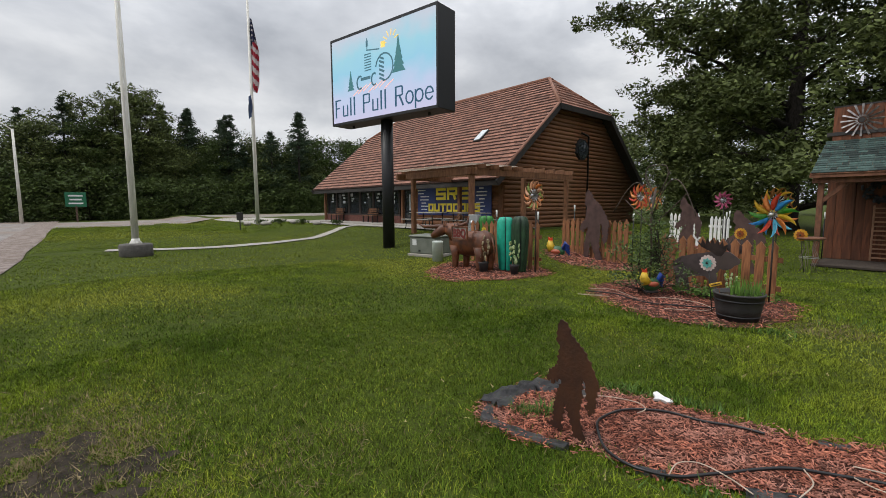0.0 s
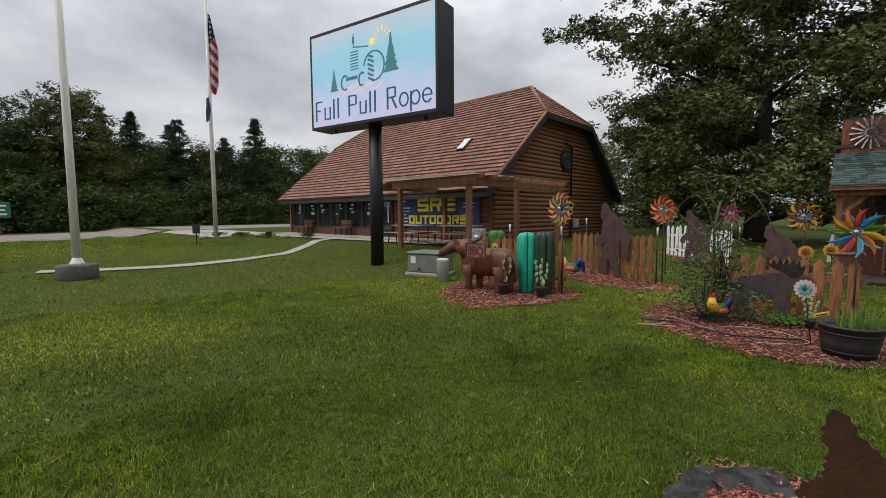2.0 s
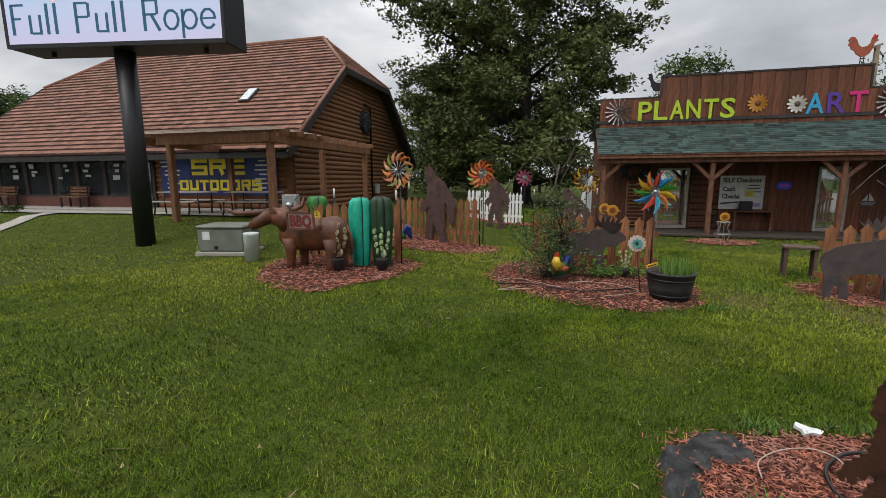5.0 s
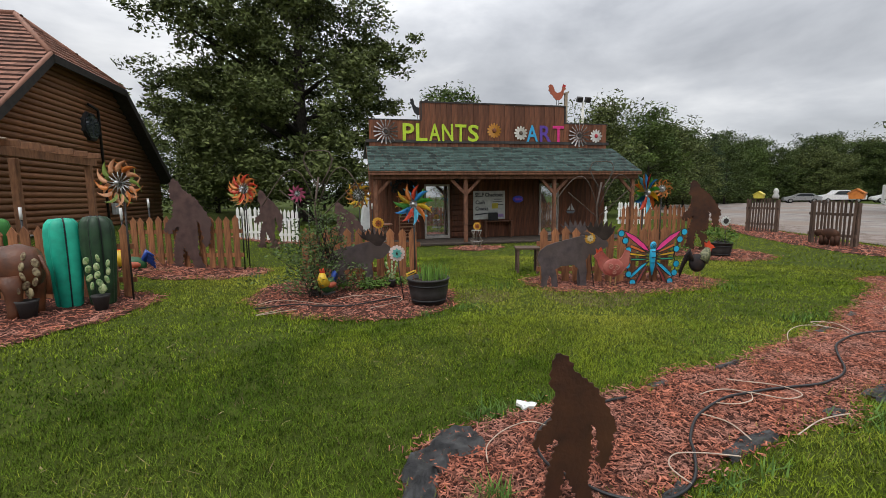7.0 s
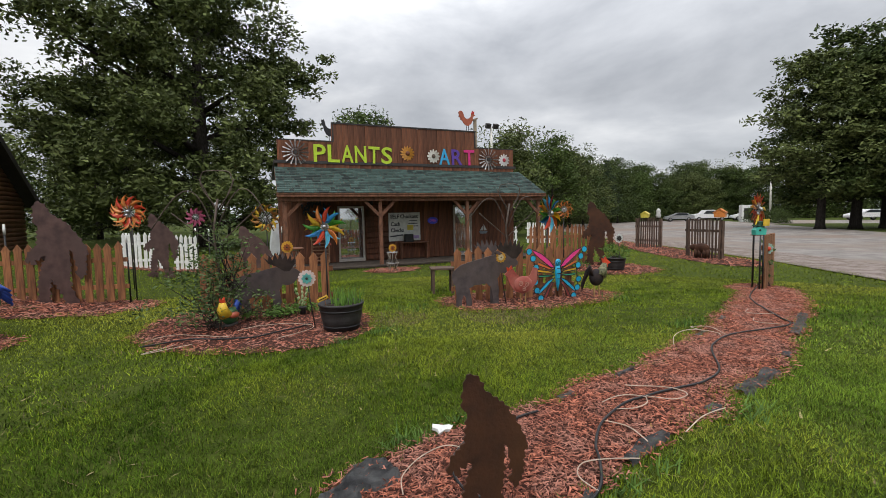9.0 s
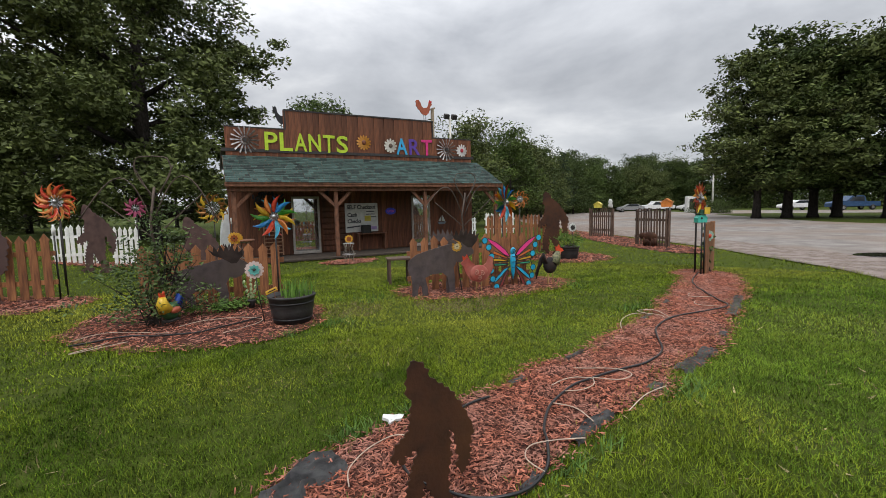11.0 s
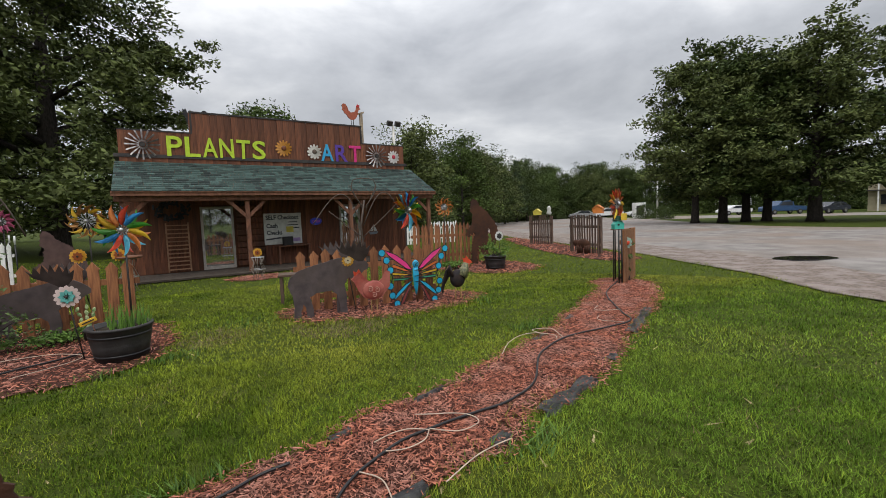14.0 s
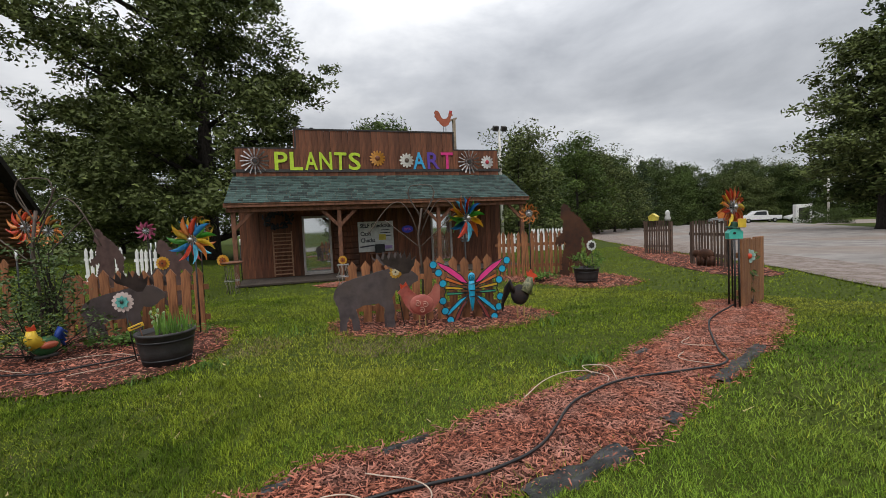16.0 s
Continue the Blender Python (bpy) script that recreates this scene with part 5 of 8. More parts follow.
def conifer(label, height, spread, per, leaf, seed, at, group="", gappy=0.0):
    rng = np.random.default_rng(seed)
    t = thing("pine_tree", label, "tree", at, 0, group)
    bm = bmesh.new()
    bm_tube(bm, [(0, 0, 0), (0.1, 0, height * 0.5), (0, 0, height)], [0.26, 0.18, 0.02], 8)
    cents, rad = [], []
    tiers = 15
    for i in range(tiers):
        f = 0.16 + 0.82 * i / (tiers - 1)
        for j in range(6):
            a = j * 1.05 + i * 0.5 + rng.uniform(-0.3, 0.3)
            if rng.uniform() < gappy:
                continue
            reach = spread * 1.25 * (1.02 - f) ** 0.75 * rng.uniform(0.55, 1.15)
            z = height * min(0.985, f + rng.uniform(-0.035, 0.03))
            p1 = (math.cos(a) * reach, math.sin(a) * reach, z + reach * rng.uniform(0.05, 0.3))
            bm_tube(bm, [(0, 0, z), p1], [0.05, 0.012], 4, False)
            for s in (0.35, 0.65, 0.95):
                cents.append((p1[0] * s, p1[1] * s, z + (p1[2] - z) * s))
                rad.append((0.24 + 0.5 * (1 - f)) * (0.6 + 0.5 * spread / 3))
    part("trunk", bm, M_BARK, t)
    v, f = leaf_cards(np.array(cents), np.array(rad), per, leaf, rng, 0.16, True)
    cr = new("crown", raw_mesh("crown", v, f, M_PINE))
    cr.parent = t
    return t


broadleaf("oak_tree", "large dark oak with dense ragged crown behind the yard", 21.5, 7.2, 0.05, 1000, 60, 0.15, M_OAK, 5, (-5.9, 32.0, 0), 20, 0.62, 0.5, 1.0, low=0.16, fill=2300, arms=((radians(160), 14.0, 13.0), (radians(190), 10.0, 7.5), (radians(172), 16.5, 11.5), (radians(165), 5.5, 9.0), (radians(150), 8.0, 9.5)))
LOT_OAKS = ((38.6, 21.0, 14.2, 4.9, 0.3, M_OAK, 11), (40.5, 19.6, 15.2, 5.2, 0.36, M_LEAF2, 12), (42.5, 18.6, 14.6, 5.4, 0.34, M_OAK, 13), (43.0, 17.2, 13.4, 5.0, 0.34, M_LEAF2, 15), (42.0, 13.6, 15.0, 6.0, 0.46, M_OAK, 14), (45.0, 8.0, 14.5, 5.8, 0.4, M_LEAF2, 16))
for x, y, h, spread, tr, m, seed in LOT_OAKS:
    broadleaf("oak_tree", "spreading oak beside the parking lot", h, spread, 0.17, 470, 42, 0.17, m, seed, (x, y, 0), seed * 40, tr, 0.56, 1.05, "oaks by the lot", low=0.12, fill=330)
protos = [
    broadleaf("woods_tree", "tall leafy tree in the dark woods edge", 14.5, 4.4, 0.1, 230, 50, 0.2, M_LEAF2, 21, (-80, 34, 0), 0, 0.22, 1.0, 1.0, "woods edge", low=0.1, three=True),
    broadleaf("woods_tree", "tall leafy tree in the dark woods edge", 12.5, 4.2, 0.06, 230, 50, 0.2, M_OAK, 22, (-76, 27, 0), 0, 0.2, 1.0, 1.0, "woods edge", low=0.15, three=True),
    broadleaf("woods_tree", "pale green leafy tree in the woods edge", 13.0, 3.8, 0.08, 220, 50, 0.2, M_LEAF3, 23, (-70, 40, 0), 0, 0.2, 0.95, 1.0, "woods edge", low=0.1, three=True),
    conifer("dark pine with layered branches in the woods edge", 15.5, 3.6, 26, 0.3, 24, (-78, 20, 0), "woods edge", 0.15),
    conifer("dark ragged pine in the woods edge", 17.0, 3.2, 26, 0.3, 25, (-79, 12, 0), "woods edge", 0.35),
    broadleaf("woods_tree", "thin open-crowned tree above the woods edge", 19.0, 4.6, 0.45, 90, 50, 0.24, M_OAK, 26, (-75, 8.5, 0), 0, 0.22, 0.7, 1.0, "woods edge", three=True),
    broadleaf("shrub", "low leafy shrub at the woods edge", 4.2, 3.0, 0.02, 110, 36, 0.17, M_LEAF2, 27, (-66, 12, 0), 0, 0.1, 0.8, 1.0, "shrubs at the woods edge", low=0.3, three=True),
]
rw = random.Random(4)


def plant(k, x, y, s=1.0):
    copy_thing(protos[k], pose(x, y, 0, 0, 0, rw.uniform(0, 360)) @ Matrix.Scale(s, 4))


# woods west of the store
for i in range(17):
    y = -26 + 5.0 * i
    plant(rw.choice((0, 1, 3, 4, 1, 0, 3)), -76 - rw.uniform(0, 5), y + rw.uniform(-1.5, 1.5), rw.uniform(0.62, 0.86))
    plant(rw.choice((0, 1, 1, 3)), -71 - rw.uniform(0, 2), y + 2 + rw.uniform(-1.5, 1.5), rw.uniform(0.6, 0.85))
    plant(6, -66 - rw.uniform(0, 2.5), y + rw.uniform(-2, 2), rw.uniform(0.6, 1.2))
for k, x, y, s in ((5, -74.5, 2.6, 0.9), (5, -74.2, 8.0, 0.98), (4, -73.3, 14.3, 0.93), (4, -72.5, 19.3, 0.9), (4, -69.5, 29.3, 0.95), (3, -70, 25.0, 0.85), (4, -74, -3.7, 0.8)):
    plant(k, x, y, s)
# uneven skyline of the near woods edge: kind, place along it, height
for k, y, h in ((1, -2.8, 12.9), (4, 0.4, 15.3), (0, 3.0, 13.4), (5, 5.5, 17.2), (5, 9.2, 17.6), (1, 11.5, 12.2), (3, 14.2, 15.5), (0, 17.0, 12.8), (4, 19.8, 15.4), (1, 23.0, 12.8), (0, 26.5, 12.9), (3, 31.0, 17.3), (2, 34.4, 14.0), (0, 39.9, 14.2), (2, 45.0, 14.0)):
    plant(k, -73 + rw.uniform(-0.8, 0.8), y, h / (14.5, 12.5, 13.0, 15.5, 17.0, 19.0)[k])
for i in range(14):
    plant(rw.choice((0, 1, 0, 2)), -77 - rw.uniform(0, 3), -4 + 3.8 * i, rw.uniform(0.78, 0.9))
for i in range(9):
    plant(rw.choice((0, 1, 2)), -62 + 7.0 * i, 52 + rw.uniform(-3, 3) + 0.6 * i, rw.uniform(0.8, 1.05))
for i in range(11):
    plant(1, -83 - rw.uniform(0, 4), -22 + 7.5 * i, rw.uniform(0.7, 0.85))
    plant(6, -68.5, -24 + 6.5 * i, rw.uniform(1.2, 1.6))
# undergrowth below the far trees
for i in range(15):
    plant(6, 12 + 4.6 * i, 51.5 + 0.85 * i + rw.uniform(-1, 1), rw.uniform(0.9, 1.4))
for i in range(12):
    plant(6, 84 + 2.0 * i, 66 - 4.2 * i, rw.uniform(1.0, 1.5))
# woods behind the shed and the far side of the lot
for i in range(17):
    plant(rw.choice((0, 1, 2, 0)), 9 + 2.3 * i, 53 + 0.5 * i + rw.uniform(-2, 2), rw.uniform(0.55, 0.68) if i < 8 else rw.uniform(0.82, 1.0))
for k, x, y, h in ((1, 14.4, 28.7, 8.4), (0, 16.8, 31.5, 7.6), (2, 27.0, 40.0, 10.6), (1, 30.5, 41.5, 9.6), (0, 35.5, 45.0, 9.2), (1, 40.0, 48.0, 8.8), (3, 46.0, 52.0, 9.5), (0, 51.0, 55.0, 9.0)):
    plant(k, x, y, h / (14.5, 12.5, 13.0, 15.5)[k])
for i in range(17):
    plant(rw.choice((0, 1, 0, 2, 1)), 44 + 3.0 * i + rw.uniform(-1, 1), 64 - 0.35 * i + rw.uniform(-1.5, 1.5), rw.uniform(0.66, 0.78))
plant(2, 8.3, 50, 1.1)
plant(1, -13.5, 40, 0.98)
plant(0, -17.0, 43, 0.72)
for i in range(24):
    f = i / 23
    plant(rw.choice((0, 1, 1, 0, 2, 0)), 42 + 46 * f + rw.uniform(-1, 1), 68 - 3 * f + rw.uniform(-2, 2) + 3 * math.sin(i), rw.uniform(0.55, 0.95))
for i in range(19):
    f = i / 18
    plant(rw.choice((0, 1, 1, 0)), 86 + 22 * f + rw.uniform(-1, 1), 68 - 48 * f + rw.uniform(-2, 2), rw.uniform(0.68, 0.84))
# two more rows out of view, added only for reflections
for i in range(7):
    plant(rw.choice((0, 1, 2)), -30 + 12 * i, -55 + rw.uniform(-4, 4), rw.uniform(0.8, 1.0))
for i in range(7):
    plant(rw.choice((0, 1)), 60 + 6 * i, -30 + 7 * i, rw.uniform(0.8, 1.0))


# ---- planting beds ----
BEDS = {}


def inside(px, py, poly):
    r = np.zeros(len(px), dtype=bool)
    j = len(poly) - 1
    for i in range(len(poly)):
        xi, yi = poly[i]
        xj, yj = poly[j]
        c = ((yi > py) != (yj > py)) & (px < (xj - xi) * (py - yi) / (yj - yi + 1e-12) + xi)
        r ^= c
        j = i
    return r


def soften(poly, k=2):
    """Rounds a closed outline by cutting its corners, with a little unevenness."""
    for _ in range(k):
        out = []
        for a, b in zip(poly, poly[1:] + poly[:1]):
            out.append((a[0] * 0.75 + b[0] * 0.25, a[1] * 0.75 + b[1] * 0.25))
            out.append((a[0] * 0.25 + b[0] * 0.75, a[1] * 0.25 + b[1] * 0.75))
        poly = out
    fine = []
    for a, b in zip(poly, poly[1:] + poly[:1]):
        fine += [a, ((a[0] + b[0]) / 2, (a[1] + b[1]) / 2)]
    return [(x + 0.13 * noise.noise((x * 2.2, y * 2.2, 0)) + 0.07 * noise.noise((x * 7, y * 7, 1)), y + 0.13 * noise.noise((x * 2.2, y * 2.2, 5)) + 0.07 * noise.noise((x * 7, y * 7, 6))) for x, y in fine]


def bed(key, poly, chips, label, seed, size=1.0):
    poly = soften(poly)
    BEDS[key] = poly
    cx, cy = sum(p[0] for p in poly) / len(poly), sum(p[1] for p in poly) / len(poly)
    rng = np.random.default_rng(seed)
    bm = bmesh.new()
    vs = [bm.verts.new((x, y, ground_z(x, y) + 0.006)) for x, y in poly]
    f = bm.faces.new(vs)
    res = bmesh.ops.inset_region(bm, faces=[f], thickness=0.06, depth=0.0)
    for v in f.verts:
        v.co.z = ground_z(v.co.x, v.co.y) + 0.02
    bmesh.ops.triangulate(bm, faces=bm.faces)
    solo("mulch_bed", bm, M_MULCHBED, label, "mulch bed", kind="structure")
    xs, ys = [p[0] for p in poly], [p[1] for p in poly]
    px = rng.uniform(min(xs) - 0.05, max(xs) + 0.05, chips * 4)
    py = rng.uniform(min(ys) - 0.05, max(ys) + 0.05, chips * 4)
    ok = inside(px + rng.normal(0, 0.06, len(px)), py + rng.normal(0, 0.06, len(px)), poly)
    px, py = px[ok][:chips], py[ok][:chips]
    n = len(px)
    pz = np.array([ground_z(a, b) for a, b in zip(px, py)]) + rng.uniform(0.012, 0.042, n)
    ln, wd, th = rng.uniform(0.012, 0.05, n) * size, rng.uniform(0.002, 0.0085, n) * size, rng.uniform(0.002, 0.005, n) * size
    az, tl, rl = rng.uniform(0, 2 * math.pi, n), rng.normal(0, 0.22, n), rng.normal(0, 0.4, n)
    X = np.stack([np.cos(az) * np.cos(tl), np.sin(az) * np.cos(tl), np.sin(tl)], 1)
    S = np.stack([-np.sin(az), np.cos(az), np.zeros(n)], 1)
    Z = np.cross(X, S)
    S, Z = S * np.cos(rl)[:, None] + Z * np.sin(rl)[:, None], Z * np.cos(rl)[:, None] - S * np.sin(rl)[:, None]
    C = np.stack([px, py, pz], 1)
    X, S, Z = X * ln[:, None], S * wd[:, None], Z * th[:, None]
    v = np.stack([C - X - S - Z, C + X - S * 0.5 - Z, C + X + S * 0.6 - Z, C - X + S - Z, C - X - S + Z, C + X - S * 0.5 + Z, C + X + S * 0.6 + Z, C - X + S + Z], 1).reshape(-1, 3)
    fq = np.array([(4, 5, 6, 7), (0, 1, 5, 4), (1, 2, 6, 5), (2, 3, 7, 6), (3, 0, 4, 7)])
    faces = (np.arange(n)[:, None, None] * 8 + fq[None]).reshape(-1, 4)
    tagged(new("wood_chips", raw_mesh("wood_chips", v, faces, M_CHIP)), "loose reddish shredded wood mulch chips", "mulch", kind="stuff")


NORTH = [(-2.36, 2.85), (-2.26, 3.22), (-1.86, 3.5), (-1.45, 3.65), (-1.0, 3.76), (-0.5, 3.77), (-0.05, 3.72), (0.65, 3.82), (1.45, 4.06), (2.1, 4.22), (2.83, 4.5), (3.95, 5.0), (4.9, 5.5), (5.9, 6.05)]
SOUTH = [(7.3, 6.2), (7.0, 5.6), (6.0, 4.92), (4.1, 4.03), (2.74, 3.43), (2.15, 3.22), (1.35, 3.0), (0.7, 2.83), (0.1, 2.78), (-0.35, 2.68), (-0.75, 2.6), (-1.1, 2.55), (-1.33, 2.45), (-1.64, 2.32), (-1.9, 2.24), (-2.15, 2.22), (-2.32, 2.5)]
bed("path", NORTH + [(6.5, 6.6), (7.2, 6.8)] + SOUTH, 46000, "long curved mulch bed edged with black weed fabric", 31, 0.68)
bed("bull", [(-8.7, 7.6), (-8.0, 6.3), (-6.7, 5.75), (-5.9, 6.8), (-5.6, 8.1), (-6.1, 9.0), (-8.4, 9.0)], 3800, "round mulch bed below the bull", 32, 1.15)
bed("fig", [(-7.7, 10.7), (-6.9, 9.95), (-5.5, 9.6), (-4.2, 10.45), (-4.7, 11.3), (-7.4, 11.7)], 2000, "mulch bed at the picket fence", 33, 1.3)
bed("rose", [(-4.2, 7.2), (-3.15, 6.2), (-1.95, 6.1), (-1.1, 6.55), (-0.95, 7.9), (-1.15, 9.0), (-3.7, 9.6), (-4.3, 8.6)], 5200, "mulch bed around the rose trellis", 34, 0.9)
bed("fly", [(0.4, 7.3), (1.3, 6.75), (3.0, 6.45), (4.15, 7.15), (3.7, 8.3), (0.5, 8.7)], 4000, "mulch bed below the metal butterfly", 35, 0.9)
bed("right", [(5.0, 11.4), (5.5, 10.4), (6.0, 8.85), (7.4, 8.9), (8.1, 10), (7.8, 11.8), (5.1, 12.6)], 2400, "mulch bed beside the brown fence", 36, 1.2)
bed("gate", [(9.6, 8.6), (11.3, 8.2), (12.8, 11.5), (14.8, 15.8), (17.2, 20.5), (16.0, 20.6), (13.2, 16.2), (11.0, 12.4)], 2600, "mulch strip along the parking lot", 37, 1.5)
bed("white", [(-7.1, 17.6), (-5.5, 16.6), (-3.9, 16.3), (-4.0, 17.4), (-6.8, 18.4)], 1000, "mulch bed at the white fence", 38, 1.6)
bed("shed", [(0.3, 13.1), (0.9, 12.7), (2.0, 13.2), (1.9, 13.9), (0.5, 14.1)], 800, "small mulch patch before the porch", 39, 1.4)

# bare soil patches at the roadside
DIRT = []
for i, (x, y, r) in enumerate(((-3.3, 0.02, 0.17), (-2.95, -0.12, 0.14), (-3.45, -0.42, 0.24), (-3.95, -0.3, 0.13), (-4.1, -0.72, 0.2))):
    bm = bmesh.new()
    vs = []
    for k in range(26):
        a = 2 * math.pi * k / 26
        rr = r * (1 + 0.9 * noise.noise((math.cos(a) * 2.6, math.sin(a) * 1.6, i * 3.1)))
        vs.append(bm.verts.new((x + rr * 1.3 * math.cos(a), y + rr * math.sin(a), ground_z(x, y) + 0.008)))
    bm.faces.new(vs)
    DIRT.append([(v.co.x, v.co.y) for v in vs])
    solo("bare_patch", bm, M_DIRT, "bare dark soil patch in the lawn", "soil patch", kind="structure")

# ---- grass ----
rngg = np.random.default_rng(77)


def field_of(pts):
    keep = np.ones(len(pts), dtype=bool)
    for key, poly in BEDS.items():
        shrunk = np.array(poly)
        keep &= ~inside(pts[:, 0], pts[:, 1], poly)
    for poly in DIRT:
        keep &= ~(inside(pts[:, 0], pts[:, 1], poly) & (rngg.uniform(size=len(pts)) < 0.8))
    keep &= ~inside(pts[:, 0], pts[:, 1], LOT_IN + LOT_OUT[::-1])
    rx, ry = [p[0] for p in ROAD_IN], [p[1] for p in ROAD_IN]
    keep &= pts[:, 1] > np.interp(pts[:, 0], rx, ry) + 0.1 * rngg.normal(size=len(pts))
    keep &= ~((pts[:, 1] > 14.5) & (pts[:, 0] > -2.1) & (pts[:, 0] < 7.5))
    wx = np.interp(pts[:, 1], [p[1] for p in WALK], [p[0] for p in WALK])
    keep &= ~((np.abs(pts[:, 0] - wx) < 0.45) & (pts[:, 1] < 12.6))
    keep &= ~((pts[:, 1] > 11.9) & (pts[:, 0] < -11.5))
    return pts[keep]


def grass(name, pts, h, w, material, label, lean=1.0):
    n = len(pts)
    z = np.array([ground_z(a, b) for a, b in pts])
    patch = np.array([0.8 + 0.45 * noise.noise((a * 0.8, b * 0.8, 2.0)) + 0.5 * noise.noise((a * 7, b * 7, 8.0)) for a, b in pts])
    hh = h * rngg.uniform(0.55, 1.25, n) * patch
    az = rngg.uniform(0, 2 * math.pi, n)
    ln = rngg.normal(0, lean, n)
    side = np.stack([np.cos(az), np.sin(az), np.zeros(n)], 1) * (w * rngg.uniform(0.6, 1.3, n))[:, None]
    tip = np.stack([-np.sin(az) * ln, np.cos(az) * ln, np.ones(n)], 1) * hh[:, None]
    base = np.stack([pts[:, 0], pts[:, 1], z], 1)
    mid = base + tip * np.array([0.38, 0.38, 0.6])
    if w > 0.001:
        v = np.stack([base - side, base + side, base + tip], 1).reshape(-1, 3)
        f = np.arange(n * 3).reshape(-1, 3)
    else:
        v = np.stack([base, mid + side * 0.8, base + tip, mid - side * 0.8], 1).reshape(-1, 3)
        f = np.arange(n * 4).reshape(-1, 4)
    return tagged(new(name, raw_mesh(name, v, f, material)), label, "grass", kind="stuff")


def ring_pts(n, r0, r1, cx=-1.2, cy=0.8, a0=0.0, a1=2 * math.pi):
    r = np.sqrt(rngg.uniform(r0 * r0, r1 * r1, n))
    a = rngg.uniform(a0, a1, n)
    return np.stack([cx + r * np.cos(a), cy + r * np.sin(a)], 1)


A0, A1 = radians(-25), radians(195)
def clumped(pts, f, thin=0.62, amp=0.95):
    """Thins points so that what is left stands in tufts with small gaps."""
    keep = np.array([thin + amp * noise.noise((a * f, b * f, 4.0)) for a, b in pts])
    return pts[rngg.uniform(size=len(pts)) < keep]


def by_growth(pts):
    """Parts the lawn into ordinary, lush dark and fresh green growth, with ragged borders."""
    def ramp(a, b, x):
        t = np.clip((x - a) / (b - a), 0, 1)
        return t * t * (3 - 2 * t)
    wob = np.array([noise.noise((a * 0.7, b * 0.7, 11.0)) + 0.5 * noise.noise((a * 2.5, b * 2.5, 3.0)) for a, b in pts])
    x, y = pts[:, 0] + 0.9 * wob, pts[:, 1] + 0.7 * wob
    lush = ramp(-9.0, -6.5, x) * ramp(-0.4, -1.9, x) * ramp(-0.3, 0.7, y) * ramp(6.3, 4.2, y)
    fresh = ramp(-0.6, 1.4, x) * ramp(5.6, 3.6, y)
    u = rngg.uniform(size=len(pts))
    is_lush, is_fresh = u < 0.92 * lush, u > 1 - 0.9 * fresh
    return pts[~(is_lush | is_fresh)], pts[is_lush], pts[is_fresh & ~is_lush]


near = clumped(ring_pts(1000000, 0.0, 5.2), 9.0, 0.7, 0.75)
middle = clumped(ring_pts(520000, 5.2, 11.0, a0=radians(-35), a1=radians(215)), 5.0, 0.78, 0.55)
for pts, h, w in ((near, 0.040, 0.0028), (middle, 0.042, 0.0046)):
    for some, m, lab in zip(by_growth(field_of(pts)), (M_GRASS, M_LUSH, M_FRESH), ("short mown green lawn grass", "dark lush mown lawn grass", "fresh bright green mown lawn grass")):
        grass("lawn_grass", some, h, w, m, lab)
outer = clumped(ring_pts(240000, 11.0, 26.0, a0=radians(-20), a1=radians(200)), 2.0, 0.8, 0.5)
grass("lawn_grass", field_of(outer), 0.045, 0.012, M_LAWNFAR, "short mown green lawn grass")
farther = ring_pts(90000, 26.0, 46.0, a0=radians(140), a1=radians(198))
grass("lawn_grass", field_of(farther), 0.05, 0.028, M_LAWNFAR, "short mown green lawn grass")
straw = clumped(ring_pts(40000, 0.3, 7.0), 1.3, 0.05)
dry = np.concatenate([straw, rngg.normal(size=(11000, 2)) * np.array([0.75, 0.42]) + np.array([-3.5, -0.5]), ring_pts(500, 0.0, 0.5, -2.6, 1.0), ring_pts(2600, 0.0, 0.75, 1.1, 6.75), ring_pts(900, 0.0, 0.5, -0.6, 7.2)])
grass("dry_grass", field_of(dry), 0.05, 0.004, M_DRY, "dry straw clippings on the lawn", 1.6)
# longer tufts and weeds along the bed edges
tx = []
for key, m_ in (("path", 0.7), ("rose", 1.5), ("fly", 1.9), ("bull", 1.2), ("fig", 1.0), ("right", 1.0)):
    poly = BEDS[key]
    for a, b in zip(poly, poly[1:] + poly[:1]):
        k = int(math.hypot(b[0] - a[0], b[1] - a[1]) * 230 * m_)
        s = rngg.uniform(size=(k, 1))
        tx.append(np.array(a) * (1 - s) + np.array(b) * s + rngg.normal(0, 0.08, (k, 2)))
for a, b in zip(LOT_IN[2:10], LOT_IN[3:11]):
    k = int(math.hypot(b[0] - a[0], b[1] - a[1]) * 160)
    s = rngg.uniform(size=(k, 1))
    tx.append(np.array(a) * (1 - s) + np.array(b) * s + rngg.normal(0, 0.07, (k, 2)))
grass("edge_grass", np.concatenate(tx), 0.075, 0.004, M_GRASS, "longer uncut grass along the mulch edge", 0.8)
weeds = np.concatenate([rngg.normal(size=(130, 2)) * np.array(s[2:]) + np.array(s[:2]) for s in
                        ((-0.95, 3.84, 0.22, 0.06), (-1.55, 3.72, 0.1, 0.05), (0.9, 2.72, 0.16, 0.08), (-1.95, 2.62, 0.06, 0.06), (-1.85, 2.75, 0.05, 0.05), (3.0, 4.85, 0.2, 0.08), (-0.5, 2.52, 0.2, 0.06), (-1.7, 6.25, 0.12, 0.08), (0.0, 7.7, 0.3, 0.2), (3.6, 6.7, 0.2, 0.2), (-2.4, 8.3, 0.35, 0.2), (-1.1, 6.5, 0.15, 0.1))])
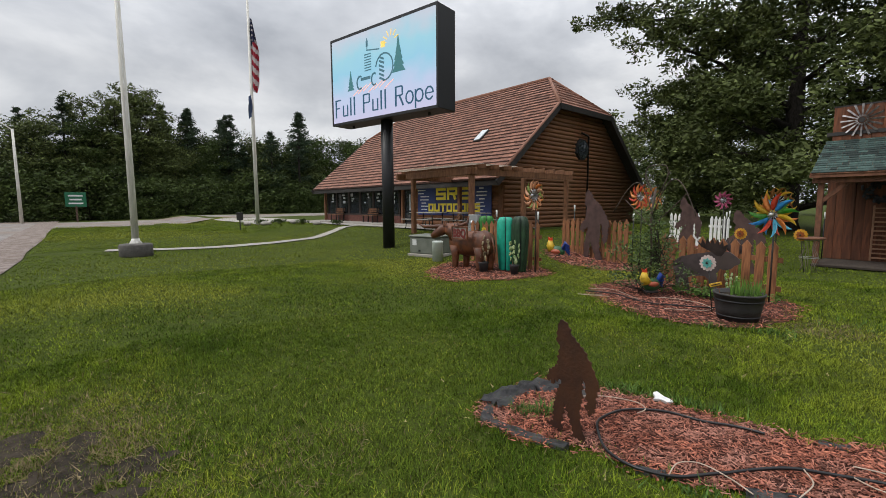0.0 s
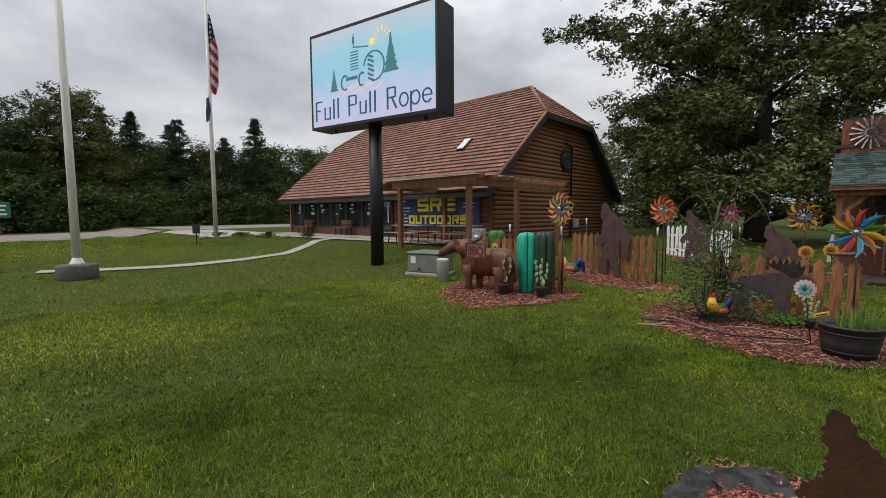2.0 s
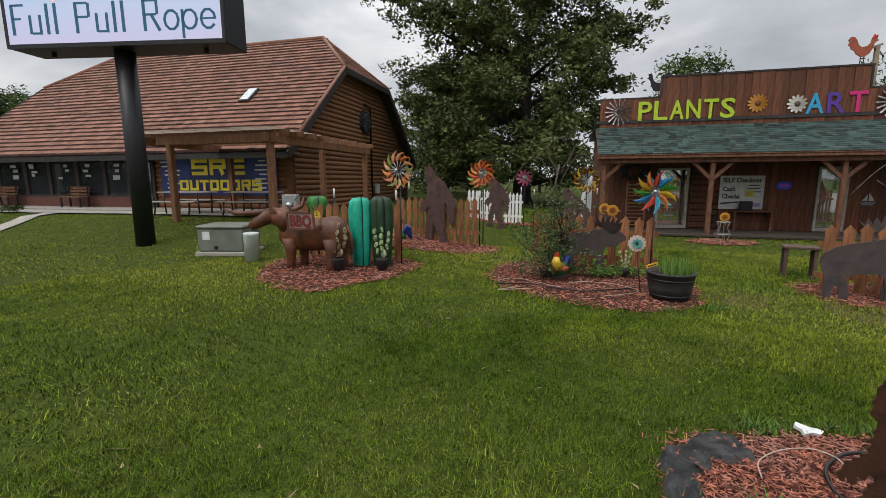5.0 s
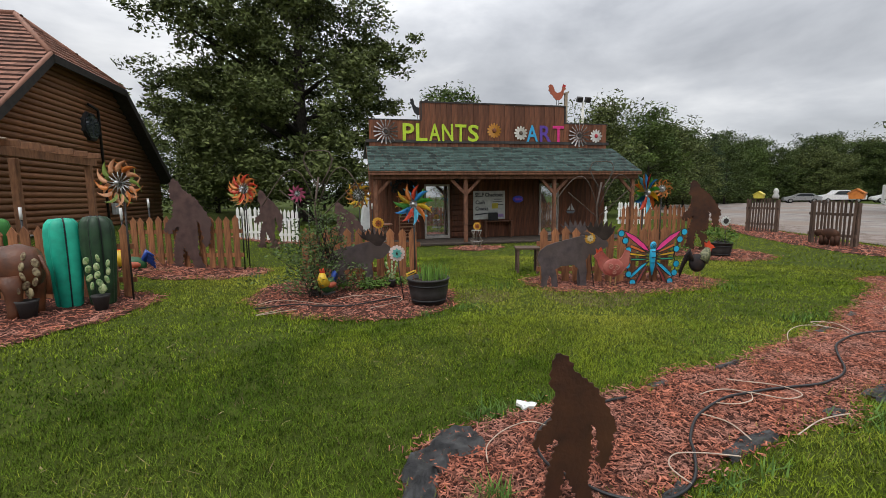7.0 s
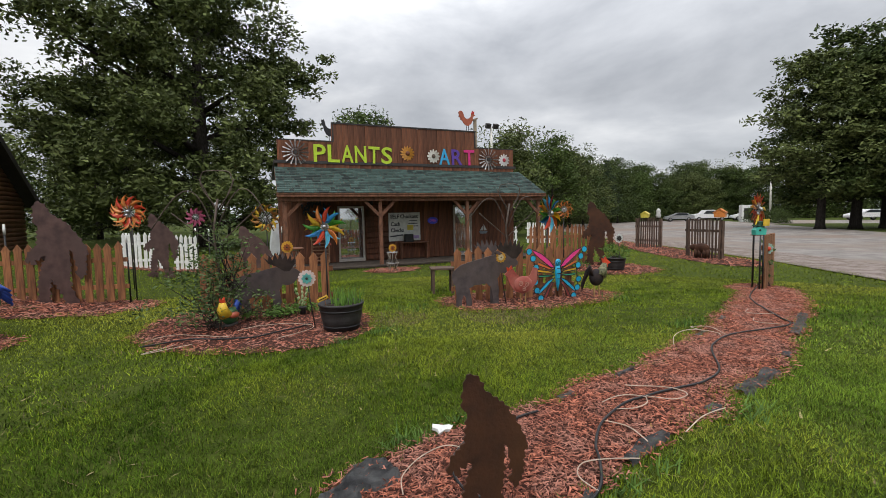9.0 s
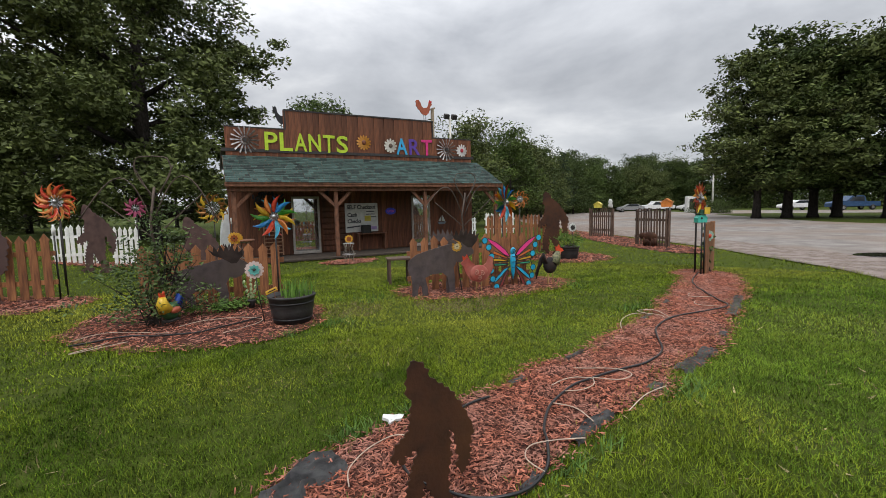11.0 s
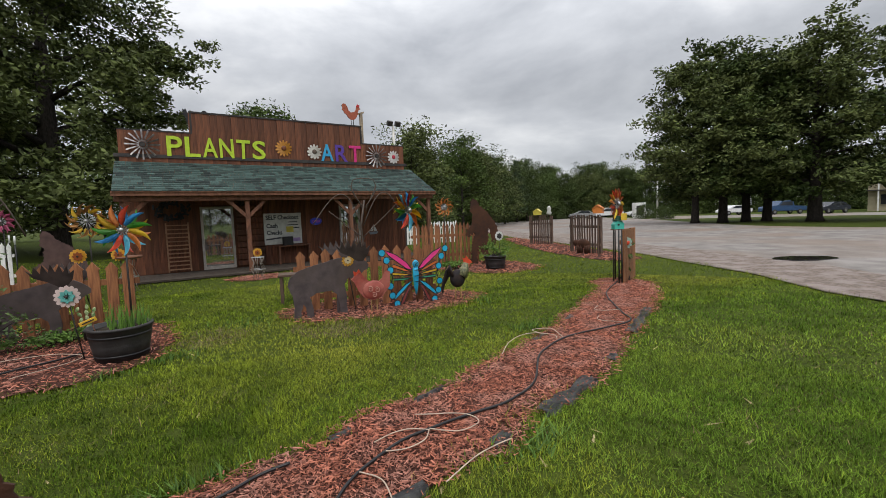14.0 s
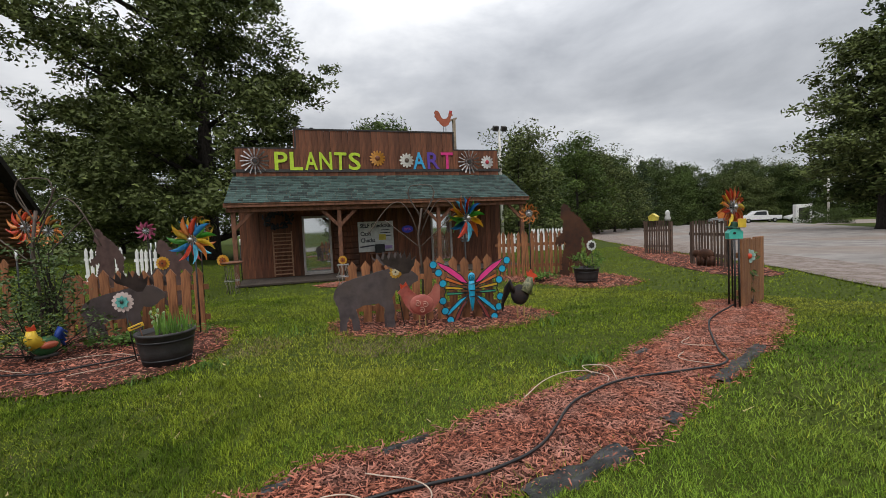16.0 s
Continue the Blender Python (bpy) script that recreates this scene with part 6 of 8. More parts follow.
# fallen leaf bits on the lawn
lp_ = np.concatenate([ring_pts(420, 0.2, 6.0), ring_pts(260, 6.0, 12.0)])
grass("leaf_litter", field_of(lp_), 0.03, 0.013, mat("litter_tan", (0.34, 0.27, 0.14), (0.2, 0.16, 0.07), 0.8, 5, island=0.5), "small tan leaf bits scattered on the lawn", 2.5)
grass("weed_tufts", weeds, 0.10, 0.008, M_WEED, "leafy green weeds along the bed", 0.9)


# ---- yard things ----
def picket_fence(a, b, h, n, material, label, rail=True, w=None, category="fence", post=False, flat=False):
    a, b = Vector((*a, 0)), Vector((*b, 0))
    d = b - a
    L = d.length
    gz = ground_z((a.x + b.x) / 2, (a.y + b.y) / 2)
    t = thing("picket_fence", label, category, (a.x, a.y, gz), math.degrees(math.atan2(d.y, d.x)), "picket fences")
    w = w or L / n * 0.66
    bm = bmesh.new()
    if flat:
        pts = [(-w / 2, 0), (w / 2, 0), (w / 2, h), (-w / 2, h)]
    else:
        pts = [(-w / 2, 0), (w / 2, 0), (w / 2, h * 0.88), (w * 0.62, h * 0.9), (w * 0.3, h * 0.95), (0, h), (-w * 0.3, h * 0.95), (-w * 0.62, h * 0.9), (-w / 2, h * 0.88)]
    bm_slab(bm, pts, 0.022)
    me = mesh_of("picket", bm, material)
    for i in range(n):
        piece("picket", me, t, pose(L * (i + 0.5) / n, random.uniform(-0.004, 0.004), random.uniform(-0.03, 0.02), 0, random.uniform(-1.5, 1.5), 0))
    bm = bmesh.new()
    bm_box(bm, (L + 0.06, 0.035, 0.085), (0, 0, 0))
    me = mesh_of("rail", bm, material)
    for z in (h * 0.24, h * 0.7):
        piece("rail", me, t, pose(L / 2, 0.03, z))
    if post:
        bm = bmesh.new()
        bm_box(bm, (0.09, 0.09, h * 0.95), (0, 0, 0), None, 0.006)
        me = mesh_of("fence_post", bm, material)
        for x in (0.02, L - 0.02):
            piece("fence_post", me, t, pose(x, 0.085, h * 0.475))
    return t


picket_fence((-8.7, 8.62), (-6.15, 8.5), 1.2, 13, M_WOODF, "short reddish brown picket fence section behind the cacti")
picket_fence((-7.4, 11.3), (-5.0, 10.75), 1.14, 13, M_WOODF, "reddish brown picket fence behind the tall cutout")
picket_fence((-6.75, 17.7), (-5.55, 17.35), 1.2, 8, M_WHITEF, "white painted picket fence section")
picket_fence((-5.2, 17.2), (-4.5, 17.0), 1.2, 5, M_WHITEF, "short white painted picket fence section")
picket_fence((-3.6, 9.25), (-1.4, 8.55), 1.04, 11, M_WOODF, "weathered picket fence behind the grey moose")
picket_fence((0.75, 7.98), (3.05, 7.38), 1.03, 12, M_WOODF, "weathered picket fence behind the butterfly")
picket_fence((5.25, 12.2), (7.25, 11.5), 1.3, 16, M_WOODF, "dense brown picket fence near the lot")
picket_fence((13.65, 15.9), (13.8, 14.66), 1.38, 11, M_WOODG, "grey weathered gate panel at the lot edge", w=0.065, post=True, flat=True)
picket_fence((11.62, 11.7), (11.35, 10.2), 1.35, 12, M_WOODG, "grey weathered gate panel at the lot edge", w=0.065, post=True, flat=True)
picket_fence((11.6, 21.9), (13.1, 21.1), 1.22, 11, M_WHITEF, "white picket fence at the edge of the lot")
picket_fence((9.0, 22.0), (10.6, 21.3), 1.0, 11, M_WHITEF, "low white fence behind the shed")

FIG = [(-0.01, 1.00), (0.04, 0.99), (0.08, 0.95), (0.11, 0.89), (0.16, 0.85), (0.24, 0.79), (0.28, 0.73), (0.32, 0.67), (0.35, 0.61), (0.37, 0.55), (0.35, 0.49), (0.33, 0.44), (0.33, 0.39), (0.28, 0.29),
       (0.24, 0.28), (0.26, 0.33), (0.21, 0.33), (0.24, 0.39), (0.23, 0.45), (0.22, 0.53), (0.20, 0.56), (0.19, 0.44), (0.15, 0.27), (0.15, 0.19), (0.18, 0.11), (0.21, 0.00), (-0.01, 0.00), (0.00, 0.03),
       (0.06, 0.08), (0.05, 0.14), (-0.02, 0.30), (-0.05, 0.18), (-0.07, 0.11), (-0.06, 0.03), (-0.14, 0.03), (-0.26, 0.06), (-0.17, 0.11), (-0.15, 0.25), (-0.08, 0.42), (-0.02, 0.50), (-0.12, 0.47), (-0.15, 0.42),
       (-0.17, 0.46), (-0.22, 0.45), (-0.19, 0.53), (-0.08, 0.61), (-0.04, 0.77), (-0.07, 0.80), (-0.05, 0.93)]


def jag(pts, amp, step, rng):
    out = []
    for a, b in zip(pts, pts[1:] + pts[:1]):
        L = math.hypot(b[0] - a[0], b[1] - a[1])
        k = max(1, int(L / step))
        nx, nz = (b[1] - a[1]) / L, -(b[0] - a[0]) / L
        for i in range(k):
            s = i / k
            o = -amp * rng.uniform(0.3, 1.0) if i % 2 else amp * 0.4
            out.append((a[0] + (b[0] - a[0]) * s + nx * o, a[1] + (b[1] - a[1]) * s + nz * o - 0.3 * amp * (i % 2)))
    return out


def cutout(at, rz, h, material, label, seed, wide=1.0, flip=1, drop=0.0, tilt=0.0, slant=0.14):
    rng = random.Random(seed)
    pts = jag(FIG, 0.019, 0.022, rng)
    bm = bmesh.new()
    bm_slab(bm, [(flip * (x - slant * z) * h * wide, z * h - drop) for x, z in pts], 0.006 + 0.004 * h)
    bmesh.ops.rotate(bm, verts=bm.verts, matrix=Matrix.Rotation(radians(-tilt), 3, "X"))
    return solo("ape_cutout", bm, material, label, "yard sculpture", at, rz)


cutout((-1.475, 2.575, ground_z(-1.5, 2.57) - 0.01), -4, 0.945, M_RUST, "rusty brown steel ape silhouette standing in mulch", 1, 0.86, slant=0.11)
cutout((-6.1, 10.9, 0.0), -12, 2.05, M_RUSTG, "tall weathered steel ape silhouette before a fence", 2, 0.88)
cutout((-5.2, 15.2, 0.0), -15, 1.88, M_RUSTG, "weathered steel ape silhouette before the white fence", 3, 0.86)
cutout((-2.75, 11.9, 0.0), -10, 1.5, M_RUSTG, "crouching weathered steel ape silhouette behind the moose", 4, 1.0)
cutout((6.95, 11.0, 0.0), -25, 1.98, M_RUST, "tall rusty steel ape silhouette beside a planter", 5, 0.86)

MOOSE = [(-0.64, 0.72), (-0.51, 0.82), (-0.31, 0.88), (-0.04, 0.94), (0.12, 0.98), (0.31, 1.0), (0.47, 1.0), (0.585, 0.93), (0.68, 0.84), (0.67, 0.77), (0.585, 0.73), (0.52, 0.66), (0.43, 0.62), (0.31, 0.64), (0.24, 0.53),
         (0.27, 0.35), (0.26, 0.18), (0.28, 0.0), (0.15, 0.0), (0.14, 0.2), (0.10, 0.38), (0.02, 0.45), (-0.23, 0.43), (-0.34, 0.38), (-0.30, 0.23), (-0.28, 0.0), (-0.39, 0.0), (-0.41, 0.21), (-0.45, 0.27), (-0.49, 0.16), (-0.50, 0.0), (-0.61, 0.0), (-0.59, 0.23), (-0.61, 0.43), (-0.68, 0.58)]
ANTLER = [(0.35, 1.0), (0.23, 1.08), (0.09, 1.14), (0.01, 1.25), (0.085, 1.19), (0.11, 1.29), (0.165, 1.19), (0.20, 1.31), (0.25, 1.2), (0.29, 1.31), (0.33, 1.2), (0.385, 1.3), (0.41, 1.19), (0.465, 1.28), (0.475, 1.17), (0.54, 1.22), (0.51, 1.1), (0.43, 1.0)]
M_ANTLER = mat("antler_steel", (0.055, 0.038, 0.034), (0.026, 0.018, 0.016), 0.65, 8, metal=0.2, bump=0.2)
EAR = [(0.28, 0.98), (0.18, 1.03), (0.16, 1.07), (0.25, 1.06), (0.34, 1.01)]


def moose(at, rz, s, label):
    t = thing("moose_cutout", label, "yard sculpture", at, rz)
    rng = random.Random(int(at[0] * 10))
    bm = bmesh.new()
    bm_slab(bm, [(x * s, z * s) for x, z in jag(MOOSE, 0.006, 0.05, rng)], 0.02)
    part("body_plate", bm, M_GREYST, t)
    for y, dx, sc in ((-0.035, 0.0, 1.0), (0.05, 0.06, 0.94)):
        bm = bmesh.new()
        bm_slab(bm, [(((x - 0.4) * 1.16 + 0.4) * s * sc + dx, ((z - 1.0) * 1.2 + 1.0) * s) for x, z in ANTLER], 0.01, Matrix.Translation((0, y, 0)) @ Matrix.Rotation(radians(-16 if y < 0 else 12), 4, "X") @ Matrix.Translation((0, 0.24 * s if y < 0 else -0.2 * s, 0)))
        part("antler", bm, M_ANTLER, t, "dark steel antler with many tines")
    bm = bmesh.new()
    bm_slab(bm, [(x * s, z * s) for x, z in EAR], 0.01, Matrix.Translation((0, -0.03, 0)))
    part("ear", bm, M_GREYST, t)
    bm = bmesh.new()
    bm_slab(bm, [(x * s, z * s) for x, z in ((0.13, 0.5), (0.24, 0.48), (0.20, 0.22), (0.21, 0.0), (0.11, 0.0), (0.10, 0.24))], 0.012, Matrix.Translation((0, 0.035, 0)))
    part("leg_plate", bm, M_GREYST, t)
    return t


moose((-2.49, 8.5, -0.04), -8, 0.86, "grey steel moose silhouette with broad antlers by a fence")
moose((1.13, 7.4, -0.02), -5, 0.94, "grey-brown steel moose silhouette with flower ornament")

# longhorn bull
def bull_part(name, pts, radii, n=14, squash=1.0, lab=""):
    bm = bmesh.new()
    bm_tube(bm, pts, radii, n)
    for v in bm.verts:
        v.co.y *= squash
    return part(name, bm, M_BULL, bull, lab)


bull = thing("bull_sculpture", "rusty sheet-metal longhorn bull standing on mulch", "yard sculpture", (-7.55, 7.5, 0.02), 2)
bull_part("body", [(-0.66, 0, 0.74), (-0.6, 0, 0.72), (-0.42, 0, 0.69), (-0.1, 0, 0.66), (0.25, 0, 0.67), (0.5, 0, 0.69), (0.66, 0, 0.7), (0.72, 0, 0.7)], [0.1, 0.25, 0.34, 0.32, 0.31, 0.33, 0.26, 0.1], 18, 0.72)
bull_part("saddle_seam", [(0.3, -0.27, 0.78), (0.24, -0.2, 0.92), (0.2, 0.0, 1.03), (0.24, 0.2, 0.92)], 0.012, 6)
bull_part("neck", [(-0.45, 0, 0.82), (-0.62, -0.06, 0.98), (-0.78, -0.12, 1.02)], [0.25, 0.19, 0.15])
bull_part("head", [(-0.7, -0.1, 1.06), (-0.84, -0.18, 1.0), (-1.0, -0.28, 0.88), (-1.1, -0.34, 0.8)], [0.1, 0.15, 0.11, 0.07])
bull_part("horn", [(-0.76, -0.16, 1.1), (-1.0, -0.32, 1.07), (-1.28, -0.46, 1.07), (-1.5, -0.52, 1.15)], [0.06, 0.055, 0.04, 0.01], 10)
bull_part("horn", [(-0.66, -0.02, 1.12), (-0.48, 0.16, 1.1), (-0.36, 0.26, 1.18), (-0.34, 0.3, 1.36)], [0.06, 0.055, 0.04, 0.01], 10)
for sy, x in ((-0.26, -0.72), (0.06, -0.58)):
    bm = bmesh.new()
    bm_slab(bm, [(-0.02, 0), (0.12, 0.02), (0.03, 0.13)], 0.02, Matrix.Translation((x, sy, 1.08)))
    part("ear", bm, M_BULL, bull)
for x, y in ((-0.4, -0.16), (-0.32, 0.17), (0.44, -0.16), (0.52, 0.17)):
    bull_part("leg", [(x, y, 0.6), (x + 0.01, y, 0.35), (x, y, 0.12), (x - 0.01, y, 0.0)], [0.15, 0.1, 0.08, 0.09], 12)
bull_part("tail", [(0.7, 0, 0.85), (0.78, 0, 0.6), (0.77, 0, 0.3)], [0.03, 0.022, 0.04], 6)
bq = thing("hanging_sign", "small rusty framed sign hanging on the bull's neck", "sign", (-7.82, 7.12, 0.82), 2)
bm = bmesh.new()
bm_box(bm, (0.52, 0.02, 0.3), (0.26, 0, 0.15), None, 0.006)
part("plate", bm, paint("sign_dull", (0.26, 0.2, 0.17), 0.7), bq)
bm = bmesh.new()
for sz, at in (((0.54, 0.03, 0.03), (0.26, -0.01, 0.3)), ((0.54, 0.03, 0.03), (0.26, -0.01, 0.0)), ((0.03, 0.03, 0.27), (0, -0.01, 0.15)), ((0.03, 0.03, 0.27), (0.52, -0.01, 0.15))):
    bm_box(bm, sz, at)
part("border", bm, M_BULL, bq)
text_part("BBQ", 0.28, bq, pose(0.045, -0.016, 0.05), paint("sign_red", (0.16, 0.025, 0.02), 0.6), width=0.43, bold=0.012)
bm = bmesh.new()
for k in range(9):
    a = k / 8
    bm_tube(bm, [(0.0 + 0.52 * a, 0.05, 0.3 + 0.3 * math.sin(math.pi * a)), (0.0 + 0.52 * (a + 0.09), 0.05, 0.3 + 0.3 * math.sin(math.pi * min(1, a + 0.09)))], 0.008, 5)
part("chain", bm, M_TRIM, bq)


def barrel_cactus(at, h, r, material, label, ribs=9, rz=0):
    bm = bmesh.new()
    n = ribs * 8
    prof = [(0.55, 0.0), (0.74, 0.05), (0.86, 0.3), (1.0, 0.62), (1.0, 0.84), (0.9, 0.94), (0.66, 0.99), (0.3, 1.0), (0.08, 0.97)]
    rings = []
    for pr, pz in prof:
        ring_ = []
        for k in range(n):
            a = 2 * math.pi * k / n
            g = 0.66 + 0.34 * abs(math.sin(ribs * a / 2)) ** 0.55
            ring_.append(bm.verts.new((r * pr * g * math.cos(a), r * 0.72 * pr * g * math.sin(a), h * pz)))
        rings.append(ring_)
    for a, b in zip(rings, rings[1:]):
        for k in range(n):
            f = bm.faces.new((a[k], a[(k + 1) % n], b[(k + 1) % n], b[k]))
            f.smooth = True
    bm.faces.new(rings[0][::-1])
    bm.faces.new(rings[-1])
    t = thing("cactus_sculpture", label, "yard sculpture", at, rz, "metal cacti")
    part("body", bm, material, t)
    for k in range(ribs):
        a = 2 * math.pi * k / ribs
        bm = bmesh.new()
        bm_tube(bm, [(r * pr * 0.69 * math.cos(a), r * 0.72 * pr * 0.69 * math.sin(a), h * pz) for pr, pz in prof[:-1]], 0.013, 5)
        part("seam", bm, M_BLACK, t, "dark groove between the ribs")
    return t


M_TEAL = mat("teal_paint", (0.015, 0.42, 0.28), (0.01, 0.28, 0.19), 0.5, 6, c3=(0.015, 0.27, 0.19), bump=0.15)
M_CGREEN = mat("cactus_green", (0.02, 0.055, 0.022), (0.01, 0.028, 0.013), 0.5, 6, bump=0.15)
M_CBRIGHT = mat("cactus_bright", (0.03, 0.19, 0.025), (0.016, 0.10, 0.015), 0.5, 6, bump=0.15)
barrel_cactus((-6.78, 7.95, 0.0), 1.36, 0.23, M_TEAL, "teal painted ribbed metal cactus", 5, 18)
barrel_cactus((-6.37, 8.0, 0.0), 1.38, 0.24, M_CGREEN, "dark green ribbed metal cactus", 7)
barrel_cactus((-8.2, 8.76, 0.4), 0.95, 0.24, M_CBRIGHT, "bright green ribbed metal cactus with a yellow flower", 5, 20)
bm = bmesh.new()
bm_lathe(bm, [(0.12, 0), (0.15, 0.4)], n=14)
solo("stand", bm, M_PLASTIC, "dark stand under the green cactus", "stand", (-8.2, 8.76, 0.0))
wf = thing("metal_flower", "yellow metal flower on the green cactus", "metal flower", (-8.12, 8.58, 0.95))
petal_set(wf, 7, 0.02, 0.1, 0.07, paint("petal_yellow", (0.6, 0.42, 0.03)))


def prickly(at, s, material, seed, label, pot):
    rng = random.Random(seed)
    t = thing("potted_cactus", label, "potted cactus", at)
    bm = bmesh.new()
    bm_lathe(bm, [(0.11 * s, 0), (0.15 * s, 0.26 * s), (0.165 * s, 0.3 * s), (0.15 * s, 0.3 * s), (0.02, 0.27 * s)], n=16)
    part("pot", bm, pot, t)
    for k in range(13):
        bm = bmesh.new()
        z = 0.38 + 0.055 * k
        x = 0.16 * math.sin(k * 2.1) * (0.4 + k / 13)
        bm_ball(bm, (x * 1.25 * s, 0.06 * math.cos(k * 1.7) * s, z * s), 0.07 * s, (0.8, 0.3, 1.2), 10, Matrix.Rotation(rng.uniform(-0.6, 0.6), 4, "Y") @ Matrix.Rotation(rng.uniform(-0.6, 0.6), 4, "Z"))
        part("pad", bm, material, t)


M_PAD = mat("pad_dots", (0.10, 0.2, 0.06), (0.38, 0.42, 0.22), 0.5, 26, detail=1)
M_PADR = mat("pad_rust", (0.09, 0.05, 0.03), (0.3, 0.25, 0.14), 0.6, 24, detail=1)
prickly((-6.2, 7.6, 0.04), 0.72, M_PAD, 3, "small dotted green metal cactus in a dark pot", M_PLASTIC)
prickly((-6.95, 7.35, 0.04), 0.8, M_PADR, 4, "rusty spotted metal cactus in a dark pot", M_PLASTIC)
prickly((-1.95, 8.1, 0.04), 0.42, M_PAD, 5, "small dotted metal cactus by the moose", M_PLASTIC)


# wind spinners
def spinner(at, height, r, cols, n, label, rz=0.0, layers=2, curl=0.6, wide=0.24, inner=0.34):
    t = thing("wind_spinner", label, "wind spinner", at, rz, "wind spinners")
    bm = bmesh.new()
    bm_tube(bm, [(0, 0.06, 0), (0, 0.06, height)], 0.014, 8)
    part("pole", bm, M_TRIM, t)
    bm = bmesh.new()
    bm_ball(bm, (0, -0.06, height), 0.04, (1, 0.8, 1), 10)
    part("hub", bm, M_CHROME, t)
    bm = bmesh.new()
    bm_tube(bm, [(0, -0.05, height), (0, 0.09, height)], 0.018, 8)
    part("axle", bm, M_TRIM, t)
    meshes = []
    for c in cols:
        bm = bmesh.new()
        rows_ = []
        for k in range(8):
            s = k / 7
            rr = r * (inner + (1 - inner) * s)
            w = max(0.008, r * wide * math.sin(math.pi * min(1.0, 0.06 + 0.94 * s ** 0.8)) ** 0.75)
            bend = curl * s * s
            cx, cz = rr * math.sin(bend), rr * math.cos(bend)
            px, pz = math.cos(bend), -math.sin(bend)
            cup = 0.45 * w
            rows_.append([bm.verts.new((cx + px * w * q, cup * (4 * q * q - 1) * 0.6 + 0.35 * w * q, cz + pz * w * q)) for q in (-0.5, -0.2, 0.2, 0.5)])
        for a, b in zip(rows_, rows_[1:]):
            for i in range(3):
                f = bm.faces.new((a[i], a[i + 1], b[i + 1], b[i]))
                f.smooth = True
        bmesh.ops.solidify(bm, geom=bm.faces[:], thickness=0.004)
        meshes.append(mesh_of("blade", bm, c))
    bm = bmesh.new()
    bm_tube(bm, [(0, 0, 0.02), (0, 0, r * (inner + 0.12))], 0.006, 5)
    spoke = mesh_of("spoke", bm, M_CHROME)
    for lay in range(layers):
        for k in range(n):
            m = pose(0, 0.045 * lay - 0.02, height) @ Matrix.Rotation(2 * math.pi * (k + 0.5 * lay) / n, 4, "Y") @ (Matrix.Diagonal((1, 1, 1, 1)) if lay == 0 else Matrix.Diagonal((-0.92, 1, 0.92, 1)))
            piece("blade", meshes[(k + lay) % len(meshes)], t, m)
            piece("spoke", spoke, t, m)
    return t


C_RED, C_BLU, C_GRN = paint("enamel_red", (0.58, 0.07, 0.03), 0.3), paint("enamel_blue", (0.05, 0.3, 0.62), 0.3), paint("enamel_green", (0.12, 0.42, 0.07), 0.3)
C_YEL, C_ORG, C_CYN = paint("enamel_yellow", (0.7, 0.48, 0.04), 0.3), paint("enamel_orange", (0.62, 0.21, 0.05), 0.3), paint("enamel_cyan", (0.1, 0.45, 0.62), 0.3)
C_BRZ, C_PNK = paint("bronze", (0.35, 0.17, 0.05), 0.35, metal=0.5), paint("enamel_pink", (0.4, 0.08, 0.16), 0.4)
C_SAL = paint("enamel_salmon", (0.66, 0.33, 0.18), 0.35)
C_TIPG = paint("enamel_leaf", (0.22, 0.3, 0.06), 0.3)
MIX = [C_RED, C_BLU, C_GRN, C_YEL, C_ORG, C_CYN]
spinner((-1.5, 8.4, 0), 1.475, 0.37, MIX, 11, "multicoloured metal wind spinner above the picket fence", -12, curl=0.3, wide=0.22, inner=0.2)
spinner((2.69, 7.64, 0), 1.63, 0.38, MIX, 11, "multicoloured metal wind spinner above the butterfly", 18, curl=0.3, wide=0.22, inner=0.2)
spinner((-6.05, 8.12, 0), 1.87, 0.38, [C_SAL, C_ORG, C_SAL, C_TIPG], 13, "orange and copper metal wind spinner by the cacti", -14, wide=0.2, curl=0.5, inner=0.45)
spinner((-5.0, 11.3, 0), 1.85, 0.36, [C_RED, C_ORG], 12, "red and orange metal wind spinner behind the fence", -15, wide=0.2, curl=0.5)
spinner((-2.4, 13.0, 0), 1.68, 0.4, [C_BRZ, C_YEL, C_BRZ], 12, "bronze and gold metal wind spinner behind the fence", -14, wide=0.2, curl=0.5, inner=0.45)
spinner((-5.4, 12.9, 0), 1.8, 0.4, [C_ORG, C_BRZ, C_TIPG], 12, "orange metal flower spinner with green centre", -14, wide=0.2, curl=0.5)
spinner((-4.33, 15.6, 0), 1.76, 0.3, [C_PNK], 10, "dusky pink metal flower spinner", -10, curl=0.3)
spinner((6.72, 6.24, 0), 1.62, 0.34, [C_ORG, C_RED, C_ORG, C_YEL], 13, "orange fan-shaped metal wind spinner", 12, wide=0.2, curl=0.2)
spinner((7.0, 6.4, 0), 1.62, 0.33, [C_RED, C_ORG], 12, "red-orange metal wind spinner beside the post", 22, wide=0.2, curl=0.2)
spinner((5.6, 10.9, 0), 1.75, 0.28, [C_ORG, C_BRZ], 11, "copper metal wind spinner by the brown fence", -30, wide=0.2)


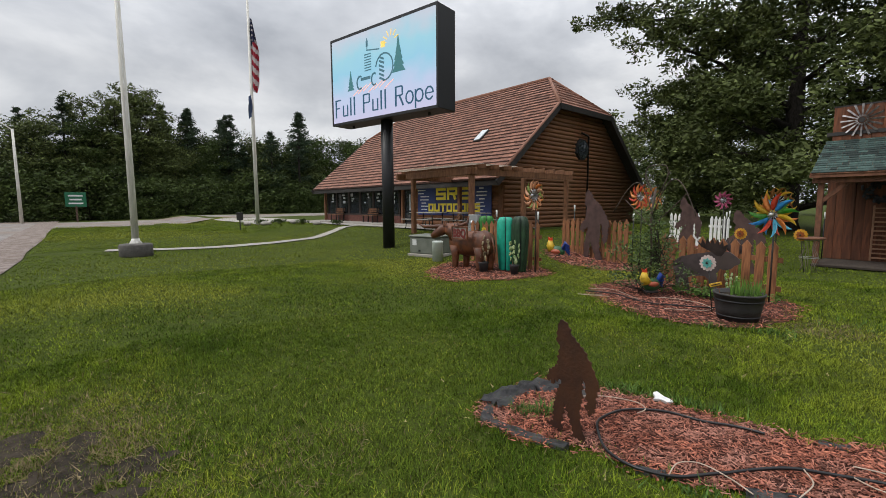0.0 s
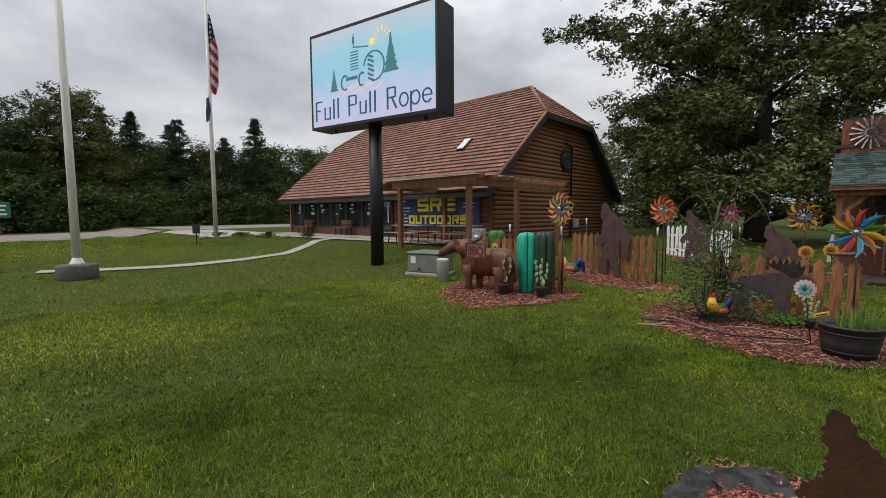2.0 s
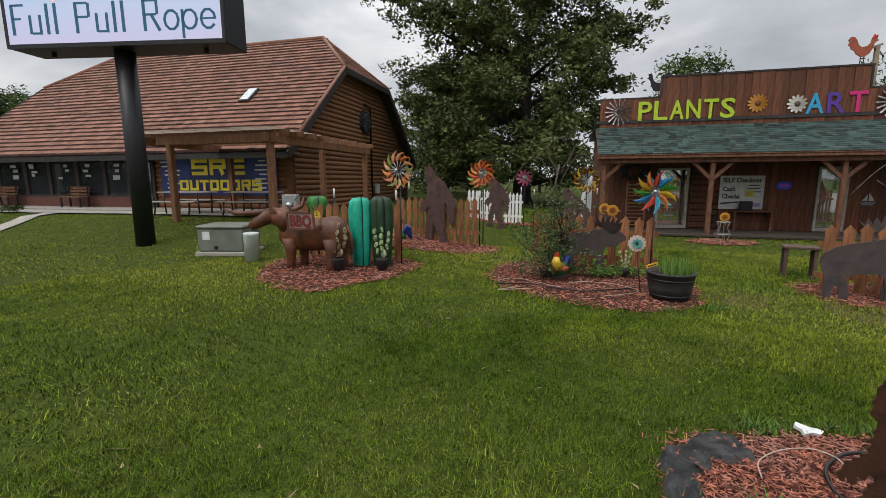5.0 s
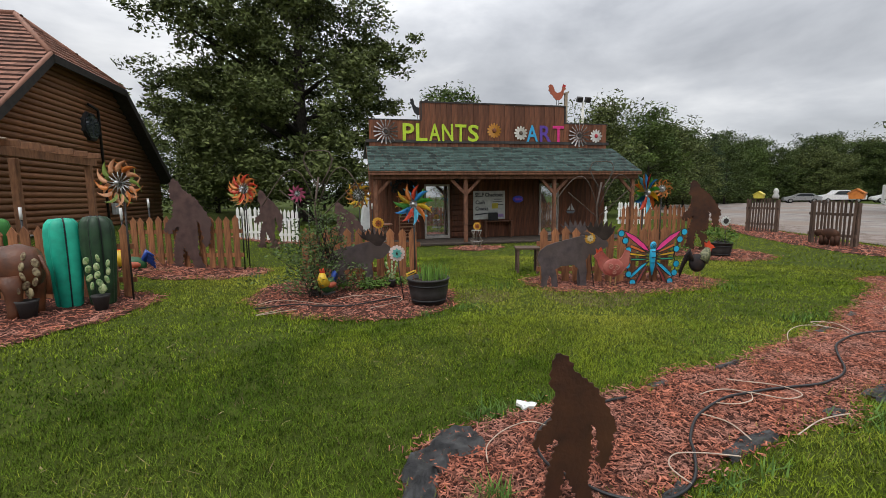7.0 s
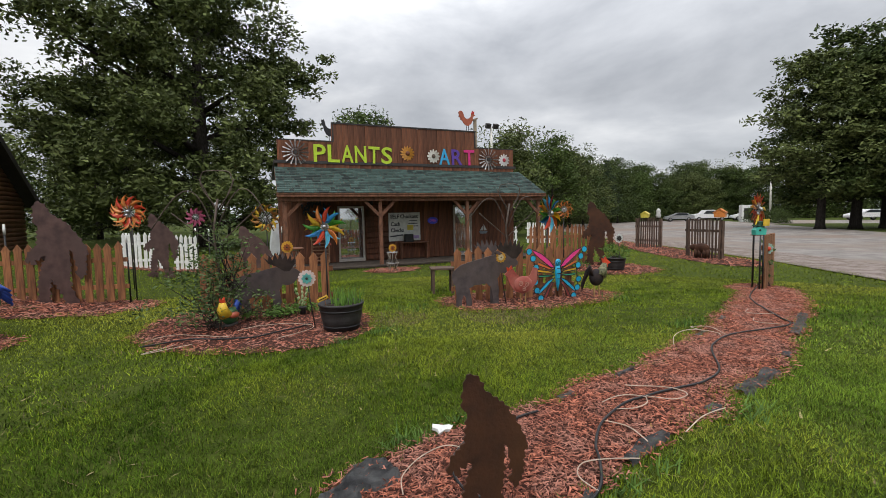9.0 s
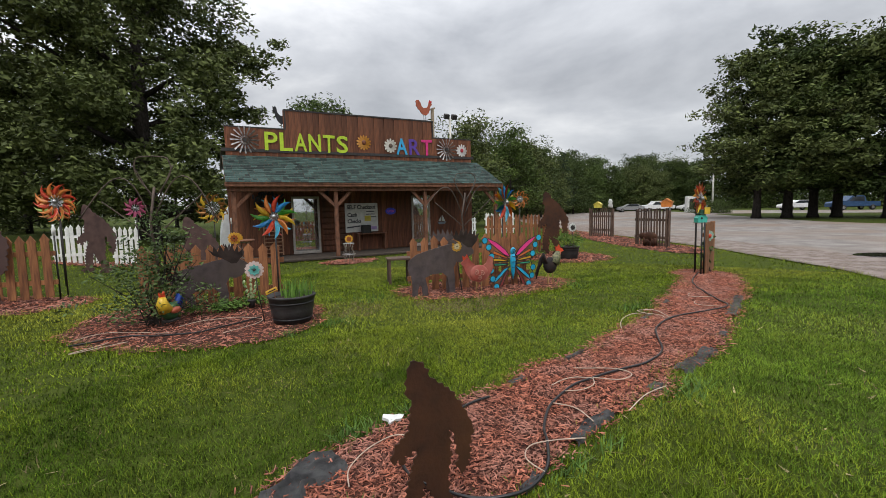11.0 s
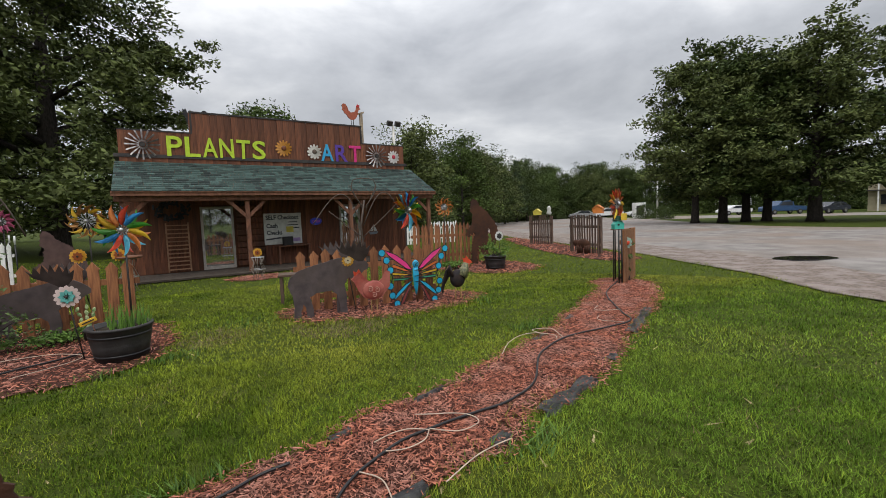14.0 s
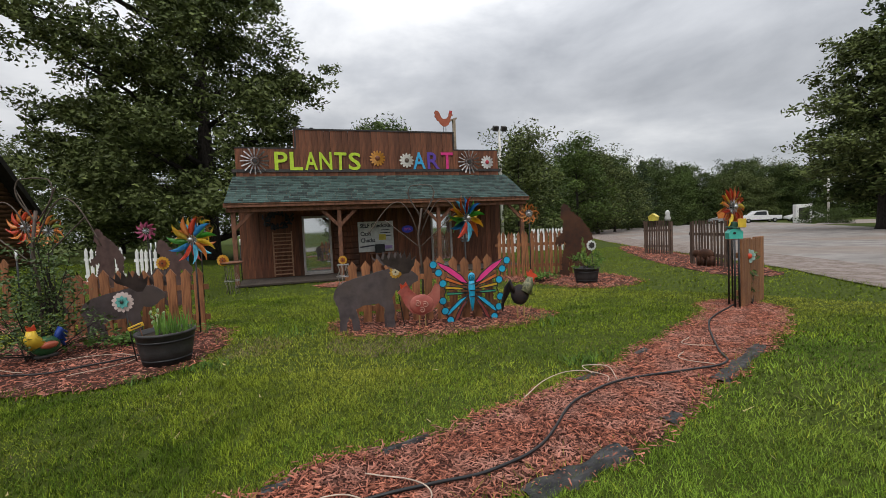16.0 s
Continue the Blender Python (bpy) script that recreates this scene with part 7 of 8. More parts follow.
# stakes with white tips
def stake(x, y, h=1.35):
    t = thing("marker_stake", "black garden stake with a white tip", "stake", (x, y, ground_z(x, y)), 0, "white-tipped stakes")
    bm = bmesh.new()
    bm_tube(bm, [(0, 0, 0), (0, 0, h - 0.2)], 0.016, 6)
    part("rod", bm, M_BLACK, t)
    bm = bmesh.new()
    bm_tube(bm, [(0, 0, h - 0.2), (0, 0, h)], 0.022, 6)
    part("tip", bm, M_WHITE, t)


for x, y, h in ((-7.75, 8.7, 1.48), (-6.3, 8.62, 1.48), (-7.0, 11.35, 1.42), (-5.0, 10.95, 1.42), (-4.55, 17.1, 1.4), (-3.9, 14.5, 1.4), (-1.9, 16.0, 1.4)):
    stake(x, y, h)


M_WIRE = mat("trellis_wire", (0.11, 0.08, 0.062), (0.05, 0.036, 0.028), 0.6, 9, metal=0.3)


# heart-topped rusty wire trellises
def trellis(at, rz, h, label, seed):
    t = thing("wire_trellis", label, "trellis", at, rz, "wire trellises")
    def stem(name, pts, r):
        bm = bmesh.new()
        bm_tube(bm, pts, r, 6)
        part(name, bm, M_WIRE, t)
    stem("post", [(0, 0, 0), (0.03, 0, h * 0.3), (-0.02, 0, h * 0.6), (0.06, 0, h * 0.8)], 0.019)
    def curve(name, f, n=14, r=0.0085):
        stem(name, [f(k / n) for k in range(n + 1)], r)
    curve("arch", lambda s: (-0.02 - 0.85 * s + 0.1 * math.sin(3 * s), 0.02, h * 0.62 + h * 0.23 * math.sin(math.pi * s)))
    curve("arch", lambda s: (0.02 + 0.8 * s, -0.02, h * 0.6 + h * 0.26 * math.sin(math.pi * s)))
    curve("arch", lambda s: (0.03 - 0.6 * s, 0.0, h * (0.5 + 0.22 * s)))
    curve("arch", lambda s: (0.03 + 0.62 * s, 0.0, h * (0.52 + 0.24 * s)))
    for sg in (-1, 1):
        curve("heart", lambda s: (0.06 + sg * 0.3 * math.sin(math.pi * s) ** 0.8 * (0.4 + 0.6 * s), 0.0, h * (0.74 + 0.28 * s - 0.05 * max(0, s - 0.8) / 0.2)))
        curve("branch", lambda s: (0.06 + sg * (0.02 + 0.22 * s), 0.02, h * (0.72 + 0.2 * s)), 6)
    return t


trellis((-3.15, 7.75, 0.0), -12, 2.42, "rusty wire trellis with a heart-shaped top", 1)
trellis((2.0, 8.1, 0.0), -10, 2.3, "rusty wire trellis with a heart top behind the moose", 2)


# rose bush on the trellis
def leafy(name, at, cents, rads, per, leaf, material, label, category, seed, stems_n=14, height=1.0):
    rng = np.random.default_rng(seed)
    t = thing(name, label, category, at)
    c = np.array(cents)
    for k in range(stems_n):
        bm = bmesh.new()
        q = c[k % len(c)] + rng.normal(size=3) * 0.06
        bm_tube(bm, [(rng.normal() * 0.08, rng.normal() * 0.08, 0), (q[0] * 0.5 + rng.normal() * 0.05, q[1] * 0.5, q[2] * 0.55), tuple(q)], [0.009, 0.007, 0.003], 5, False)
        part("stem", bm, M_BARK, t)
    v, f = leaf_cards(c, np.array(rads), per, leaf, rng)
    v[:, 2] = np.maximum(v[:, 2], 0.01)
    cr = new("leaves", raw_mesh("leaves", v, f, material))
    cr.parent = t
    return t


M_ROSE = mat("rose_leaves", (0.085, 0.13, 0.032), (0.035, 0.062, 0.016), 0.6, 6, island=0.45, spec=0.35)
rb = np.random.default_rng(8)
leafy("rose_bush", (-3.2, 7.75, 0.03), [(rb.normal() * 0.32, rb.normal() * 0.22, abs(rb.normal()) * 0.42 + 0.2) for _ in range(76)], [0.14] * 76, 30, 0.03, M_ROSE, "leafy green rose bush climbing a trellis", "bush", 41, 26)
leafy("rose_bush", (-3.0, 7.8, 0.6), [(rb.normal() * 0.22, rb.normal() * 0.16, rb.uniform(0.0, 1.1)) for _ in range(34)], [0.1] * 34, 34, 0.026, M_ROSE, "thin upper sprays of the rose bush", "bush", 43, 16)
leafy("ground_plants", (-2.3, 8.15, 0.03), [(rb.normal() * 0.4, rb.normal() * 0.16, 0.1) for _ in range(26)], [0.09] * 26, 40, 0.03, M_WEED, "low green plants below the moose", "plants", 44, 10)
leafy("planter_plants", (6.55, 9.9, 0.34), [(rb.normal() * 0.2, rb.normal() * 0.12, rb.uniform(0.05, 0.4)) for _ in range(14)], [0.09] * 14, 34, 0.035, M_WEED, "green flowering plants in the planter", "plants", 45, 10)
leafy("ground_plants", (5.7, 10.6, 0.03), [(rb.normal() * 0.25, rb.normal() * 0.16, 0.14) for _ in range(14)], [0.1] * 14, 36, 0.04, M_WEED, "low green plants beside the planter", "plants", 46, 8)


# half-barrel planters
def planter(at, r, h, label, staves=22):
    t = thing("barrel_planter", label, "planter", at)
    bm = bmesh.new()
    bm_lathe(bm, [(r * 0.8, 0), (r * 0.9, h * 0.45), (r * 0.985, h * 0.92), (r * 1.02, h * 0.93), (r * 1.02, h), (r * 0.93, h), (r * 0.9, h * 0.86), (0.01, h * 0.86)], n=36)
    part("tub", bm, M_PLASTIC, t)
    for z, k in ((0.12, 0.83), (0.7, 0.945)):
        bm = bmesh.new()
        bm_lathe(bm, [(r * k, h * z), (r * (k + 0.006), h * z), (r * (k + 0.022), h * (z + 0.07)), (r * (k + 0.01), h * (z + 0.07))], n=36)
        part("hoop", bm, M_BLACK, t)
    bm = bmesh.new()
    bm_lathe(bm, [(r * 0.9, h * 0.87), (r * 0.5, h * 0.9), (0.02, h * 0.88)], n=20)
    part("soil", bm, M_DIRT, t)
    return t


planter((-1.51, 6.88, 0.03), 0.315, 0.38, "dark half-barrel planter with tall green grass")
planter((6.55, 9.9, 0.02), 0.3, 0.36, "dark half-barrel planter with flowering plants")
gp = ring_pts(130, 0.0, 0.22, -1.42, 6.92)
n_ = len(gp)
az = rngg.uniform(0, 6.28, n_)
hh = rngg.uniform(0.12, 0.34, n_)
side = np.stack([np.cos(az), np.sin(az), np.zeros(n_)], 1) * 0.007
tip = np.stack([rngg.normal(0, 0.12, n_) * hh, rngg.normal(0, 0.12, n_) * hh, hh], 1)
base = np.stack([gp[:, 0], gp[:, 1], np.full(n_, 0.34)], 1)
v = np.stack([base - side, base + side, base + tip * 0.6 + side * 0.8, base + tip, base + tip * 0.6 - side * 0.8], 1).reshape(-1, 3)
tagged(new("ornamental_grass", raw_mesh("ornamental_grass", v, np.arange(n_ * 5).reshape(-1, 5), mat("bright_grass", (0.13, 0.24, 0.035), (0.07, 0.15, 0.02), 0.6, 8, island=0.3))), "tall bright green grass growing in the planter", "plant", kind="stuff")


# flowers on stakes
def stake_flower(at, h, r, n, c, c_in, label, rz=-10, tag=None):
    t = thing("flower_stake", label, "flower ornament", at, rz, "flower ornaments")
    bm = bmesh.new()
    bm_tube(bm, [(0.12 * h, 0.03, 0), (0.03, 0.025, h * 0.6), (0, 0.02, h)], 0.008, 6)
    part("stem", bm, M_TRIM, t)
    petal_set(t, n, r * 0.25, r, 2 * math.pi * r / n * 1.0, c, 0.12, h)
    bm = bmesh.new()
    bm_slab(bm, [(-r * 0.1, r * 0.1), (-r * 0.18, r * 0.42), (0, r * 0.64), (r * 0.18, r * 0.42), (r * 0.1, r * 0.1)], 0.01, Matrix.Translation((0, -0.016, 0)))
    me = mesh_of("inner_petal", bm, c_in)
    for k in range(8):
        piece("inner_petal", me, t, Matrix.Translation((0, 0, h)) @ Matrix.Rotation(2 * math.pi * k / 8, 4, "Y"))
    bm = bmesh.new()
    bm_ball(bm, (0, -0.03, h), r * 0.14, (1, 0.5, 1), 8)
    part("button", bm, M_TRIM, t)
    return t


stake_flower((-1.96, 6.98, 0.0), 0.775, 0.125, 14, paint("petal_pale", (0.58, 0.45, 0.42)), paint("petal_aqua", (0.12, 0.4, 0.36)), "pale pink and aqua metal flower on a stake by the planter")
GOLD, SUNB = paint("petal_gold", (0.58, 0.3, 0.03)), paint("petal_umber", (0.28, 0.07, 0.015))
stake_flower((-2.1, 9.05, 0.0), 1.11, 0.11, 14, GOLD, SUNB, "golden metal sunflower above the fence")
stake_flower((1.42, 7.36, 0.0), 0.86, 0.1, 12, GOLD, paint("petal_cream", (0.6, 0.5, 0.3)), "golden metal daisy on the moose")
stake_flower((-1.9, 13.0, 0.0), 0.9, 0.15, 14, GOLD, SUNB, "small golden metal sunflower on the round-topped stand")
stake_flower((6.75, 9.95, 0.0), 0.9, 0.13, 10, paint("petal_white", (0.6, 0.6, 0.58)), M_TRIM, "white metal daisy on the tall cutout")
yt = thing("garden_tag", "yellow painted garden tag in the planter", "tag", (-1.78, 6.78, 0.5), 10)
bm = bmesh.new()
bm_box(bm, (0.16, 0.012, 0.05), (0, 0, 0), Matrix.Rotation(radians(-20), 4, "Y"), 0.004)
part("plate", bm, paint("tag_yellow", (0.62, 0.36, 0.03)), yt)
bm = bmesh.new()
bm_box(bm, (0.11, 0.004, 0.012), (0, -0.009, 0), Matrix.Rotation(radians(-20), 4, "Y"))
part("writing_bar", bm, M_TRIM, yt)
bm = bmesh.new()
bm_tube(bm, [(0.03, 0.012, 0.0), (0.08, 0.03, -0.25)], 0.006, 5)
part("stick", bm, M_TIMBER, yt)

# butterfly
bf = thing("butterfly_ornament", "large painted metal butterfly with pink and blue wings", "yard ornament", (2.6, 7.3, 0.0), -4)
B_PNK, B_BLU = paint("wing_pink", (0.72, 0.05, 0.24), 0.35), paint("wing_blue", (0.02, 0.36, 0.58), 0.35)
B_ORG, B_YEL, B_GRN, B_MAR = paint("wing_orange", (0.55, 0.14, 0.03)), paint("wing_yellow", (0.6, 0.34, 0.02)), paint("wing_green", (0.04, 0.28, 0.16)), paint("wing_maroon", (0.2, 0.04, 0.035))


def wing(pts, c, nm):
    for s in (-1, 1):
        bm = bmesh.new()
        bm_slab(bm, [(s * x, z) for x, z in pts], 0.008, Matrix.Translation((0, -0.012, 0)))
        part(nm, bm, c, bf)
        bm = bmesh.new()
        loop = [(s * x, -0.012, z) for x, z in pts]
        bm_tube(bm, loop + loop[:1], 0.009, 5)
        part("wing_wire", bm, M_BLACK, bf)


wing([(0.05, 0.60), (0.16, 0.74), (0.34, 0.88), (0.54, 0.97), (0.47, 0.87), (0.33, 0.76), (0.16, 0.63)], B_PNK, "upper_wing")
wing([(0.06, 0.56), (0.2, 0.64), (0.4, 0.73), (0.43, 0.68), (0.2, 0.59)], B_ORG, "wing_strip")
wing([(0.06, 0.51), (0.2, 0.555), (0.42, 0.59), (0.42, 0.54), (0.2, 0.515)], B_YEL, "wing_strip")
wing([(0.06, 0.46), (0.2, 0.475), (0.4, 0.48), (0.4, 0.445), (0.2, 0.44)], B_GRN, "wing_strip")
wing([(0.05, 0.42), (0.2, 0.36), (0.36, 0.22), (0.42, 0.12), (0.34, 0.16), (0.2, 0.28)], B_BLU, "lower_wing")
wing([(0.07, 0.34), (0.15, 0.22), (0.22, 0.06), (0.3, 0.02), (0.25, 0.14), (0.14, 0.32)], B_MAR, "lower_wing")
for s in (-1, 1):
    for x, z in ((0.6, 0.93), (0.52, 0.8), (0.46, 0.63), (0.47, 0.36), (0.44, 0.2), (0.36, 0.05)):
        bm = bmesh.new()
        bm_lathe(bm, [(0.055, -0.008), (0.055, 0.008)], n=16)
        for v_ in bm.verts:
            v_.co = Vector((v_.co.x + s * x, v_.co.z - 0.015, v_.co.y + z))
        part("wing_dot", bm, B_BLU, bf)
        bm = bmesh.new()
        bm_tube(bm, [(s * x + 0.058 * math.cos(2 * math.pi * k / 14), -0.02, z + 0.058 * math.sin(2 * math.pi * k / 14)) for k in range(15)], 0.007, 5)
        part("dot_ring", bm, M_BLACK, bf)
    bm = bmesh.new()
    bm_tube(bm, [(s * x, -0.012, z) for x, z in ((0.6, 0.93), (0.52, 0.8), (0.46, 0.63), (0.42, 0.5), (0.47, 0.36), (0.44, 0.2), (0.36, 0.05))], 0.009, 5)
    part("wing_rim", bm, M_BLACK, bf)
bm = bmesh.new()
bm_tube(bm, [(0, -0.03, 0.17), (0, -0.03, 0.3), (0, -0.03, 0.52), (0, -0.03, 0.64)], [0.01, 0.036, 0.054, 0.044], 12)
part("body", bm, B_BLU, bf)
bm = bmesh.new()
bm_ball(bm, (0, -0.04, 0.7), 0.06, (1, 0.6, 1.25), 12)
part("head", bm, B_BLU, bf)
bm = bmesh.new()
bm_tube(bm, [((0.008 + 0.0032 * k) * math.cos(k * 0.75), -0.082 + 0.002 * k * 0.5, 0.7 + (0.008 + 0.0032 * k) * math.sin(k * 0.75)) for k in range(15)], 0.005, 5)
part("spiral", bm, M_BLACK, bf)
bm = bmesh.new()
bm_tube(bm, [(0.05, 0.02, 0), (0.0, 0.01, 0.4)], 0.012, 6)
part("stake", bm, M_TIMBER, bf)
for k in range(3):
    bm = bmesh.new()
    bm_box(bm, (0.1, 0.01, 0.012), (0, -0.084, 0.4 + 0.1 * k))
    part("band", bm, M_BLACK, bf)

# hen, roosters
HEN = [(-0.24, 0.38), (-0.28, 0.42), (-0.22, 0.47), (-0.16, 0.5), (-0.1, 0.42), (0.02, 0.33), (0.12, 0.4), (0.17, 0.5), (0.23, 0.48), (0.22, 0.3), (0.12, 0.18), (0.0, 0.14), (-0.12, 0.18), (-0.2, 0.28)]
M_LEGS = paint("leg_ochre", (0.28, 0.17, 0.05), 0.6)
M_HEN = mat("hen_red", (0.32, 0.06, 0.045), (0.2, 0.035, 0.03), 0.55, 14, c3=(0.36, 0.12, 0.09), bump=0.2)
hen = thing("hen_ornament", "red sheet-metal hen ornament with pale scrolls", "yard ornament", (1.75, 7.16, 0.02), -8)
bm = bmesh.new()
bm_slab(bm, [(x * 1.25, z * 1.3) for x, z in HEN], 0.03)
bm_ball(bm, (0, -0.01, 0.35), 0.19, (1, 0.2, 0.8), 12)
part("body", bm, M_HEN, hen)
bm = bmesh.new()
bm_slab(bm, [(-0.3, 0.6), (-0.31, 0.68), (-0.26, 0.65), (-0.22, 0.7), (-0.19, 0.64), (-0.18, 0.58)], 0.02)
part("comb", bm, C_RED, hen)
for x, z, r in ((-0.06, 0.37, 0.05), (0.05, 0.35, 0.05), (0.0, 0.27, 0.045)):
    bm = bmesh.new()
    bm_tube(bm, [(x + r * (0.2 + 0.8 * k / 12) * math.cos(k * 0.7), -0.052, z + r * (0.2 + 0.8 * k / 12) * math.sin(k * 0.7)) for k in range(13)], 0.006, 5)
    part("scroll", bm, paint("hen_scroll", (0.5, 0.26, 0.2)), hen)
for sx in (-0.04, 0.05):
    bm = bmesh.new()
    bm_tube(bm, [(sx, 0, 0.22), (sx, 0, 0.0), (sx, -0.05, 0.0)], 0.008, 5)
    part("leg", bm, M_LEGS, hen)
M_ROOSTER = mat("rooster_black", (0.016, 0.014, 0.016), (0.036, 0.022, 0.018), 0.7, 9, detail=2, spec=0.2)
cock = thing("rooster_ornament", "tall black metal rooster ornament with speckled plume", "yard ornament", (3.3, 7.02, 0.0), -10, scale=0.95)
bm = bmesh.new()
bm_ball(bm, (0.0, 0, 0.42), 0.17, (0.9, 0.55, 1.0), 14)
part("body", bm, M_ROOSTER, cock)
bm = bmesh.new()
bm_tube(bm, [(0.08, 0, 0.46), (0.15, 0, 0.58), (0.19, 0, 0.7)], [0.12, 0.085, 0.045], 10)
part("neck", bm, mat("rooster_hackle", (0.2, 0.19, 0.1), (0.05, 0.06, 0.03), 0.5, 30, detail=2), cock, "speckled green and cream hackle")
bm = bmesh.new()
bm_slab(bm, [(0.13, 0.72), (0.12, 0.8), (0.17, 0.78), (0.2, 0.83), (0.23, 0.77), (0.28, 0.74), (0.31, 0.7), (0.25, 0.68), (0.24, 0.62), (0.19, 0.66)], 0.03)
part("comb", bm, C_RED, cock)
for k in range(6):
    bm = bmesh.new()
    bm_tube(bm, [(-0.1, 0.012 * k - 0.03, 0.46), (-0.18, 0.014 * k - 0.03, 0.66 - 0.035 * k), (-0.25 - 0.008 * k, 0.02 * k - 0.04, 0.56 - 0.06 * k), (-0.28, 0.02 * k - 0.04, 0.34 - 0.04 * k)], [0.035, 0.035, 0.024, 0.006], 6)
    part("tail_feather", bm, M_ROOSTER, cock)
for sx in (-0.05, 0.06):
    bm = bmesh.new()
    bm_tube(bm, [(sx, 0, 0.32), (sx, 0, 0.02), (sx + 0.07, -0.05, 0.01)], 0.012, 6)
    part("leg", bm, M_LEGS, cock)


def rooster_planter(at, rz, s, label):
    t = thing("rooster_ornament", label, "yard ornament", at, rz)
    bm = bmesh.new()
    bm_ball(bm, (0, 0, 0.2 * s), 0.2 * s, (1.1, 0.6, 0.85), 14)
    part("body", bm, paint("rooster_green", (0.02, 0.09, 0.03), 0.4), t)
    bm = bmesh.new()
    bm_tube(bm, [(-0.12 * s, 0, 0.24 * s), (-0.2 * s, 0, 0.38 * s), (-0.19 * s, 0, 0.5 * s)], [0.13 * s, 0.1 * s, 0.06 * s], 12)
    part("neck", bm, paint("rooster_yellow", (0.62, 0.4, 0.03), 0.4), t)
    bm = bmesh.new()
    bm_slab(bm, [(-0.24 * s, 0.5 * s), (-0.26 * s, 0.6 * s), (-0.18 * s, 0.56 * s), (-0.14 * s, 0.6 * s), (-0.12 * s, 0.5 * s)], 0.025)
    part("comb", bm, C_RED, t)
    bm = bmesh.new()
    bm_ball(bm, (0.0, -0.1 * s, 0.22 * s), 0.13 * s, (1.1, 0.4, 0.5), 12)
    part("wing", bm, paint("rooster_rust", (0.42, 0.1, 0.05), 0.4), t)
    bm = bmesh.new()
    for k in range(4):
        bm_tube(bm, [(0.14 * s, 0.02 * k, 0.24 * s), (0.24 * s, 0.02 * k, (0.45 - 0.05 * k) * s), (0.34 * s, 0.02 * k, (0.36 - 0.08 * k) * s)], [0.05 * s, 0.06 * s, 0.02 * s], 8)
    part("tail", bm, paint("rooster_blue", (0.02, 0.06, 0.3), 0.35), t)
    bm = bmesh.new()
    bm_box(bm, (0.3 * s, 0.16 * s, 0.05 * s), (0, 0, 0.025 * s), None, 0.01)
    part("foot", bm, M_TRIM, t)


rooster_planter((-3.0, 7.5, 0.1), 55, 0.72, "painted metal rooster with yellow neck and blue tail under the rose")
rooster_planter((-7.05, 10.55, 0.05), 10, 1.1, "painted metal rooster with yellow neck by the fence")

# utility box, pipe guard, meter pedestal
ub = thing("utility_box", "grey-green ground utility transformer box on a concrete pad", "utility box", (-10.2, 8.35, ground_z(-10.2, 8.35) - 0.01), 14)
bm = bmesh.new()
bm_box(bm, (1.12, 0.95, 0.1), (0, 0, 0.05), None, 0.02)
part("pad", bm, M_CONC, ub)
bm = bmesh.new()
bm_box(bm, (1.0, 0.86, 0.5), (0, 0, 0.35), None, 0.03)
part("housing", bm, M_UTIL, ub)
bm = bmesh.new()
bm_box(bm, (1.05, 0.9, 0.07), (0, 0, 0.635), None, 0.025)
part("lid", bm, M_UTIL, ub)
bm = bmesh.new()
bm_box(bm, (0.16, 0.006, 0.18), (-0.3, -0.434, 0.45))
part("label_plate", bm, M_WHITE, ub, "white label plate")
bm = bmesh.new()
bm_box(bm, (0.07, 0.03, 0.06), (-0.1, -0.44, 0.2), None, 0.006)
part("latch", bm, M_BLACK, ub)
pgd = thing("pipe_pedestal", "short pale green-grey cable pedestal tube", "pedestal", (-9.15, 7.75, ground_z(-9.15, 7.75)))
bm = bmesh.new()
bm_lathe(bm, [(0.15, 0), (0.15, 0.52), (0.155, 0.53), (0.155, 0.575), (0.14, 0.58), (0.01, 0.58)], n=22)
part("tube", bm, mat("pale_green_plastic", (0.56, 0.6, 0.56), (0.46, 0.5, 0.46), 0.5, 5), pgd)
mp_ = thing("meter_pedestal", "grey metal electric meter pedestal", "meter", (-9.3, 9.4, ground_z(-9.3, 9.4)), 10)
bm = bmesh.new()
bm_box(bm, (0.36, 0.2, 0.8), (0, 0, 0.75), None, 0.015)
part("cabinet", bm, paint("meter_silver", (0.36, 0.37, 0.37), 0.4, metal=0.4), mp_)
bm = bmesh.new()
bm_box(bm, (0.1, 0.1, 0.36), (0, 0, 0.18))
part("foot", bm, M_CHROME, mp_)
bm = bmesh.new()
bm_lathe(bm, [(0.085, 0), (0.085, 0.05), (0.06, 0.09), (0.01, 0.1)], n=16)
for v_ in bm.verts:
    v_.co = Vector((v_.co.x, -v_.co.z - 0.1, v_.co.y + 0.9))
part("dial", bm, M_CHROME, mp_)

# bird house post at the end of the long bed
bp = thing("wooden_panel", "upright weathered board panel with a climbing vine", "panel", (6.66, 6.06, 0.0), 23)
M_PANELW = mat("post_wood", (0.27, 0.12, 0.05), (0.15, 0.062, 0.028), 0.8, 5, stretch=(5, 5, 0.7), bump=0.5, obj=0.15)
for k in range(5):
    bm = bmesh.new()
    bm_box(bm, (0.23, 0.05, 1.1 + 0.03 * math.sin(k * 2.3)), (0.12 + 0.235 * k, 0, 0.55), None, 0.006)
    part("board", bm, M_PANELW, bp)
for z in (0.25, 0.85):
    bm = bmesh.new()
    bm_box(bm, (1.16, 0.04, 0.09), (0.59, 0.047, z), None, 0.005)
    part("rail", bm, M_PANELW, bp)
bh = thing("birdhouse", "teal painted birdhouse with dark entrance hole", "birdhouse", (6.68, 6.18, 1.1), -25, scale=0.75)
bm = bmesh.new()
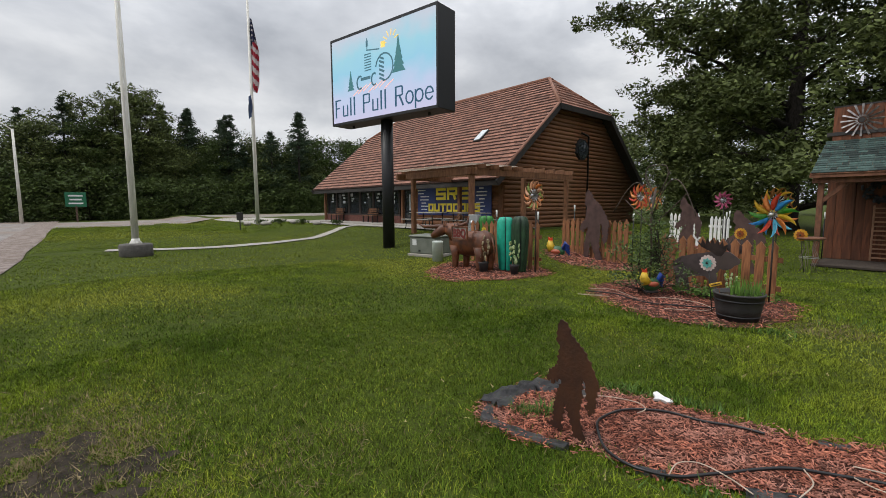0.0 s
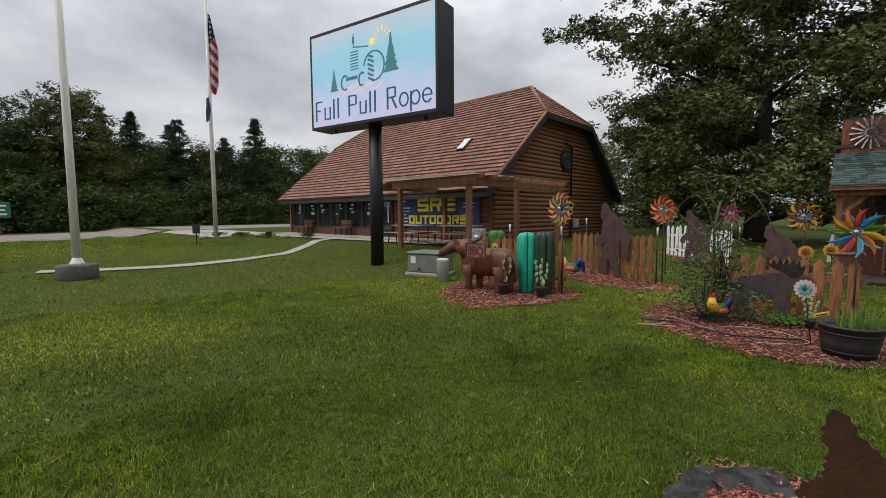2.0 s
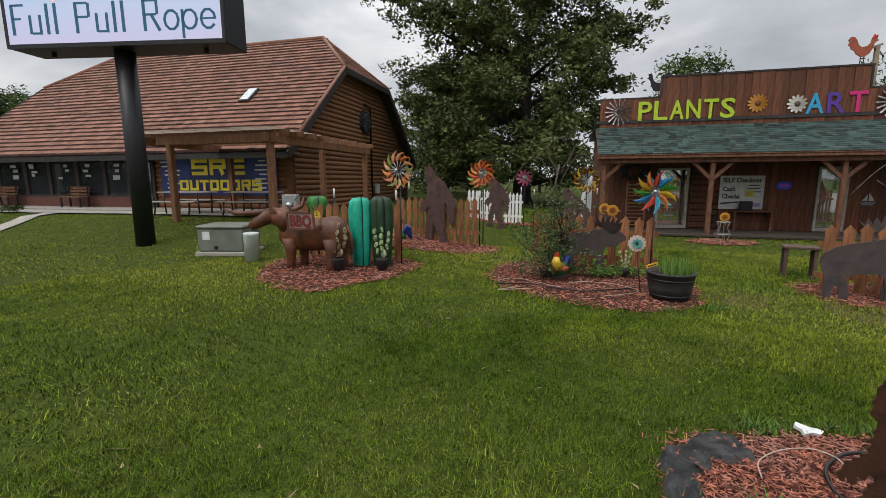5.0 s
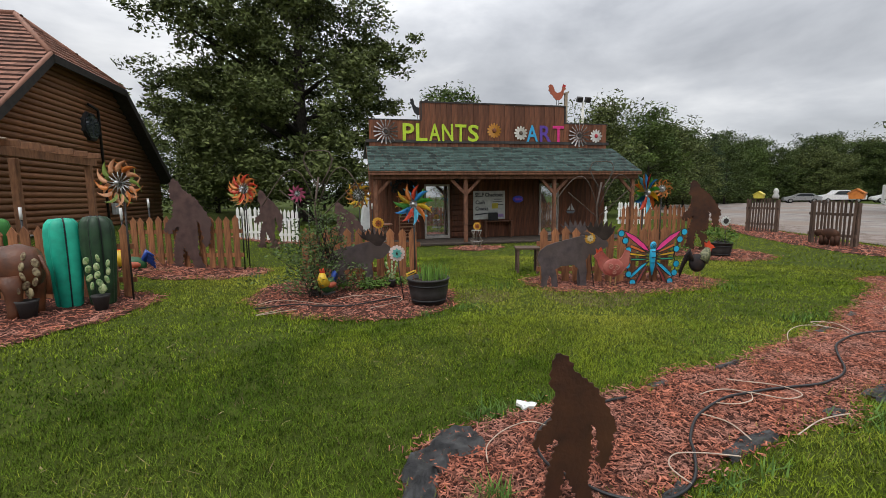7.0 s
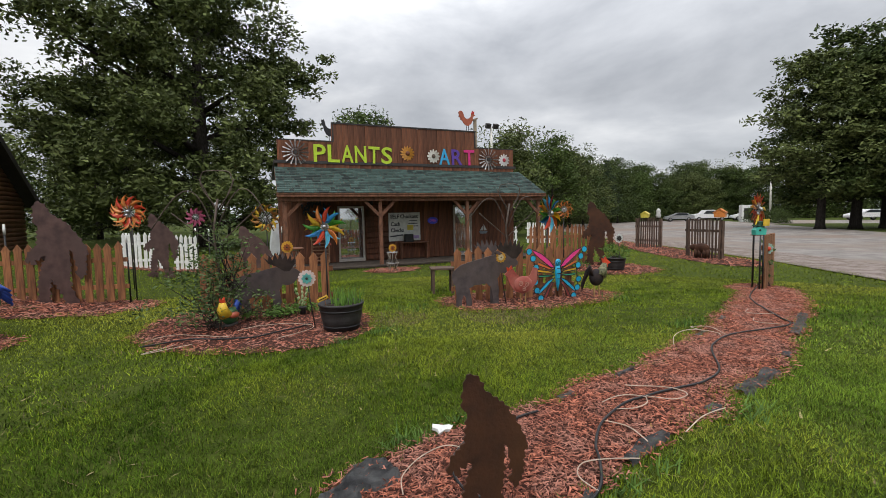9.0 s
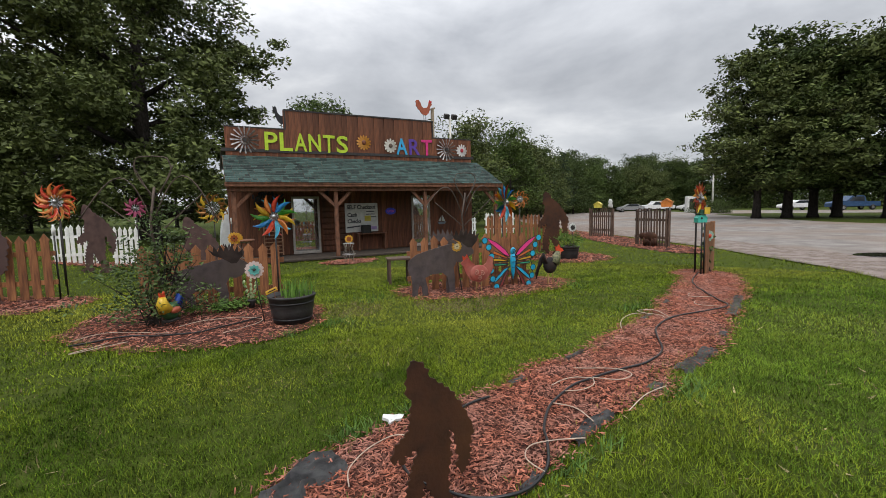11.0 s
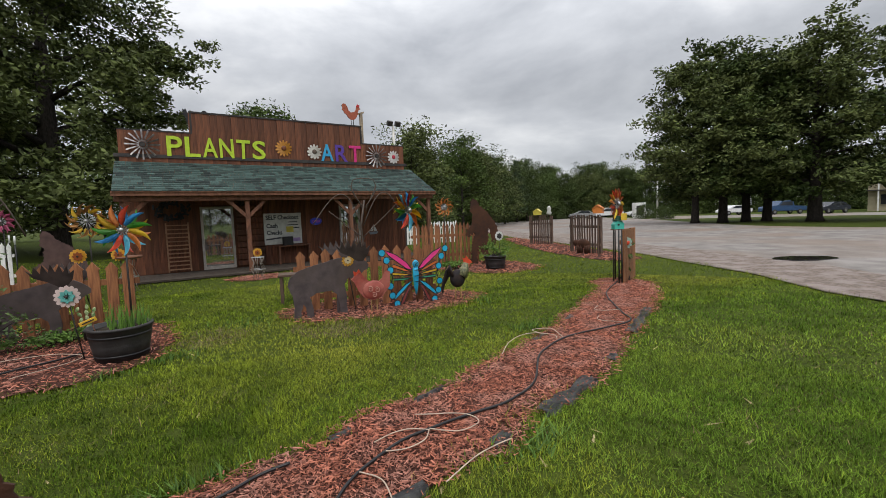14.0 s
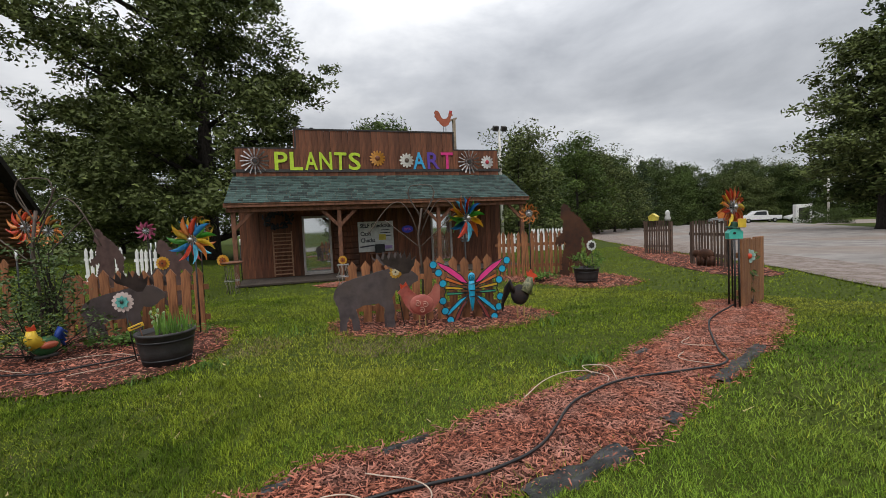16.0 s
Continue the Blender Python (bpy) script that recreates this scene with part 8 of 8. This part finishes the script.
bm_box(bm, (0.3, 0.22, 0.02), (0, 0, 0.01))
part("base_board", bm, M_TIMBER, bh)
bm = bmesh.new()
bm_slab(bm, [(-0.13, 0.02), (0.13, 0.02), (0.14, 0.16), (0.06, 0.24), (-0.07, 0.23), (-0.14, 0.15)], 0.18)
part("house_body", bm, paint("birdhouse_teal", (0.06, 0.42, 0.34), 0.45), bh)
bm = bmesh.new()
bm_lathe(bm, [(0.028, -0.004), (0.028, 0.004)], n=14)
for v_ in bm.verts:
    v_.co = Vector((v_.co.x - 0.03, v_.co.z - 0.093, v_.co.y + 0.14))
part("entrance_hole", bm, M_BLACK, bh)
bm = bmesh.new()
bm_box(bm, (0.2, 0.22, 0.03), (-0.02, 0, 0.25), Matrix.Rotation(radians(12), 4, "Y"), 0.006)
bm_box(bm, (0.12, 0.16, 0.12), (0.0, 0, 0.32), None, 0.01)
part("chimney_block", bm, paint("birdhouse_dark", (0.03, 0.09, 0.06)), bh)
bm = bmesh.new()
bm_box(bm, (0.12, 0.02, 0.14), (0.11, -0.08, 0.36), None, 0.004)
solo("garden_tag", bm, paint("tag_yellow_b", (0.62, 0.42, 0.04)), "small yellow plaque above the birdhouse", "tag", (6.64, 6.18, 1.0), -25)
for x in (-0.09, -0.02):
    bm = bmesh.new()
    bm_tube(bm, [(x, -0.06, 0), (x, -0.05, 1.12)], 0.016, 6)
    solo("iron_rod", bm, M_BLACK, "thin black iron rod beside the post", "rod", (6.66, 6.1, 0.0), -15)
vb = np.random.default_rng(12)
leafy("vine", (7.12, 6.28, 0.02), [(0.08 * math.sin(k), 0.06 * math.cos(k), 0.1 + 0.045 * k) for k in range(20)], [0.06] * 20, 8, 0.04, M_ROSE, "thin green vine on the wooden post", "vine", 47, 8)
sf = thing("metal_flower", "pale green and red metal flower on the post", "metal flower", (6.98, 6.17, 0.82), -15)
petal_set(sf, 9, 0.03, 0.12, 0.07, paint("petal_mint", (0.3, 0.42, 0.36)))
bm = bmesh.new()
bm_ball(bm, (0, -0.02, 0), 0.045, (1, 0.5, 1), 8)
part("button", bm, C_RED, sf)

# gate ornaments
bm = bmesh.new()
bm_ball(bm, (0, 0, 0.34), 0.26, (1.0, 0.3, 0.66), 12)
bm_ball(bm, (-0.26, 0, 0.36), 0.13, (1.1, 0.4, 0.9), 10)
for x in (-0.18, -0.06, 0.1, 0.2):
    bm_tube(bm, [(x, 0, 0.3), (x, 0, 0.0)], [0.07, 0.06], 8)
solo("bear_ornament", bm, M_RUST, "rusty metal bear ornament before the gate panel", "yard ornament", (11.2, 10.75, 0.03), -80)
for x, y, z, c, lab in ((13.7, 15.4, 1.38, paint("plaque_yellow", (0.6, 0.5, 0.08)), "yellow plaque on top of the gate panel"), (11.38, 10.25, 1.4, C_ORG, "orange birdhouse on top of the gate panel")):
    t = thing("birdhouse", lab, "birdhouse", (x, y, z), -70)
    bm = bmesh.new()
    bm_slab(bm, [(-0.15, 0), (0.15, 0), (0.17, 0.14), (0.0, 0.25), (-0.17, 0.14)], 0.2)
    part("house_body", bm, c, t)
    bm = bmesh.new()
    bm_box(bm, (0.24, 0.24, 0.02), (-0.09, 0, 0.22), Matrix.Rotation(radians(-34), 4, "Y"))
    bm_box(bm, (0.24, 0.24, 0.02), (0.09, 0, 0.22), Matrix.Rotation(radians(34), 4, "Y"))
    part("roof", bm, c, t)
bm = bmesh.new()
bm_lathe(bm, [(0.09, 0), (0.12, 0.1), (0.07, 0.22), (0.1, 0.3), (0.05, 0.4), (0.01, 0.42)], n=14)
solo("urn", bm, paint("urn_white", (0.5, 0.5, 0.48)), "pale urn on top of the gate post", "urn", (13.78, 14.75, 1.36))

# small tables, vase chair
st = thing("side_table", "small weathered wooden side table", "table", (0.95, 9.0, 0.0), -15)
bm = bmesh.new()
bm_box(bm, (0.5, 0.4, 0.04), (0, 0, 0.53), None, 0.006)
part("tabletop", bm, M_WOODG, st)
for x in (-0.2, 0.2):
    for y in (-0.15, 0.15):
        bm = bmesh.new()
        bm_box(bm, (0.05, 0.05, 0.51), (x, y, 0.255))
        part("leg", bm, M_WOODG, st)


def wire_stand(at, h, label, top=None):
    t = thing("wire_stand", label, "plant stand", at, 0, "wire stands")
    for k in range(7):
        a = 2 * math.pi * k / 7
        bm = bmesh.new()
        bm_tube(bm, [(r * math.cos(a), r * math.sin(a), z * h) for r, z in ((0.17, 0.0), (0.12, 0.18), (0.19, 0.42), (0.1, 0.7), (0.16, 0.95))], 0.008, 5)
        part("wire", bm, mat("stand_wire", (0.3, 0.26, 0.22), (0.2, 0.17, 0.14), 0.5, 8, metal=0.4), t)
    for z, r in ((0.42, 0.19), (0.95, 0.16)):
        bm = bmesh.new()
        bm_tube(bm, [(r * math.cos(2 * math.pi * k / 14), r * math.sin(2 * math.pi * k / 14), z * h) for k in range(15)], 0.009, 5)
        part("hoop", bm, M_CHROME, t)
    if top:
        bm = bmesh.new()
        bm_lathe(bm, [(0.28, h * 0.97), (0.3, h), (0.28, h + 0.03), (0.01, h + 0.03)], n=18)
        part("top_plate", bm, top, t)


wire_stand((1.05, 13.1, 0.02), 0.6, "twisted wire stand before the porch")
stake_flower((1.05, 13.05, 0.1), 0.62, 0.12, 14, GOLD, SUNB, "golden metal sunflower on the wire stand")
wire_stand((-1.75, 13.2, 0.02), 0.8, "wire plant stand with a round wooden top", M_TIMBER)

# hoses and drip tubes in the long bed
def run(name, pts, r, material, label, z=0.05, n=8):
    out = []
    for i in range(len(pts) - 1):
        p0, p1, p2, p3 = (Vector((*pts[max(0, min(len(pts) - 1, j))], 0)) for j in (i - 1, i, i + 1, i + 2))
        for k in range(n):
            s = k / n
            q = 0.5 * ((2 * p1) + (p2 - p0) * s + (2 * p0 - 5 * p1 + 4 * p2 - p3) * s * s + (3 * p1 - p0 - 3 * p2 + p3) * s ** 3)
            out.append((q.x, q.y, ground_z(q.x, q.y) + z + 0.015 * noise.noise((q.x * 3, q.y * 3, 1))))
    out.append((pts[-1][0], pts[-1][1], ground_z(*pts[-1]) + z))
    bm = bmesh.new()
    bm_tube(bm, out, r, 7)
    return solo(name, bm, material, label, "hose")


run("garden_hose", [(6.7, 6.2), (5.7, 5.7), (5.13, 5.28), (4.37, 4.5), (4.04, 4.13), (3.45, 4.13), (2.84, 4.16), (2.2, 3.93), (1.6, 3.42), (1.2, 3.27), (0.8, 3.25), (0.43, 3.26), (0.15, 3.25), (-0.15, 3.13), (-0.38, 2.95), (-0.5, 2.78), (-0.68, 2.58), (-0.92, 2.49), (-1.15, 2.57), (-1.36, 2.8), (-1.43, 3.0), (-1.38, 3.25), (-1.2, 3.45), (-1.05, 3.52), (-0.85, 3.53), (-0.64, 3.58), (-0.44, 3.57)], 0.0108, M_HOSE, "black rubber irrigation hose lying on mulch")
for pts in ([(-1.8, 3.04), (-1.74, 3.24), (-1.55, 3.4), (-1.36, 3.47), (-1.25, 3.4), (-1.26, 3.27)], [(-0.14, 3.12), (-0.07, 2.96), (-0.1, 2.75)], [(-0.72, 2.55), (-0.73, 2.72), (-0.62, 2.8), (-0.44, 2.75), (-0.29, 2.64)],
            [(0.42, 3.24), (0.33, 3.33), (0.2, 3.37), (0.06, 3.36)], [(0.08, 3.22), (0.2, 3.15), (0.33, 3.15), (0.42, 3.24)], [(0.43, 3.25), (0.56, 3.09), (0.74, 3.1), (0.76, 3.22), (0.66, 3.36), (0.45, 3.5)], [(0.2, 2.69), (0.5, 2.78), (0.78, 2.8)],
            [(1.84, 4.13), (2.2, 4.42), (2.6, 4.52), (2.78, 4.3), (2.7, 4.17)], [(2.8, 4.17), (2.95, 4.5), (2.75, 4.62), (2.7, 4.4)], [(3.9, 4.13), (3.75, 4.4), (3.95, 4.55)], [(4.4, 4.55), (4.2, 4.8), (4.45, 4.95)],
            [(-4.0, 7.2), (-3.7, 7.45), (-3.3, 7.2), (-3.0, 7.0)], [(-2.9, 7.3), (-2.6, 7.5), (-2.1, 7.35), (-1.9, 7.0), (-2.4, 6.6)], [(-3.4, 6.8), (-3.9, 6.6), (-3.6, 6.9)]):
    run("drip_tube", pts, 0.0042, M_DRIP, "thin pale drip irrigation tube on mulch", 0.058)
run("garden_hose", [(-4.0, 7.0), (-3.4, 7.1), (-2.8, 6.85), (-2.2, 7.1), (-1.9, 7.3)], 0.011, M_HOSE, "black rubber hose on the rose bed mulch")


# exposed weed fabric along the edges
def fabric(pts, w, seed, label="crumpled black weed fabric showing at the bed edge", amp=0.008, lift=0.042):
    rng = random.Random(seed)
    bm = bmesh.new()
    rows_ = []
    line = [Vector((*p, 0)) for p in pts]
    for i in range(len(line) - 1):
        for k in range(6):
            p = line[i].lerp(line[i + 1], k / 6)
            d = (line[i + 1] - line[i]).normalized()
            side = Vector((-d.y, d.x, 0))
            ww = w * (0.5 + 0.9 * abs(noise.noise((p.x * 4, p.y * 4, seed))))
            rows_.append([bm.verts.new((p + side * ww * (j / 8 - 0.5)) + Vector((0, 0, ground_z(p.x, p.y) + lift + amp * 2 * noise.noise((p.x * 14, p.y * 14 + j * 0.8, seed)) + amp * noise.noise((p.x * 40, p.y * 40 + j * 1.7, seed)) - 0.05 * (1 if j in (0, 8) else 0)))) for j in range(9)])
    for a, b in zip(rows_, rows_[1:]):
        for j in range(8):
            f = bm.faces.new((a[j], a[j + 1], b[j + 1], b[j]))
            f.smooth = True
    bmesh.ops.solidify(bm, geom=bm.faces[:], thickness=0.004)
    return solo("weed_fabric", bm, M_FABRIC, label, "weed fabric")


fabric([(-2.24, 2.48), (-2.28, 2.8), (-2.22, 3.12), (-2.0, 3.34), (-1.72, 3.44)], 0.4, 1, amp=0.024, lift=0.05)
fabric([(-2.24, 2.52), (-2.1, 2.3), (-1.85, 2.3), (-1.55, 2.37), (-1.35, 2.46)], 0.14, 2)
fabric([(-0.92, 2.52), (-0.72, 2.6)], 0.1, 3)
fabric([(-0.34, 2.7), (-0.1, 2.77), (0.16, 2.79)], 0.16, 4)
fabric([(0.66, 2.86), (0.86, 2.9)], 0.12, 5)
fabric([(1.25, 3.0), (1.7, 3.1), (2.15, 3.24)], 0.2, 6)
fabric([(2.6, 3.4), (2.8, 3.48)], 0.15, 7)
fabric([(3.6, 3.85), (4.0, 4.02), (4.6, 4.3), (5.0, 4.48)], 0.2, 8)
fabric([(-0.15, 3.67), (0.05, 3.69)], 0.1, 9)
fabric([(0.6, 3.76), (1.0, 3.88)], 0.07, 10)
fabric([(2.5, 4.35), (2.85, 4.47)], 0.1, 11)
fabric([(3.5, 4.75), (3.8, 4.88)], 0.1, 12)
bm = bmesh.new()
bm_slab(bm, [(-0.06, 0.06), (-0.03, 0.09), (0.01, 0.06), (0.04, 0.035), (0.085, 0.02), (0.11, -0.005), (0.06, -0.03), (0.02, -0.01), (-0.05, -0.02), (-0.035, 0.02)], 0.025, Matrix.Rotation(radians(-72), 4, "X"))
solo("paper_scrap", bm, M_WHITE, "crumpled white paper scrap on the mulch edge", "litter", (-1.26, 3.71, ground_z(-1.26, 3.71) + 0.045), 20)


# ---- distance: lamps, signs, cars, lodge ----
lamp = thing("street_lamp", "tall pale street lamp at the drive", "street lamp", (-59.6, -3.5, 0), 0)
bm = bmesh.new()
bm_tube(bm, [(0, 0, 0), (0, 0, 9.2)], [0.16, 0.1], 10)
part("pole", bm, M_POLE, lamp)
bm = bmesh.new()
bm_tube(bm, [(0, 0, 9.1), (-0.3, -0.7, 9.7), (-0.4, -1.6, 9.8)], 0.05, 6)
part("arm", bm, M_POLE, lamp)
bm = bmesh.new()
bm_ball(bm, (-0.45, -1.8, 9.75), 0.3, (0.6, 1.1, 0.35), 10)
part("head", bm, M_POLE, lamp)
gs = thing("road_sign", "green road sign with pale bars on wooden posts", "sign", (-59.6, 0.75, 0), 80)
bm = bmesh.new()
bm_box(bm, (1.75, 0.05, 1.5), (0, 0, 2.4), None, 0.01)
part("plate", bm, paint("sign_green", (0.012, 0.13, 0.06), 0.5), gs)
for k in range(3):
    bm = bmesh.new()
    bm_box(bm, (1.2 - 0.2 * (k % 2), 0.02, 0.16), (0, -0.04, 2.8 - 0.4 * k))
    part("writing_bar", bm, M_WHITE, gs)
bm = bmesh.new()
bm_box(bm, (0.14, 0.14, 1.7), (0, 0.03, 0.85))
part("post", bm, M_WOODG, gs)
sp_ = thing("small_sign", "small dark sign on a post beside the apron", "sign", (-29.6, 8.3, ground_z(-29.6, 8.3)), 60)
bm = bmesh.new()
bm_box(bm, (0.06, 0.06, 0.7), (0, 0, 0.35))
part("post", bm, M_BLACK, sp_)
bm = bmesh.new()
bm_box(bm, (0.4, 0.05, 0.5), (0, 0, 0.9), None, 0.02)
part("plate", bm, M_TRIM, sp_)
rs_ = np.random.default_rng(66)
for k in range(8):
    x, y = -32.5 + 1.35 * k, 9.6 + 0.28 * k + 0.2 * math.sin(k * 2)
    if k % 2:
        leafy("border_shrub", (x, y, ground_z(x, y)), [(rs_.normal() * 0.16, rs_.normal() * 0.16, 0.16 + 0.12 * rs_.uniform()) for _ in range(14)], [0.12] * 14, 30, 0.05, M_LEAF2, "low clipped shrub in the stone border", "shrub", 70 + k, 6)
    else:
        bm = bmesh.new()
        bm_ball(bm, (0, 0, 0.1), 0.3, (1.3, 0.8, 0.5), 8)
        solo("boulder", bm, M_CONC, "small grey border stone", "stone", (x, y, ground_z(x, y)), 30 * k, "border stones")


def car(at, rz, c, kind_, label):
    t = thing("parked_car" if kind_ != "pickup" else "pickup_truck", label, "car", at, rz, "parked cars")
    if kind_ == "pickup":
        prof = [(-2.7, 0.45), (-2.75, 1.05), (-0.9, 1.08), (-0.8, 1.75), (-0.4, 1.85), (0.75, 1.82), (1.35, 1.2), (2.6, 1.1), (2.8, 0.9), (2.8, 0.45)]
        glassp = [(-0.7, 1.15), (-0.62, 1.7), (0.65, 1.7), (1.15, 1.2)]
        wheels = (-1.75, 1.8)
    else:
        prof = [(-2.2, 0.4), (-2.25, 0.9), (-1.75, 1.0), (-1.15, 1.42), (0.35, 1.45), (1.15, 1.0), (2.1, 0.85), (2.25, 0.65), (2.2, 0.4)]
        glassp = [(-1.4, 1.02), (-1.0, 1.36), (0.3, 1.38), (0.9, 1.02)]
        wheels = (-1.35, 1.4)
    bm = bmesh.new()
    bm_slab(bm, prof, 1.75)
    bmesh.ops.bevel(bm, geom=bm.edges[:], offset=0.05, segments=2, affect="EDGES", clamp_overlap=True)
    part("body", bm, c, t)
    bm = bmesh.new()
    bm_slab(bm, glassp, 1.78)
    part("side_window", bm, M_GLASS, t)
    for x in wheels:
        for y in (-0.8, 0.8):
            bm = bmesh.new()
            bm_lathe(bm, [(0.2, -0.11), (0.33, -0.1), (0.35, 0), (0.33, 0.1), (0.2, 0.11)], n=18)
            for v_ in bm.verts:
                v_.co = Vector((v_.co.x + x, v_.co.z + y, v_.co.y + 0.35))
            w_ = part("wheel", bm, M_BLACK, t)
            bm = bmesh.new()
            bm_lathe(bm, [(0.19, -0.115), (0.19, 0.115)], n=14)
            for v_ in bm.verts:
                v_.co = Vector((v_.co.x + x, v_.co.z + y, v_.co.y + 0.35))
            part("rim", bm, M_CHROME, w_)


CW, CS, CD, CB = paint("car_white", (0.7, 0.7, 0.7), 0.25), paint("car_silver", (0.38, 0.39, 0.4), 0.3, metal=0.5), paint("car_dark", (0.03, 0.035, 0.045), 0.25), paint("car_blue", (0.04, 0.08, 0.16), 0.25)
car((62.5, 53.0, 0.02), 140, CS, "sedan", "silver sedan parked at the far lot edge")
car((67.0, 51.0, 0.02), 150, CW, "pickup", "white pickup truck parked at the far lot edge")
car((70.5, 47.0, 0.02), 140, CW, "sedan", "white sedan parked at the far lot edge")
car((70.0, 25.5, 0.02), 150, CB, "pickup", "dark blue pickup parked behind the oaks")
car((70.0, 20.5, 0.02), 160, CD, "sedan", "dark sedan parked behind the oaks")
car((70.0, 31.5, 0.02), 150, CW, "sedan", "white sedan parked behind the oaks")
sheet("road", [(52, 34), (56, 26), (58, 18), (58, 5)], [(72, 44), (72, 30), (72, 18), (72, 5)], M_ROAD, "asphalt parking strip before the lodge", "parking lot", 0.02, 4, 14)

lodge = thing("lodge_building", "two-storey tan lodge with brown roof and balcony", "building", (79, 16.0, 0), -83)
bm = bmesh.new()
bm_box(bm, (44, 8, 5.4), (19, 4, 2.7))
part("wall", bm, M_SIDING, lodge)
bm = bmesh.new()
bm_slab(bm, [(-1.2, 5.3), (9.2, 5.3), (4, 7.2)], 45.5, Matrix.Translation((19, 0, 0)) @ Matrix.Rotation(radians(90), 4, "Z"))
part("roof", bm, M_ROOFT, lodge)
bm = bmesh.new()
bm_box(bm, (44, 1.3, 0.15), (19, -0.6, 2.75))
part("balcony", bm, M_TRIM, lodge)
bm = bmesh.new()
bm_box(bm, (44, 0.05, 0.08), (19, -1.2, 3.75))
part("rail", bm, M_TRIM, lodge)
bmA = bmesh.new()
bm_box(bmA, (1.5, 0.1, 1.3), (0, 0, 0))
wm = mesh_of("window", bmA, M_GLASS)
bmA = bmesh.new()
bm_box(bmA, (0.95, 0.1, 2.0), (0, 0, 0))
dm = mesh_of("door", bmA, M_TRIM)
bmA = bmesh.new()
bm_box(bmA, (0.14, 0.14, 5.2), (0, 0, 0))
cm = mesh_of("post", bmA, M_WHITE)
for k in range(12):
    for z in (1.45, 4.2):
        piece("window", wm, lodge, pose(-1 + 3.6 * k, -0.03, z + 0.1))
        piece("door", dm, lodge, pose(0.6 + 3.6 * k, -0.03, z - 0.35))
    piece("post", cm, lodge, pose(-1.9 + 3.6 * k, -1.15, 2.6))
lp2 = thing("lot_lamp", "tall pale light pole beyond the lot", "street lamp", (58.5, 36.4, 0))
bm = bmesh.new()
bm_tube(bm, [(0, 0, 0), (0, 0, 8.6)], [0.13, 0.08], 8)
part("pole", bm, M_POLE, lp2)
bm = bmesh.new()
bm_box(bm, (0.6, 0.3, 0.12), (0.2, 0, 8.6), None, 0.02)
part("head", bm, M_TRIM, lp2)
ks = thing("kiosk", "small white service kiosk at the lot edge", "kiosk", (61.5, 41.2, 0), -40)
bm = bmesh.new()
bm_box(bm, (1.7, 1.2, 2.4), (0, 0, 1.2), None, 0.04)
part("cabinet", bm, M_WHITE, ks)
bm = bmesh.new()
bm_box(bm, (1.1, 0.04, 1.5), (0, -0.61, 1.2))
part("door", bm, M_TRIM, ks)
fl_ = thing("flood_light", "pair of flood lights on a tall pole behind the shed", "flood light", (12.9, 28.2, 0))
bm = bmesh.new()
bm_tube(bm, [(0, 0, 0), (0, 0, 7.9)], [0.12, 0.08], 8)
part("pole", bm, M_POLE, fl_)
for s in (-0.3, 0.3):
    bm = bmesh.new()
    bm_box(bm, (0.36, 0.3, 0.34), (s, -0.1, 7.95), Matrix.Rotation(radians(25), 4, "X"), 0.03)
    part("lamp_head", bm, M_TRIM, fl_)
for x, y, s in ((59, 38.5, 0.5), (55, 33, 0.35), (57, 35, 0.4), (30, 45, 0.5), (34, 47, 0.45), (21, 40, 0.5)):
    plant(6, x, y, s)
# leaf-blue flag below the stripes
bm = bmesh.new()
for i in range(10):
    for j in range(4):
        q = [bm.verts.new((0.16 + 0.09 * b + 0.05 * math.sin(a * 0.6), 0.08 * math.sin(b * 2.2 + a * 0.3), 0.1 - 0.13 * a - 0.12 * b)) for a, b in ((i, j), (i, j + 1), (i + 1, j + 1), (i + 1, j))]
        bm.faces.new(q)
solo("flag", bm, paint("flag_steel_blue", (0.05, 0.08, 0.16), 0.8), "small blue flag hanging limp below the striped one", "flag", (-31.1, 9.9, 9.1), -40)
